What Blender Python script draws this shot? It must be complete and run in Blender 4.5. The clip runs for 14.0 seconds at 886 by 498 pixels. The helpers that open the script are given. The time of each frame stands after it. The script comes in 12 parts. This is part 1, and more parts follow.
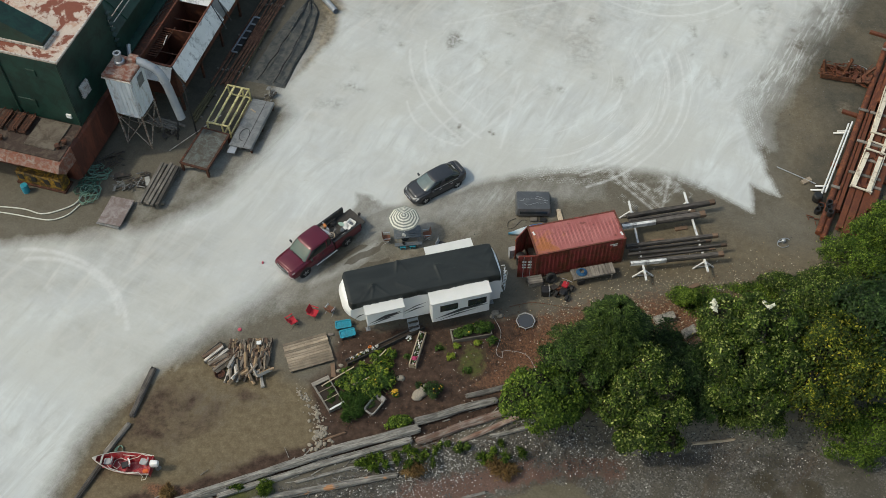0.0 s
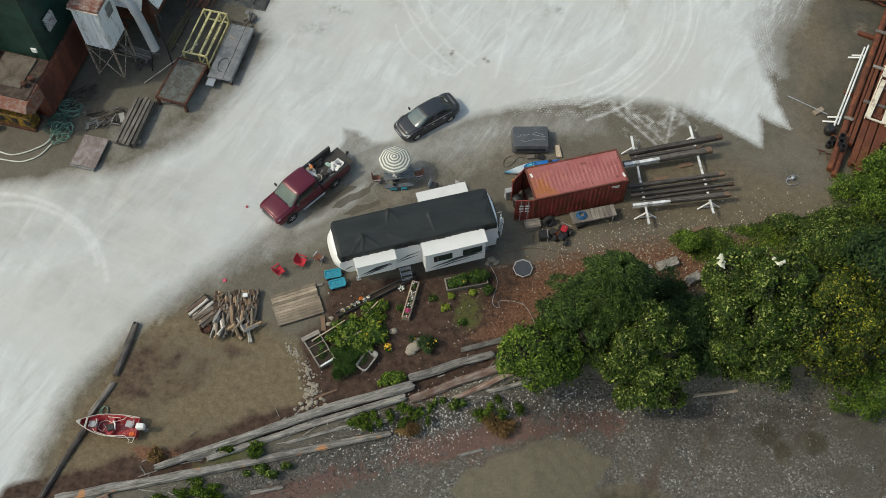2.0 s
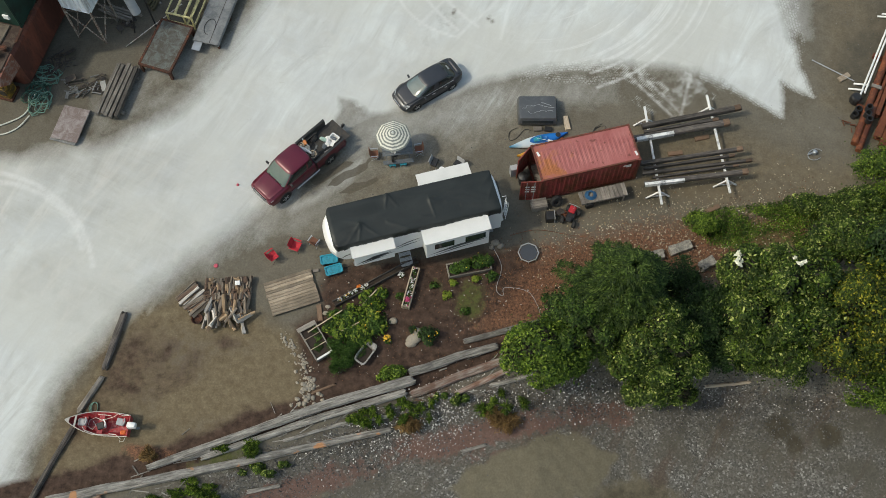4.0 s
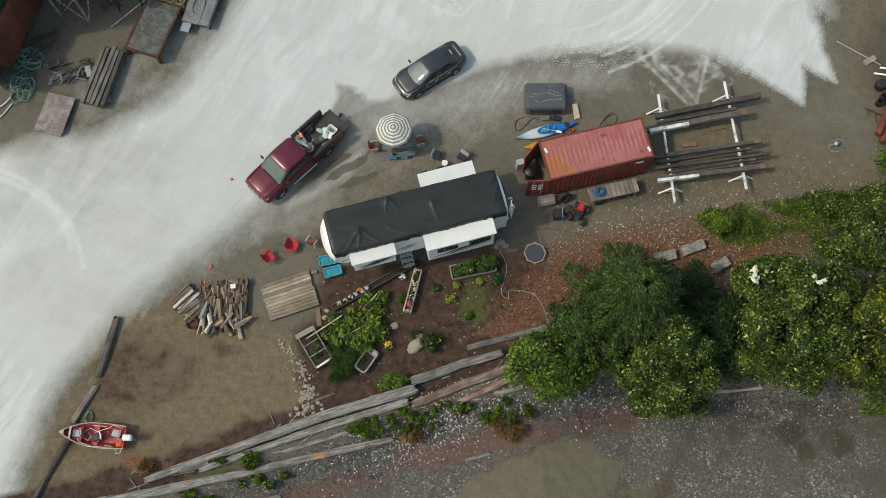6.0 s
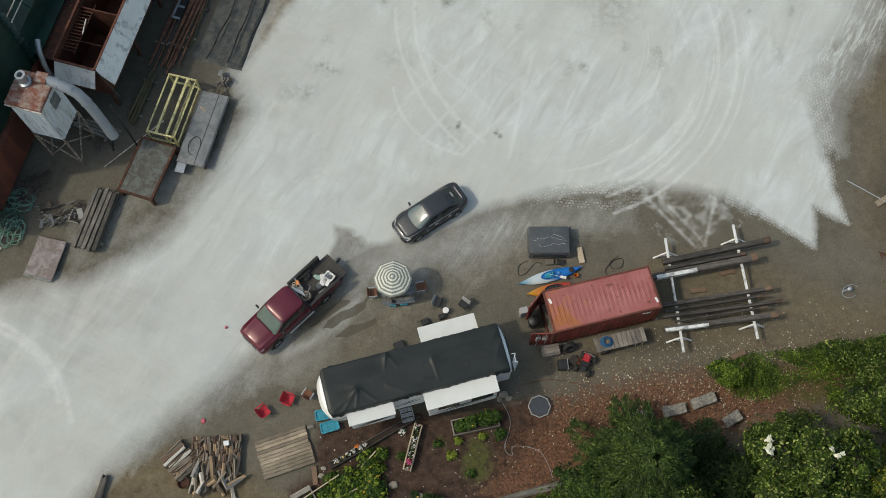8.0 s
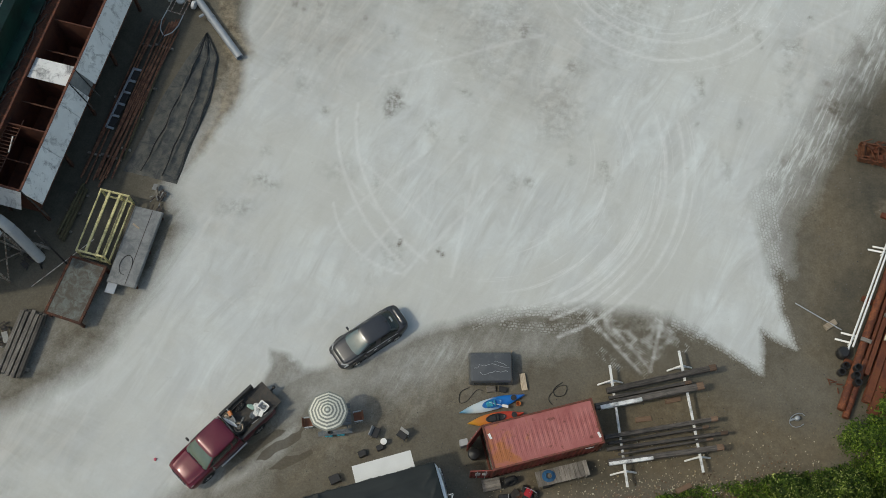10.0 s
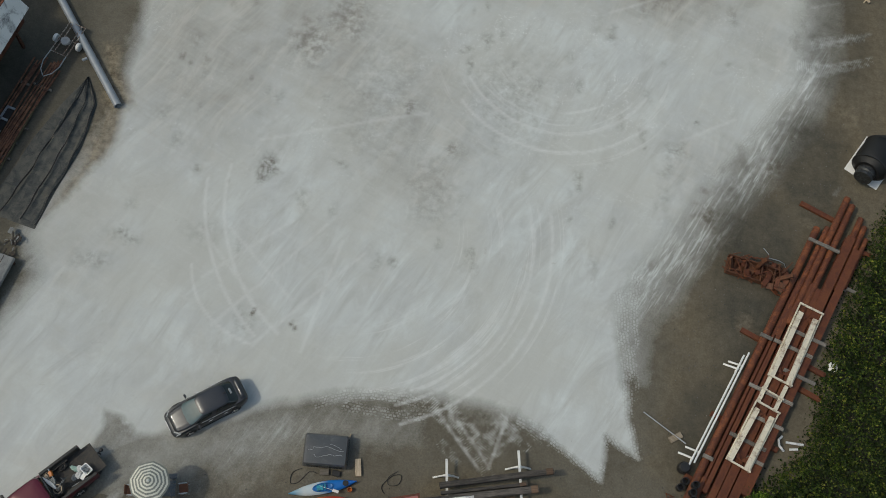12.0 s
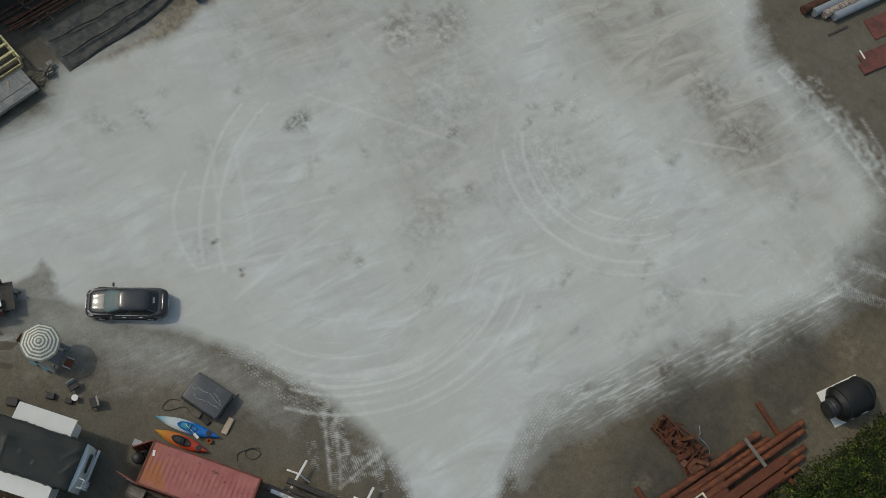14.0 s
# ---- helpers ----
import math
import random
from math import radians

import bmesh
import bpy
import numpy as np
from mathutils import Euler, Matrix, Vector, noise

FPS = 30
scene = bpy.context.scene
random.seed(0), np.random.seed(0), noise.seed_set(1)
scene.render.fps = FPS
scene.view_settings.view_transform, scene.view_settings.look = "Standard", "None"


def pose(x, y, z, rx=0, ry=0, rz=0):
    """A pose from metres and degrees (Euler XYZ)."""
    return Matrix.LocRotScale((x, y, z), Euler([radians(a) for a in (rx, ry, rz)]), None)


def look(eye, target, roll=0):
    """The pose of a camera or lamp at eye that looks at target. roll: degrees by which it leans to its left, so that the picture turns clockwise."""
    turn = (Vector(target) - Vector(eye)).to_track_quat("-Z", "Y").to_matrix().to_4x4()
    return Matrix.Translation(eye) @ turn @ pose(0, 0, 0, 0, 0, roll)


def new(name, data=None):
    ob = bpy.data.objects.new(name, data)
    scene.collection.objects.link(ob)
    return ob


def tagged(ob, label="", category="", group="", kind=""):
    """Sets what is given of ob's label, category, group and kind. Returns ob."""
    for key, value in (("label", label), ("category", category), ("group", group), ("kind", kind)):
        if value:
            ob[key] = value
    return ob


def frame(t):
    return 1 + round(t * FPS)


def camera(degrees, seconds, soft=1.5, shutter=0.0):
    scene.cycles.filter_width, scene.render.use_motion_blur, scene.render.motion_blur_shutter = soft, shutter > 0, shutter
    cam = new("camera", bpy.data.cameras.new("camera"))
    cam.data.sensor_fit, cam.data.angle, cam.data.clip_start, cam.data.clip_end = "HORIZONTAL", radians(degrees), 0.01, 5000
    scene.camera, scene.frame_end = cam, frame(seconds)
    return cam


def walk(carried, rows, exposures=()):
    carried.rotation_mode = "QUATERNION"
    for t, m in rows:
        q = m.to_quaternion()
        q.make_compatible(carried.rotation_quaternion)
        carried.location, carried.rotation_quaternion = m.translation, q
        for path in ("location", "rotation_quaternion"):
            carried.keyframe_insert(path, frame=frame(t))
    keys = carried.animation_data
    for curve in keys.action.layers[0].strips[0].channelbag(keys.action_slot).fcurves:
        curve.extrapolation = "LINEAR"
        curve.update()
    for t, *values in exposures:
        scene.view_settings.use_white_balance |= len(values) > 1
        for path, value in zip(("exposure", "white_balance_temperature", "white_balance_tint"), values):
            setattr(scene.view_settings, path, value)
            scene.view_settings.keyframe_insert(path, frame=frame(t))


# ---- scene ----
cam = camera(46.0, 14.0, soft=0.65)
PATH = [
    (0, (-1.215, -52.51, 57.07), (-1.267, -51.331, 55.455), -0.5),
    (0.5, (-1.442, -51.22, 57.086), (-1.482, -50.094, 55.434), -0.3),
    (1, (-1.554, -49.761, 57.11), (-1.587, -48.689, 55.422), -0.2),
    (1.5, (-1.466, -48.266, 57.072), (-1.498, -47.246, 55.352), -0.4),
    (2, (-1.511, -46.678, 57.093), (-1.541, -45.712, 55.342), -0.4),
    (2.5, (-1.537, -44.999, 57.062), (-1.566, -44.086, 55.283), -0.6),
    (3, (-1.573, -43.421, 56.941), (-1.602, -42.556, 55.138), -0.6),
    (5.5, (-1.642, -35.086, 56.761), (-1.677, -34.468, 54.859), -1.9),
    (6, (-1.689, -33.566, 56.694), (-1.724, -32.985, 54.78), -2.1),
    (6.5, (-1.64, -31.859, 56.708), (-1.68, -31.268, 54.798), -2.6),
    (7, (-1.611, -30.28, 56.664), (-1.655, -29.662, 54.762), -2.8),
    (7.5, (-1.689, -28.771, 56.667), (-1.733, -28.127, 54.773), -2.7),
    (7.7, (-1.729, -28.357, 56.658), (-1.773, -27.7, 54.77), -2.6),
    (9.8, (-0.389, -21.638, 57.192), (-0.39, -20.946, 55.316), 1.1),
    (10, (0.097, -21.334, 57.14), (0.103, -20.631, 55.267), 1.6),
    (10.5, (1.537, -20.3, 57.247), (1.561, -19.584, 55.38), 2.9),
    (11, (3.194, -19.389, 57.449), (3.24, -18.661, 55.587), 4.5),
    (11.5, (4.977, -18.683, 57.516), (5.041, -17.939, 55.661), 6.6),
    (12, (6.674, -17.653, 57.828), (6.724, -16.904, 55.974), 10.3),
    (12.5, (8.492, -16.302, 58.408), (8.516, -15.561, 56.551), 14.4),
    (13, (10.45, -14.911, 59.111), (10.439, -14.182, 57.249), 18.9),
    (13.5, (11.572, -13.819, 59.744), (11.519, -13.114, 57.873), 23.4),
    (14, (11.596, -13.048, 59.918), (11.513, -12.38, 58.034), 28.0),
]
walk(cam, [(t, look(e, a, r)) for t, e, a, r in PATH], [(0, -0.06, 6900, 4), (3, 0.04, 6900, 4), (5.5, 0.08, 6900, 4), (6.2, 0.07, 6900, 4), (7.5, -0.08, 6900, 4), (10, -0.32, 6800, 4), (11, -0.37, 6800, 4), (12, -0.57, 6750, 4), (14, -0.70, 6750, 4)])

# ---------- world, sun, exposure ----------
SUN_ELEV, SUN_AZ = 51.0, 193.0          # direction towards the sun: degrees up, degrees from +x counter-clockwise
world = bpy.data.worlds.new("hazy_sky")
scene.world = world
world.use_nodes = True
wn = world.node_tree.nodes
sky = wn.new("ShaderNodeTexSky")
sky.sky_type = "NISHITA"
sky.sun_disc = False
sky.sun_elevation = radians(SUN_ELEV)
sky.sun_rotation = radians(90.0 - SUN_AZ)
sky.air_density, sky.dust_density, sky.ozone_density = 1.6, 3.0, 1.0
sky.altitude = 0
bg = wn["Background"]
bg.inputs["Strength"].default_value = 0.15
world.node_tree.links.new(sky.outputs[0], bg.inputs["Color"])
sun = new("sun", bpy.data.lights.new("sun", "SUN"))
sun.data.energy, sun.data.angle, sun.data.color = 1.72, radians(2.5), (1.0, 0.94, 0.84)
sd = Vector((math.cos(radians(SUN_AZ)) * math.cos(radians(SUN_ELEV)), math.sin(radians(SUN_AZ)) * math.cos(radians(SUN_ELEV)), math.sin(radians(SUN_ELEV))))
sun.matrix_basis = look((0, 0, 40), Vector((0, 0, 40)) - sd)


# ---------- materials ----------
def nodes_of(name):
    m = bpy.data.materials.new(name)
    m.use_nodes = True
    n, l = m.node_tree.nodes, m.node_tree.links
    return m, n, l, n["Principled BSDF"]


def ramp(n, l, src, stops):
    r = n.new("ShaderNodeValToRGB")
    while len(r.color_ramp.elements) < len(stops):
        r.color_ramp.elements.new(0.5)
    for e, (p, c) in zip(r.color_ramp.elements, stops):
        e.position, e.color = p, (*c, 1) if len(c) == 3 else c
    l.new(src, r.inputs[0])
    return r.outputs[0]


def noise_tex(n, l, scale, detail=6, rough=0.6, vec=None, dist=0.0):
    t = n.new("ShaderNodeTexNoise")
    t.inputs["Scale"].default_value, t.inputs["Detail"].default_value = scale, detail
    t.inputs["Roughness"].default_value, t.inputs["Distortion"].default_value = rough, dist
    if vec:
        l.new(vec, t.inputs["Vector"])
    return t.outputs["Fac"]


def mix(n, l, fac, a, b, mode="MIX"):
    m = n.new("ShaderNodeMix")
    m.data_type, m.blend_type = "RGBA", mode
    for sock, v in ((m.inputs[0], fac), (m.inputs[6], a), (m.inputs[7], b)):
        if hasattr(v, "is_output"):
            l.new(v, sock)
        elif isinstance(v, (int, float)):
            sock.default_value = v
        else:
            sock.default_value = (*v, 1)
    return m.outputs[2]


def mth(n, l, op, a, b=0.0, clamp=False):
    m = n.new("ShaderNodeMath")
    m.operation, m.use_clamp = op, clamp
    for sock, v in ((m.inputs[0], a), (m.inputs[1], b)):
        if hasattr(v, "is_output"):
            l.new(v, sock)
        else:
            sock.default_value = v
    return m.outputs[0]


def coords(n, l, stretch=(1, 1, 1), world_space=False):
    m = n.new("ShaderNodeMapping")
    m.inputs["Scale"].default_value = stretch
    if world_space:
        l.new(n.new("ShaderNodeNewGeometry").outputs["Position"], m.inputs[0])
    else:
        l.new(n.new("ShaderNodeTexCoord").outputs["Object"], m.inputs[0])
    return m.outputs[0]


def bump(n, l, p, height, strength=0.3, distance=0.02):
    b = n.new("ShaderNodeBump")
    b.inputs["Strength"].default_value, b.inputs["Distance"].default_value = strength, distance
    l.new(height, b.inputs["Height"])
    l.new(b.outputs[0], p.inputs["Normal"])


def paint(name, col, rough=0.5, metal=0.0, wear=None, amount=0.35, scale=3.0, dirt=0.25, stretch=(1, 1, 1), rel=0.15, coat=0.0):
    """A painted or plain surface: base colour, patches of wear in a second colour, fine grain and dust."""
    m, n, l, p = nodes_of(name)
    v = coords(n, l, stretch)
    big = noise_tex(n, l, scale, 7, 0.62, v)
    fine = noise_tex(n, l, scale * 14, 4, 0.6, v)
    dark = tuple(c * (1 - dirt) for c in col)
    c = mix(n, l, ramp(n, l, big, [(0.3, (0, 0, 0)), (0.72, (1, 1, 1))]), dark, col)
    c = mix(n, l, mth(n, l, "MULTIPLY", fine, 0.22), c, tuple(min(1, x * 1.35 + 0.02) for x in col))
    if wear:
        w = mth(n, l, "ADD", noise_tex(n, l, scale * 1.7, 9, 0.7, v, 0.6), mth(n, l, "MULTIPLY", fine, 0.12))
        k = ramp(n, l, w, [(0.62 - amount * 0.42, (0, 0, 0)), (0.80 - amount * 0.42, (1, 1, 1))])
        c = mix(n, l, k, c, mix(n, l, fine, wear, tuple(x * 0.5 for x in wear)))
    obj = n.new("ShaderNodeObjectInfo").outputs["Random"]
    c = mix(n, l, mth(n, l, "MULTIPLY", obj, 0.18), c, tuple(x * 0.55 for x in col))
    l.new(c, p.inputs["Base Color"])
    p.inputs["Roughness"].default_value, p.inputs["Metallic"].default_value = rough, metal
    p.inputs["Coat Weight"].default_value = coat
    p.inputs["Coat Roughness"].default_value = 0.08
    if rel:
        bump(n, l, p, fine, rel, 0.01)
    return m


def timber(name, col, dark, rough=0.85, along=0, grain=9.0, patches=0.5):
    """Wood with grain along one local axis, weathered patches and a shift of tone from piece to piece."""
    m, n, l, p = nodes_of(name)
    s = [grain * 3] * 3
    s[along] = 1.2
    v = coords(n, l, s)
    g = noise_tex(n, l, 1.0, 6, 0.65, v, 0.4)
    big = noise_tex(n, l, 1.3, 4, 0.6, coords(n, l))
    c = mix(n, l, ramp(n, l, g, [(0.32, (0, 0, 0)), (0.7, (1, 1, 1))]), dark, col)
    c = mix(n, l, mth(n, l, "MULTIPLY", ramp(n, l, big, [(0.42, (0, 0, 0)), (0.66, (1, 1, 1))]), patches), c, tuple(x * 0.6 for x in dark))
    obj = n.new("ShaderNodeObjectInfo").outputs["Random"]
    isl = n.new("ShaderNodeNewGeometry").outputs["Random Per Island"]
    hsv = n.new("ShaderNodeHueSaturation")
    l.new(mth(n, l, "ADD", mth(n, l, "MULTIPLY", mth(n, l, "FRACT", mth(n, l, "ADD", obj, isl)), 0.75), 0.62), hsv.inputs["Value"])
    l.new(c, hsv.inputs["Color"])
    l.new(hsv.outputs[0], p.inputs["Base Color"])
    p.inputs["Roughness"].default_value = rough
    bump(n, l, p, g, 0.4, 0.012)
    return m


def leafy(name, cols, rough=0.6):
    """Leaves: each leaf takes its own tone between the given colours."""
    m, n, l, p = nodes_of(name)
    isl = n.new("ShaderNodeNewGeometry").outputs["Random Per Island"]
    at = (0.0, 0.45, 0.82, 1.0) if len(cols) == 4 else (0.0, 0.5, 1.0)
    c = ramp(n, l, isl, list(zip(at, cols)))
    big = noise_tex(n, l, 1.3, 3, 0.55, coords(n, l))
    c = mix(n, l, ramp(n, l, big, [(0.36, (0, 0, 0)), (0.64, (0.75, 0.75, 0.75))]), c, cols[0])
    l.new(c, p.inputs["Base Color"])
    p.inputs["Roughness"].default_value = rough
    p.inputs["Specular IOR Level"].default_value = 0.22
    tr = n.new("ShaderNodeBsdfTranslucent")
    l.new(c, tr.inputs["Color"])
    mx = n.new("ShaderNodeMixShader")
    mx.inputs[0].default_value = 0.10
    l.new(p.outputs[0], mx.inputs[1])
    l.new(tr.outputs[0], mx.inputs[2])
    l.new(mx.outputs[0], n["Material Output"].inputs["Surface"])
    return m


def glassy(name, col=(0.02, 0.025, 0.028), rough=0.05):
    m, n, l, p = nodes_of(name)
    v = coords(n, l)
    f = noise_tex(n, l, 2.5, 4, 0.6, v)
    l.new(mix(n, l, f, col, tuple(c * 1.6 for c in col)), p.inputs["Base Color"])
    l.new(mth(n, l, "ADD", mth(n, l, "MULTIPLY", f, 0.12), rough), p.inputs["Roughness"])
    p.inputs["Specular IOR Level"].default_value = 0.6
    return m


def ground_material():
    """One sheet: pale dust, damp silt, garden soil, red needle litter, beach gravel and sand, by masks laid on the sheet."""
    m, n, l, p = nodes_of("yard_ground")
    pos = n.new("ShaderNodeNewGeometry").outputs["Position"]

    def attr(name):
        a = n.new("ShaderNodeAttribute")
        a.attribute_name = name
        s = n.new("ShaderNodeSeparateColor")
        l.new(a.outputs["Color"], s.inputs[0])
        return s.outputs

    a, b, c3, e5 = attr("cover_a"), attr("cover_b"), attr("cover_c"), attr("cover_e")
    b_wrack = attr("cover_f")[0]
    huge = noise_tex(n, l, 0.12, 5, 0.6, pos)
    big = noise_tex(n, l, 0.45, 8, 0.62, pos, 0.5)
    mid = noise_tex(n, l, 2.2, 8, 0.65, pos)
    fine = noise_tex(n, l, 14.0, 5, 0.7, pos)
    # damp silt of the yard
    silt = mix(n, l, ramp(n, l, big, [(0.3, (0, 0, 0)), (0.7, (1, 1, 1))]), (0.092, 0.082, 0.062), (0.136, 0.123, 0.097))
    silt = mix(n, l, mth(n, l, "MULTIPLY", ramp(n, l, mid, [(0.35, (0, 0, 0)), (0.75, (1, 1, 1))]), 0.45), silt, (0.172, 0.157, 0.127))
    # pale dust, with streaks along the traffic
    turn = n.new("ShaderNodeMapping")
    turn.inputs["Rotation"].default_value = (0, 0, radians(-62))
    l.new(pos, turn.inputs[0])
    vec = n.new("ShaderNodeMapping")
    vec.inputs["Scale"].default_value = (0.2, 0.8, 1)
    l.new(turn.outputs[0], vec.inputs[0])
    streak = noise_tex(n, l, 1.0, 8, 0.68, vec.outputs[0], 0.8)
    turn2 = n.new("ShaderNodeMapping")
    turn2.inputs["Rotation"].default_value = (0, 0, radians(24))
    l.new(pos, turn2.inputs[0])
    vec2 = n.new("ShaderNodeMapping")
    vec2.inputs["Scale"].default_value = (0.16, 1.5, 1)
    l.new(turn2.outputs[0], vec2.inputs[0])
    cross = noise_tex(n, l, 1.0, 6, 0.7, vec2.outputs[0], 0.5)
    patch = noise_tex(n, l, 0.2, 6, 0.62, pos, 1.6)
    dust = mix(n, l, ramp(n, l, streak, [(0.36, (0, 0, 0)), (0.66, (1, 1, 1))]), (0.428, 0.437, 0.426), (0.592, 0.628, 0.624))
    dust = mix(n, l, mth(n, l, "MULTIPLY", ramp(n, l, patch, [(0.42, (0, 0, 0)), (0.60, (1, 1, 1))]), 0.5), dust, (0.455, 0.475, 0.478))
    dust = mix(n, l, mth(n, l, "MULTIPLY", ramp(n, l, huge, [(0.44, (0, 0, 0)), (0.60, (1, 1, 1))]), 0.7), dust, (0.472, 0.478, 0.450))
    dust = mix(n, l, mth(n, l, "MULTIPLY", ramp(n, l, cross, [(0.54, (0, 0, 0)), (0.68, (1, 1, 1))]), 0.12), dust, (0.68, 0.69, 0.68))
    dust = mix(n, l, mth(n, l, "MULTIPLY", ramp(n, l, cross, [(0.28, (1, 1, 1)), (0.42, (0, 0, 0))]), 0.14), dust, (0.355, 0.345, 0.315))
    crumb = mth(n, l, "MULTIPLY", ramp(n, l, noise_tex(n, l, 5.5, 6, 0.72, pos, 0.8), [(0.55, (0, 0, 0)), (0.66, (1, 1, 1))]), ramp(n, l, noise_tex(n, l, 0.33, 4, 0.6, turn2.outputs[0], 0.6), [(0.46, (0, 0, 0)), (0.60, (0.85, 0.85, 0.85))]))
    north = n.new("ShaderNodeSeparateXYZ")
    l.new(pos, north.inputs[0])
    crumb = mth(n, l, "MULTIPLY", crumb, ramp(n, l, mth(n, l, "MULTIPLY", north.outputs[1], 0.05), [(0.3, (0.15, 0.15, 0.15)), (0.9, (1, 1, 1))]))
    dust = mix(n, l, crumb, dust, (0.68, 0.70, 0.695))
    spot = ramp(n, l, noise_tex(n, l, 1.1, 5, 0.75, pos, 0.4), [(0.66, (0, 0, 0)), (0.76, (0.45, 0.45, 0.45))])
    dust = mix(n, l, spot, dust, (0.27, 0.245, 0.20))
    dirty = mix(n, l, ramp(n, l, streak, [(0.36, (0, 0, 0)), (0.62, (1, 1, 1))]), (0.245, 0.232, 0.205), (0.45, 0.44, 0.408))
    kg = mth(n, l, "ADD", e5[0], mth(n, l, "MULTIPLY", mth(n, l, "SUBTRACT", big, 0.5), 1.0))
    kg = mth(n, l, "ADD", kg, mth(n, l, "MULTIPLY", mth(n, l, "SUBTRACT", streak, 0.5), 1.3))
    kg = mth(n, l, "ADD", kg, mth(n, l, "MULTIPLY", mth(n, l, "SUBTRACT", cross, 0.5), 0.7))
    dust = mix(n, l, ramp(n, l, kg, [(0.25, (0, 0, 0)), (0.95, (0.9, 0.9, 0.9))]), dust, dirty)
    # tyre arcs: fine rings round the points where trucks swing
    for cx, cy, sock in ((2.8, 6.2, e5[2]), (14.5, 21.0, attr("cover_d")[2])):
        off = n.new("ShaderNodeVectorMath")
        off.operation = "SUBTRACT"
        l.new(pos, off.inputs[0])
        off.inputs[1].default_value = (cx, cy, 0)
        flat = n.new("ShaderNodeVectorMath")
        flat.operation = "MULTIPLY"
        l.new(off.outputs[0], flat.inputs[0])
        flat.inputs[1].default_value = (1, 1, 0)
        leng = n.new("ShaderNodeVectorMath")
        leng.operation = "LENGTH"
        l.new(flat.outputs[0], leng.inputs[0])
        xy = n.new("ShaderNodeSeparateXYZ")
        l.new(flat.outputs[0], xy.inputs[0])
        ang = mth(n, l, "ARCTAN2", xy.outputs[1], xy.outputs[0])
        cmb = n.new("ShaderNodeCombineXYZ")
        l.new(mth(n, l, "MULTIPLY", leng.outputs["Value"], 2.1), cmb.inputs[0])
        l.new(mth(n, l, "MULTIPLY", ang, 0.7), cmb.inputs[1])
        ring = noise_tex(n, l, 1.0, 5, 0.7, cmb.outputs[0], 0.1)
        kr = mth(n, l, "MULTIPLY", sock, ramp(n, l, ring, [(0.54, (0, 0, 0)), (0.63, (0.42, 0.42, 0.42))]))
        kr = mth(n, l, "MULTIPLY", kr, ramp(n, l, mid, [(0.3, (0.3, 0.3, 0.3)), (0.6, (1, 1, 1))]))
        dust = mix(n, l, kr, dust, (0.70, 0.71, 0.705))
    film = attr("cover_f")[2]
    k = mth(n, l, "MULTIPLY", mth(n, l, "SUBTRACT", streak, 0.5), 0.42)
    k = mth(n, l, "ADD", k, mth(n, l, "MULTIPLY", mth(n, l, "SUBTRACT", big, 0.5), 0.45))
    k = mth(n, l, "ADD", k, mth(n, l, "MULTIPLY", mth(n, l, "SUBTRACT", mid, 0.5), 0.25))
    k = mth(n, l, "MULTIPLY", k, mth(n, l, "SUBTRACT", 1.0, mth(n, l, "MULTIPLY", film, 0.68)))
    k = mth(n, l, "ADD", k, mth(n, l, "MULTIPLY", mth(n, l, "SUBTRACT", fine, 0.5), 0.17))
    k = mth(n, l, "ADD", k, a[0])
    # prints: pale blocks with darker joints, and close bars
    d4 = attr("cover_d")
    pb, pg = n.new("ShaderNodeAttribute"), n.new("ShaderNodeAttribute")
    pb.attribute_name, pg.attribute_name = "print_blocks", "print_bars"
    lug = n.new("ShaderNodeTexBrick")
    lug.inputs["Scale"].default_value = 1.0
    lug.inputs["Brick Width"].default_value, lug.inputs["Row Height"].default_value = 0.22, 0.17
    lug.inputs["Mortar Size"].default_value, lug.inputs["Mortar Smooth"].default_value = 0.05, 1.0
    wav = n.new("ShaderNodeVectorMath")
    wav.operation = "ADD"
    jig = n.new("ShaderNodeTexNoise")
    jig.inputs["Scale"].default_value, jig.inputs["Detail"].default_value = 2.5, 2
    l.new(pos, jig.inputs["Vector"])
    jsc = n.new("ShaderNodeVectorMath")
    jsc.operation = "SCALE"
    l.new(jig.outputs["Color"], jsc.inputs[0])
    jsc.inputs["Scale"].default_value = 0.3
    l.new(pb.outputs["Color"], wav.inputs[0])
    l.new(jsc.outputs[0], wav.inputs[1])
    l.new(wav.outputs[0], lug.inputs["Vector"])
    sb, sg = n.new("ShaderNodeSeparateColor"), n.new("ShaderNodeSeparateColor")
    l.new(pb.outputs["Color"], sb.inputs[0])
    l.new(pg.outputs["Color"], sg.inputs[0])
    worn = ramp(n, l, mid, [(0.36, (0.0, 0.0, 0.0)), (0.6, (1, 1, 1))])
    cell = mth(n, l, "SUBTRACT", 0.17, mth(n, l, "MULTIPLY", lug.outputs["Fac"], 0.23))
    k = mth(n, l, "ADD", k, mth(n, l, "MULTIPLY", mth(n, l, "MULTIPLY", sb.outputs[2], worn), cell))
    bar = mth(n, l, "SINE", mth(n, l, "MULTIPLY", sg.outputs[0], 52.0))
    bar = mth(n, l, "ADD", mth(n, l, "MULTIPLY", bar, 0.14), 0.26)
    k = mth(n, l, "ADD", k, mth(n, l, "MULTIPLY", mth(n, l, "MULTIPLY", sg.outputs[2], worn), bar))
    vec3 = n.new("ShaderNodeMapping")
    vec3.inputs["Scale"].default_value = (0.5, 4.6, 1)
    l.new(turn.outputs[0], vec3.inputs[0])
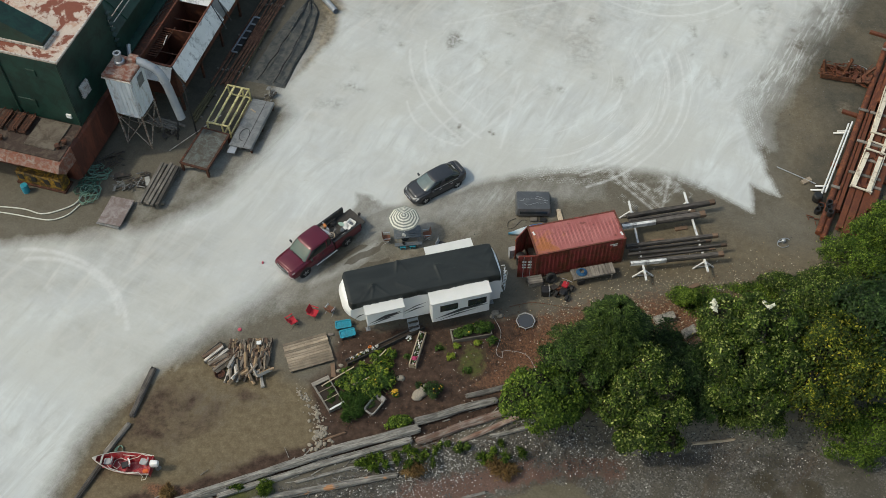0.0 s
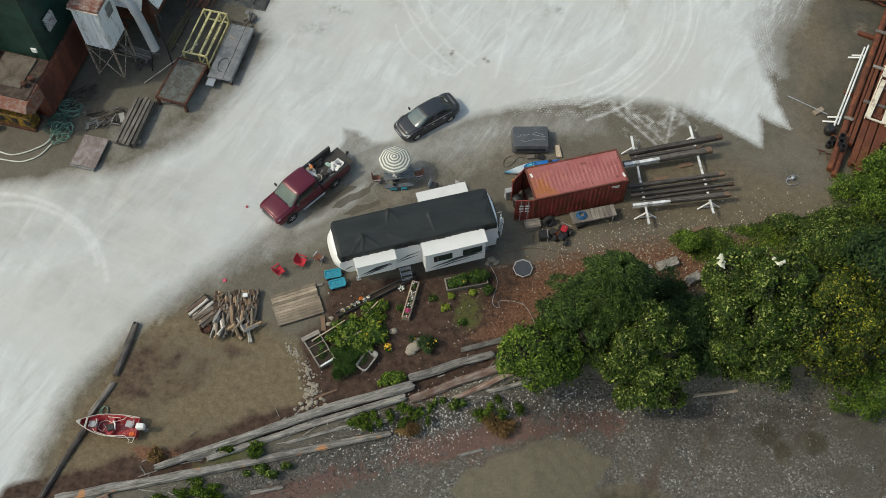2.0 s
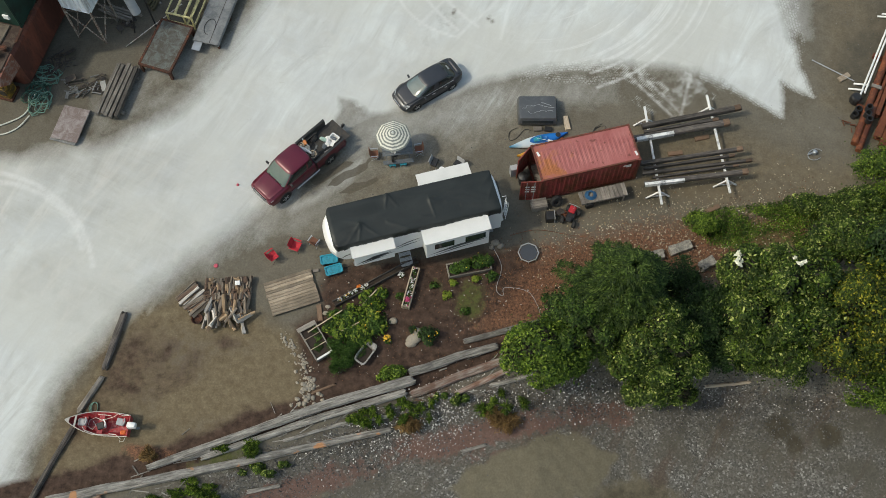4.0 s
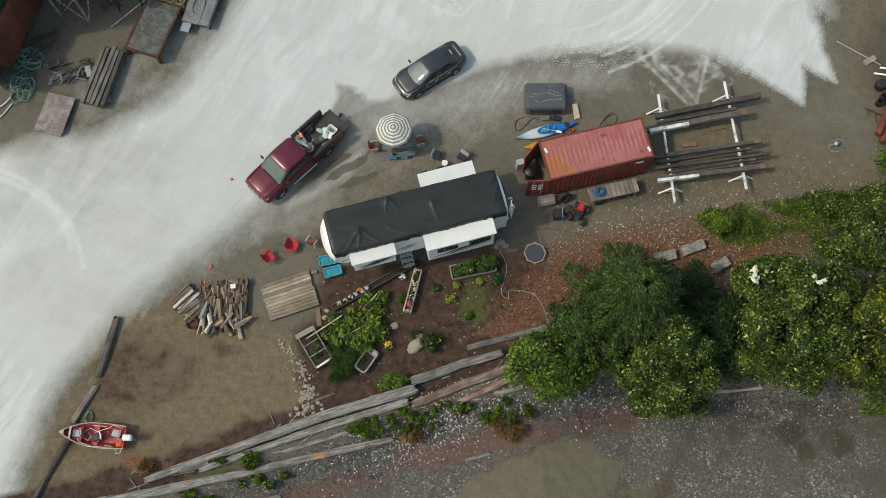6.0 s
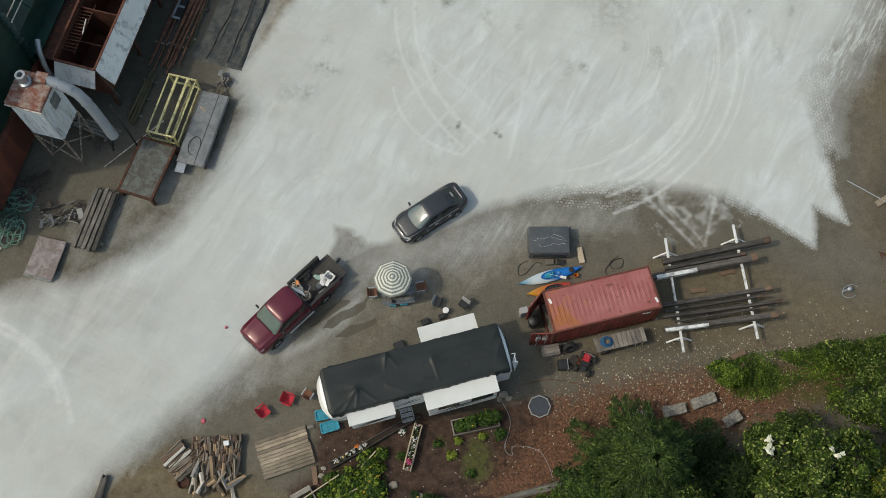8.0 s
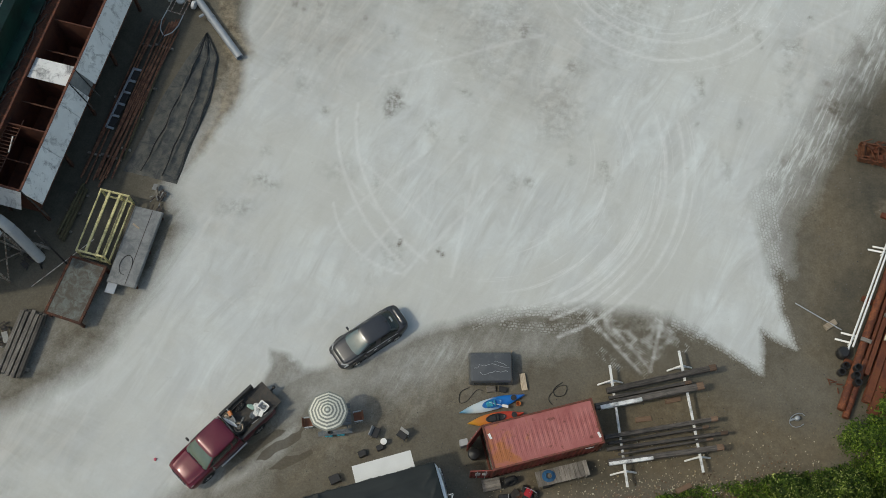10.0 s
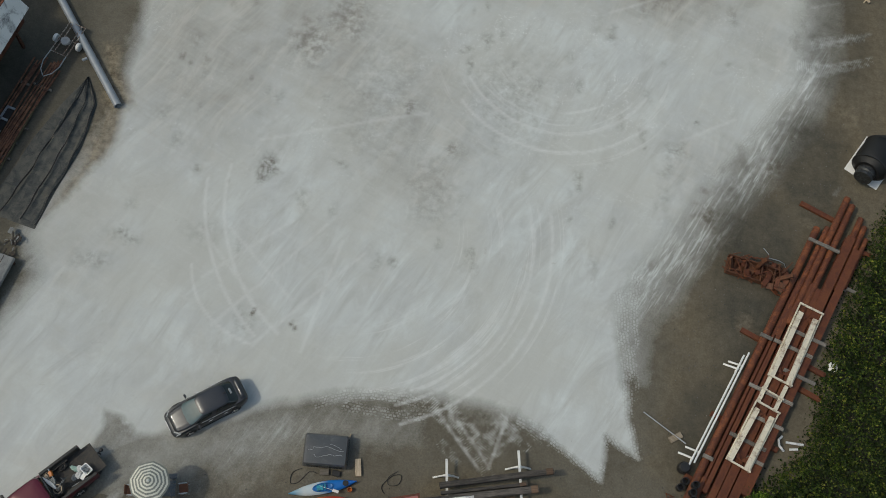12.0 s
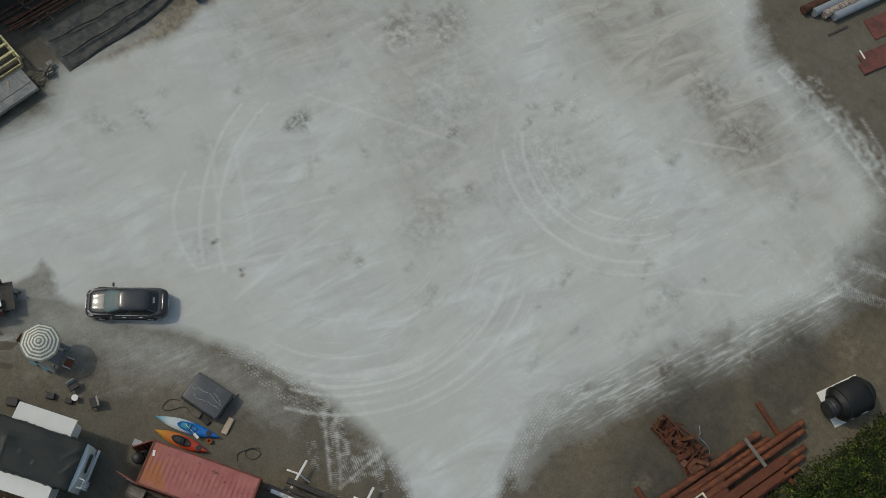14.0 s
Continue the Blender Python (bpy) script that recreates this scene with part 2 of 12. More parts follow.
    dash = ramp(n, l, noise_tex(n, l, 1.0, 5, 0.7, vec3.outputs[0], 0.3), [(0.50, (0, 0, 0)), (0.74, (1, 1, 1))])
    k = mth(n, l, "ADD", k, mth(n, l, "MULTIPLY", mth(n, l, "MULTIPLY", d4[1], dash), 0.75))
    earth = mix(n, l, ramp(n, l, mid, [(0.3, (0, 0, 0)), (0.7, (1, 1, 1))]), (0.100, 0.077, 0.046), (0.176, 0.142, 0.090))
    earth = mix(n, l, ramp(n, l, fine, [(0.62, (0, 0, 0)), (0.72, (0.5, 0.5, 0.5))]), earth, (0.26, 0.23, 0.19))
    silt = mix(n, l, ramp(n, l, mth(n, l, "ADD", e5[1], mth(n, l, "MULTIPLY", mth(n, l, "SUBTRACT", big, 0.5), 0.7)), [(0.25, (0, 0, 0)), (0.75, (1, 1, 1))]), silt, earth)
    col = mix(n, l, ramp(n, l, k, [(0.2, (0, 0, 0)), (0.5, (0.55, 0.55, 0.55)), (0.82, (1, 1, 1))]), silt, dust)
    # scuffs and brown rubs on the dust, lighter arcs of tyres
    col = mix(n, l, mth(n, l, "MULTIPLY", a[1], ramp(n, l, mid, [(0.38, (0, 0, 0)), (0.6, (1, 1, 1))])), col, (0.115, 0.098, 0.076))
    col = mix(n, l, mth(n, l, "MULTIPLY", a[2], ramp(n, l, mid, [(0.3, (0.25, 0.25, 0.25)), (0.7, (1, 1, 1))])), col, (0.66, 0.67, 0.665))
    # garden soil
    soil = mix(n, l, ramp(n, l, mid, [(0.32, (0, 0, 0)), (0.68, (1, 1, 1))]), (0.024, 0.015, 0.011), (0.088, 0.056, 0.041))
    kk = mth(n, l, "ADD", b[0], mth(n, l, "MULTIPLY", mth(n, l, "SUBTRACT", big, 0.5), 0.9))
    col = mix(n, l, ramp(n, l, kk, [(0.35, (0, 0, 0)), (0.65, (1, 1, 1))]), col, soil)
    # red-brown litter
    lit = mix(n, l, ramp(n, l, noise_tex(n, l, 7.0, 6, 0.75, pos), [(0.36, (0, 0, 0)), (0.62, (1, 1, 1))]), (0.045, 0.028, 0.019), (0.235, 0.118, 0.070))
    kk = mth(n, l, "ADD", b[1], mth(n, l, "MULTIPLY", mth(n, l, "SUBTRACT", mid, 0.5), 1.1))
    col = mix(n, l, ramp(n, l, kk, [(0.38, (0, 0, 0)), (0.72, (1, 1, 1))]), col, lit)
    # moss and thin grass
    kk = mth(n, l, "ADD", b[2], mth(n, l, "MULTIPLY", mth(n, l, "SUBTRACT", mid, 0.5), 1.2))
    gr = mix(n, l, fine, (0.035, 0.045, 0.012), (0.11, 0.12, 0.035))
    col = mix(n, l, ramp(n, l, kk, [(0.45, (0, 0, 0)), (0.8, (1, 1, 1))]), col, gr)
    # beach: grey shingle with pale shell and sandy flats
    vor = n.new("ShaderNodeTexVoronoi")
    vor.inputs["Scale"].default_value = 11.0
    l.new(pos, vor.inputs["Vector"])
    sep = n.new("ShaderNodeSeparateColor")
    l.new(vor.outputs["Color"], sep.inputs[0])
    peb = ramp(n, l, sep.outputs[0], [(0.0, (0.050, 0.048, 0.044)), (0.6, (0.108, 0.104, 0.094)), (0.9, (0.165, 0.16, 0.146)), (1.0, (0.34, 0.335, 0.315))])
    peb = mix(n, l, ramp(n, l, big, [(0.38, (0, 0, 0)), (0.60, (0.75, 0.75, 0.75))]), peb, (0.088, 0.080, 0.064))
    weed = noise_tex(n, l, 0.55, 7, 0.7, vec.outputs[0], 1.2)
    peb = mix(n, l, ramp(n, l, weed, [(0.54, (0, 0, 0)), (0.64, (0.75, 0.75, 0.75))]), peb, (0.075, 0.055, 0.042))
    wrack = mix(n, l, noise_tex(n, l, 9.0, 5, 0.75, pos), (0.055, 0.032, 0.026), (0.20, 0.112, 0.09))
    kw = mth(n, l, "ADD", b_wrack, mth(n, l, "MULTIPLY", mth(n, l, "SUBTRACT", mid, 0.5), 1.6))
    peb = mix(n, l, ramp(n, l, kw, [(0.45, (0, 0, 0)), (0.75, (0.8, 0.8, 0.8))]), peb, wrack)
    col = mix(n, l, c3[0], col, peb)
    sand = mix(n, l, mid, (0.092, 0.082, 0.055), (0.16, 0.142, 0.102))
    kk = mth(n, l, "ADD", c3[1], mth(n, l, "MULTIPLY", mth(n, l, "SUBTRACT", big, 0.5), 1.3))
    col = mix(n, l, ramp(n, l, kk, [(0.4, (0, 0, 0)), (0.62, (1, 1, 1))]), col, sand)
    # darker earth with shade by trees and trailer painted in, and tan clay
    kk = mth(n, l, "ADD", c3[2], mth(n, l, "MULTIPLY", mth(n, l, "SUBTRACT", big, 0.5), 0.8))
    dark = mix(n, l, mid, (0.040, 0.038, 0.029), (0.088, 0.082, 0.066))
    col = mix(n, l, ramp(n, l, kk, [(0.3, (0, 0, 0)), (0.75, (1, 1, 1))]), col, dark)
    d = attr("cover_d")
    tan = mix(n, l, ramp(n, l, mid, [(0.36, (0, 0, 0)), (0.66, (1, 1, 1))]), (0.105, 0.085, 0.058), (0.30, 0.255, 0.185))
    kk = mth(n, l, "ADD", d[0], mth(n, l, "MULTIPLY", mth(n, l, "SUBTRACT", big, 0.5), 0.9))
    col = mix(n, l, ramp(n, l, kk, [(0.4, (0, 0, 0)), (0.85, (0.85, 0.85, 0.85))]), col, tan)
    wet = attr("cover_f")[1]
    kk = mth(n, l, "ADD", wet, mth(n, l, "MULTIPLY", mth(n, l, "SUBTRACT", mid, 0.5), 0.9))
    col = mix(n, l, ramp(n, l, kk, [(0.4, (0, 0, 0)), (0.7, (0.85, 0.85, 0.85))]), col, mix(n, l, big, (0.035, 0.03, 0.02), (0.07, 0.06, 0.04)))
    kk = mth(n, l, "ADD", attr("cover_g")[0], mth(n, l, "MULTIPLY", mth(n, l, "SUBTRACT", mid, 0.5), 0.35))
    col = mix(n, l, ramp(n, l, kk, [(0.42, (0, 0, 0)), (0.58, (0.8, 0.8, 0.8))]), col, mix(n, l, big, (0.060, 0.052, 0.038), (0.105, 0.092, 0.070)))
    grit = noise_tex(n, l, 8.0, 3, 0.8, pos)
    kd = ramp(n, l, k, [(0.3, (0.4, 0.4, 0.4)), (0.75, (0.05, 0.05, 0.05))])
    col = mix(n, l, kd, col, ramp(n, l, grit, [(0.3, (0.6, 0.6, 0.6)), (0.5, (1, 1, 1)), (0.7, (1.45, 1.43, 1.38))]), "MULTIPLY")
    l.new(col, p.inputs["Base Color"])
    p.inputs["Roughness"].default_value = 0.9
    p.inputs["Specular IOR Level"].default_value = 0.25
    h = mth(n, l, "ADD", mth(n, l, "MULTIPLY", mid, 0.6), mth(n, l, "MULTIPLY", fine, 0.4))
    bump(n, l, p, h, 0.35, 0.06)
    return m


def bloom_roof():
    """Pale flaking roof paint with sharp-edged red rust blooms."""
    m, n, l, p = nodes_of("rusty_white_roof")
    v = coords(n, l)
    big = noise_tex(n, l, 0.42, 6, 0.62, v, 0.5)
    fine = noise_tex(n, l, 9.0, 5, 0.65, v)
    base = mix(n, l, fine, (0.40, 0.32, 0.27), (0.62, 0.53, 0.46))
    base = mix(n, l, ramp(n, l, noise_tex(n, l, 1.6, 7, 0.7, v), [(0.5, (0, 0, 0)), (0.64, (0.7, 0.7, 0.7))]), base, (0.36, 0.17, 0.10))
    k = mth(n, l, "ADD", big, mth(n, l, "MULTIPLY", mth(n, l, "SUBTRACT", fine, 0.5), 0.10))
    c = mix(n, l, ramp(n, l, k, [(0.515, (0, 0, 0)), (0.55, (1, 1, 1))]), base, mix(n, l, fine, (0.13, 0.035, 0.02), (0.24, 0.075, 0.045)))
    l.new(c, p.inputs["Base Color"])
    p.inputs["Roughness"].default_value = 0.8
    bump(n, l, p, fine, 0.2, 0.01)
    return m


M_GROUND = ground_material()
M_RED = paint("container_red", (0.33, 0.055, 0.05), 0.55, wear=(0.17, 0.05, 0.018), amount=0.32, scale=0.9, dirt=0.3)
M_REDRIM = paint("rusty_red_rail", (0.25, 0.050, 0.040), 0.6, wear=(0.13, 0.045, 0.02), amount=0.5, scale=1.6, dirt=0.4)
M_RUST = paint("rust", (0.20, 0.062, 0.026), 0.85, wear=(0.06, 0.026, 0.016), amount=0.55, scale=2.2, dirt=0.5, rel=0.4)
M_RUSTPIPE = paint("rusty_pipe", (0.235, 0.072, 0.022), 0.7, wear=(0.11, 0.03, 0.013), amount=0.45, scale=1.4, dirt=0.35, rel=0.3)
M_WHITE = paint("white_gelcoat", (0.78, 0.78, 0.76), 0.35, scale=1.2, dirt=0.08, rel=0.03)
M_WHITEDIRTY = paint("white_paint_chipped", (0.76, 0.77, 0.76), 0.6, wear=(0.22, 0.22, 0.23), amount=0.12, scale=0.8, dirt=0.2)
M_BLACK = paint("black_plastic", (0.018, 0.018, 0.019), 0.5, scale=3, dirt=0.4, rel=0.05)
M_RUBBER = paint("tyre_rubber", (0.022, 0.022, 0.022), 0.85, scale=5, dirt=0.3)
M_DGREEN = paint("green_paint", (0.005, 0.043, 0.031), 0.5, wear=(0.003, 0.022, 0.017), amount=0.3, scale=0.6, dirt=0.35)
M_ROOFRUST = bloom_roof()
M_GALV = paint("galvanised", (0.42, 0.45, 0.48), 0.4, 0.55, scale=2, dirt=0.25, rel=0.08)
M_STEELGREY = paint("grey_steel_plate", (0.16, 0.17, 0.175), 0.6, 0.2, wear=(0.30, 0.31, 0.31), amount=0.38, scale=1.0, dirt=0.4)
M_YELLOW = paint("yellow_paint", (0.68, 0.61, 0.30), 0.55, wear=(0.35, 0.30, 0.14), amount=0.25, scale=3, dirt=0.2)
M_GREYWOOD = timber("weathered_wood", (0.30, 0.275, 0.24), (0.12, 0.105, 0.09))
M_GREYWOODY = timber("weathered_wood_long", (0.30, 0.275, 0.24), (0.12, 0.105, 0.09), along=1)
M_DARKWOODY = timber("dark_weathered_wood", (0.185, 0.17, 0.15), (0.055, 0.05, 0.044), along=1)
M_TABLETOP = paint("stained_steel_top", (0.155, 0.175, 0.165), 0.6, 0.1, wear=(0.085, 0.07, 0.052), amount=0.42, scale=1.3, dirt=0.45, rel=0.25)
M_PALEWOOD = timber("pale_wood", (0.48, 0.41, 0.31), (0.26, 0.20, 0.14), patches=0.3)
M_BARK = timber("bark", (0.10, 0.08, 0.06), (0.035, 0.028, 0.022))

M_SHEETPINK = paint("grey_pink_steel", (0.30, 0.27, 0.265), 0.6, wear=(0.22, 0.17, 0.16), amount=0.4, scale=0.9, dirt=0.25)
M_MOSSPOLE = timber("mossy_pole", (0.13, 0.11, 0.055), (0.05, 0.045, 0.025))
M_ROPEDARK = paint("dark_green_rope", (0.05, 0.11, 0.08), 0.9, scale=12, dirt=0.3)


M_GREYSEAT = paint("grey_vinyl", (0.36, 0.37, 0.38), 0.6, dirt=0.25)
M_ALU = paint("bare_aluminium", (0.50, 0.47, 0.42), 0.5, 0.3, scale=4, dirt=0.25, rel=0.05)
M_FUELRED = paint("bright_red_plastic", (0.52, 0.015, 0.02), 0.45, dirt=0.15, rel=0.03)
M_ORANGEBRIGHT = paint("orange_fabric", (0.60, 0.12, 0.03), 0.8, dirt=0.2)


# ---------- mesh helpers ----------
def part(name, bm, material, parent=None, label="", smooth=False, bevel=0.0):
    """Link a bmesh as one mesh object under a thing or a part."""
    if bevel:
        bmesh.ops.bevel(bm, geom=[e for e in bm.edges if len(e.link_faces) == 2 and e.calc_face_angle(0) > 0.6], offset=bevel, segments=1, affect="EDGES", clamp_overlap=True)
    bmesh.ops.recalc_face_normals(bm, faces=bm.faces)
    me = bpy.data.meshes.new(name)
    bm.to_mesh(me)
    bm.free()
    if smooth:
        me.shade_smooth()
        me.set_sharp_from_angle(angle=radians(38))
    me.materials.append(material)
    ob = new(name, me)
    if parent:
        ob.parent = parent
    if label:
        tagged(ob, label)
    return ob


def thing(name, label, category, x=0, y=0, z=0, rz=0, group="", rx=0, ry=0):
    ob = new(name)
    ob.empty_display_size = 0.3
    ob.matrix_basis = pose(x, y, z, rx, ry, rz)
    return tagged(ob, label, category, group)


def box(bm, c, s, m=None):
    """A box of centre c and size s; m turns it."""
    t = Matrix.Translation(c) @ (m if m else Matrix()) @ Matrix.Diagonal((s[0], s[1], s[2], 1))
    return bmesh.ops.create_cube(bm, size=1.0, matrix=t)["verts"]


def rot(rx=0, ry=0, rz=0):
    return pose(0, 0, 0, rx, ry, rz)


def rod(bm, p, q, r, seg=10, r2=None, caps=True):
    """A round bar from p to q."""
    p, q = Vector(p), Vector(q)
    d = q - p
    t = Matrix.Translation((p + q) / 2) @ d.to_track_quat("Z", "Y").to_matrix().to_4x4()
    return bmesh.ops.create_cone(bm, cap_ends=caps, segments=seg, radius1=r, radius2=r if r2 is None else r2, depth=d.length, matrix=t)["verts"]


def beam(bm, p, q, w, h, roll=0.0):
    """A square bar from p to q, w wide and h high."""
    p, q = Vector(p), Vector(q)
    d = q - p
    t = Matrix.Translation((p + q) / 2) @ d.to_track_quat("X", "Z").to_matrix().to_4x4() @ rot(roll)
    return bmesh.ops.create_cube(bm, size=1.0, matrix=t @ Matrix.Diagonal((d.length, w, h, 1)))["verts"]


def loft(bm, rings, close=True, caps=True):
    """A skin through rings of equal length."""
    vs = [[bm.verts.new(p) for p in r] for r in rings]
    k = len(rings[0])
    for a, b in zip(vs, vs[1:]):
        for i in range(k if close else k - 1):
            j = (i + 1) % k
            bm.faces.new((a[i], a[j], b[j], b[i]))
    if caps and close:
        bm.faces.new(vs[0][::-1])
        bm.faces.new(vs[-1])
    return vs


def prism(bm, poly, z0, z1):
    return loft(bm, [[(x, y, z0) for x, y in poly], [(x, y, z1) for x, y in poly]])


def tube(bm, pts, r, seg=8):
    """A bent round bar along points."""
    pts = [Vector(p) for p in pts]
    rings = []
    for i, p in enumerate(pts):
        d = (pts[min(i + 1, len(pts) - 1)] - pts[max(i - 1, 0)]).normalized()
        q = d.to_track_quat("Z", "Y")
        rr = r[i] if isinstance(r, (list, tuple)) else r
        rings.append([p + q @ Vector((rr * math.cos(a), rr * math.sin(a), 0)) for a in [2 * math.pi * k / seg for k in range(seg)]])
    return loft(bm, rings)


def lathe(bm, prof, seg=16, at=(0, 0, 0), m=None):
    """A turned shape from a profile of (radius, height)."""
    m = Matrix.Translation(at) @ (m if m else Matrix())
    return loft(bm, [[m @ Vector((r * math.cos(2 * math.pi * k / seg), r * math.sin(2 * math.pi * k / seg), z)) for k in range(seg)] for r, z in prof])


def BM():
    return bmesh.new()


# ---------- ground ----------
LOGLINE = ((-80, -48), (-26, -32.0), (-18, -29.6), (-9.4, -26.2), (-4.3, -24.6), (1.5, -22.6), (8, -22.0), (20, -22.0), (80, -20))


def bank_y(x):
    return np.interp(x, [p[0] for p in LOGLINE], [p[1] for p in LOGLINE])


def ground_z(x, y):
    d = np.clip(bank_y(x) - y, 0, None)
    e = np.clip((x - 3.0) / 5.0, 0, 1)
    s = np.clip(d / (5.0 - 2.5 * e), 0, 1)
    return -(1.5 + 0.7 * e) * s * s * (3 - 2 * s) - 0.03 * np.clip(d - 5, 0, 40)


def gz(x, y):
    return float(ground_z(np.array(x, float), np.array(y, float)))


def side_dist(poly, X, Y):
    """Signed distance to a closed outline, positive inside."""
    P = np.array(poly, float)
    Q = np.roll(P, -1, 0)
    best = np.full(X.shape, 1e9)
    inside = np.zeros(X.shape, bool)
    for (x0, y0), (x1, y1) in zip(P, Q):
        dx, dy = x1 - x0, y1 - y0
        t = np.clip(((X - x0) * dx + (Y - y0) * dy) / (dx * dx + dy * dy + 1e-9), 0, 1)
        best = np.minimum(best, np.hypot(X - x0 - t * dx, Y - y0 - t * dy))
        inside ^= ((y0 > Y) != (y1 > Y)) & (X < dx * (Y - y0) / (dy + 1e-12) + x0)
    return np.where(inside, best, -best)


def edge(poly, X, Y, soft):
    return np.clip(0.5 + side_dist(poly, X, Y) / (2 * soft), 0, 1)


def line_mask(pts, X, Y, w):
    P = np.array(pts, float)
    best = np.full(X.shape, 1e9)
    for (x0, y0), (x1, y1) in zip(P, P[1:]):
        dx, dy = x1 - x0, y1 - y0
        t = np.clip(((X - x0) * dx + (Y - y0) * dy) / (dx * dx + dy * dy + 1e-9), 0, 1)
        best = np.minimum(best, np.hypot(X - x0 - t * dx, Y - y0 - t * dy))
    return np.clip(1.5 - best / w, 0, 1)


def arc(cx, cy, r, a0, a1, k=14):
    return [(cx + r * math.cos(radians(a0 + (a1 - a0) * i / k)), cy + r * math.sin(radians(a0 + (a1 - a0) * i / k))) for i in range(k + 1)]


DUST = ((20.38, -5.5), (19.4, -5.0), (18.5, -4.4), (18.5, -5.6), (18.35, -7.0), (17.3, -6.2), (16.36, -5.54), (15.0, -4.7), (13.56, -3.95), (11.8, -3.6), (10.0, -3.5), (7.1, -3.55), (3.9, -3.8), (2, -4.15), (-0.5, -5.15),
        (-3.0, -6.1), (-5.6, -7.2), (-7.4, -7.4), (-9.0, -8.4), (-11.0, -11.2), (-12.4, -13.3), (-13.95, -14.5), (-15.5, -15.8), (-17.6, -17.5), (-19.5, -19.2), (-20.6, -20.35), (-21.75, -21.7), (-22.95, -23.3), (-23.85, -24.9), (-24.6, -27.35), (-25.4, -30), (-28, -40), (-80, -60),
        (-80, -14), (-45, -13), (-29, -10.6), (-23.2, -9.4), (-19.7, -7.1), (-18.6, -5.8), (-17.4, -3.5), (-16.1, -1.5), (-14.9, 1.3), (-16.0, 3.4), (-15.3, 5.2), (-14.3, 7.8), (-13.2, 10.5), (-12.6, 13.7), (-12.5, 20), (-12, 40), (-6, 70),
        (10, 70), (14, 40), (17.6, 33.9), (21.2, 32.5), (25.6, 31.06), (30, 29.66), (31.5, 27.66), (31.15, 23.74), (30.5, 19.8), (28.75, 16.9), (26.5, 13.6), (24.05, 10.3), (22.46, 8.33), (20.46, 5.27), (19.1, 3.06), (18.96, 1.27), (19.5, -1.5), (19.75, -3.5))

# prints of tyres (blocks) and of a tracked machine (bars): plan points, half width
BLOCK_TRACKS = ((((2.0, -4.5), (3.9, -3.7), (5.2, -3.55), (7.1, -3.6), (8.2, -3.9)), 0.34), (((3.6, -4.35), (5.2, -4.5), (6.8, -4.6), (8.2, -4.45)), 0.34),
                (((13.4, -4.2), (16.4, -5.6), (18.2, -7.0)), 0.42), (((14.0, -4.2), (16.6, -5.2), (18.4, -6.5)), 0.4), (((17.7, -2.4), (18.2, -4.4)), 0.3), (((18.5, -4.2), (19.3, -5.4), (20.4, -5.9)), 0.45),
                (((19.05, 4.4), (19.3, 2.0), (19.8, -0.8), (19.85, -2.9), (20.4, -5.6)), 0.5), (((20.0, 5.6), (19.75, 3.4), (19.9, 1.0)), 0.35), (((24.6, 12.6), (27.2, 16.2), (29.6, 20)), 0.35))
BAR_TRACKS = ((((8.3, -3.6), (10.4, -5.4), (12.2, -7.5)), 0.42), (((9.3, -3.6), (11.4, -5.6)), 0.4), (((13.1, -4.3), (12.3, -5.3), (11.5, -6.6)), 0.75), (((12.9, -4.7), (14.2, -5.7)), 0.28), (((9.2, -5.8), (10.4, -6.9)), 0.3),
              (((20.6, 33.0), (25.2, 31.9), (29.6, 30.3)), 0.5), (((22.6, 33.9), (27.7, 32.1), (30.4, 30.9)), 0.45), (((31.2, 23.4), (34.8, 24.5)), 0.4), (((31.2, 21.2), (35.4, 22.7)), 0.4), (((30.2, 21.7), (32.4, 21.5)), 0.4))


def track_coords(tracks, X, Y):
    """Metres along and across the nearest print, and how far inside it a point lies."""
    S, T, K = np.zeros_like(X), np.zeros_like(X), np.zeros_like(X)
    for pts, w in tracks:
        run = 0.0
        for (x0, y0), (x1, y1) in zip(pts, pts[1:]):
            L = math.hypot(x1 - x0, y1 - y0)
            ux, uy = (x1 - x0) / L, (y1 - y0) / L
            a = (X - x0) * ux + (Y - y0) * uy
            b = (Y - y0) * ux - (X - x0) * uy
            k = np.clip((w - np.abs(b)) / 0.12 + 0.5, 0, 1) * np.clip(a / 0.1 + 1, 0, 1) * np.clip((L - a) / 0.1 + 1, 0, 1)
            best = k > K
            S, T, K = np.where(best, a + run, S), np.where(best, b, T), np.where(best, k, K)
            run += L
    return S, T, K


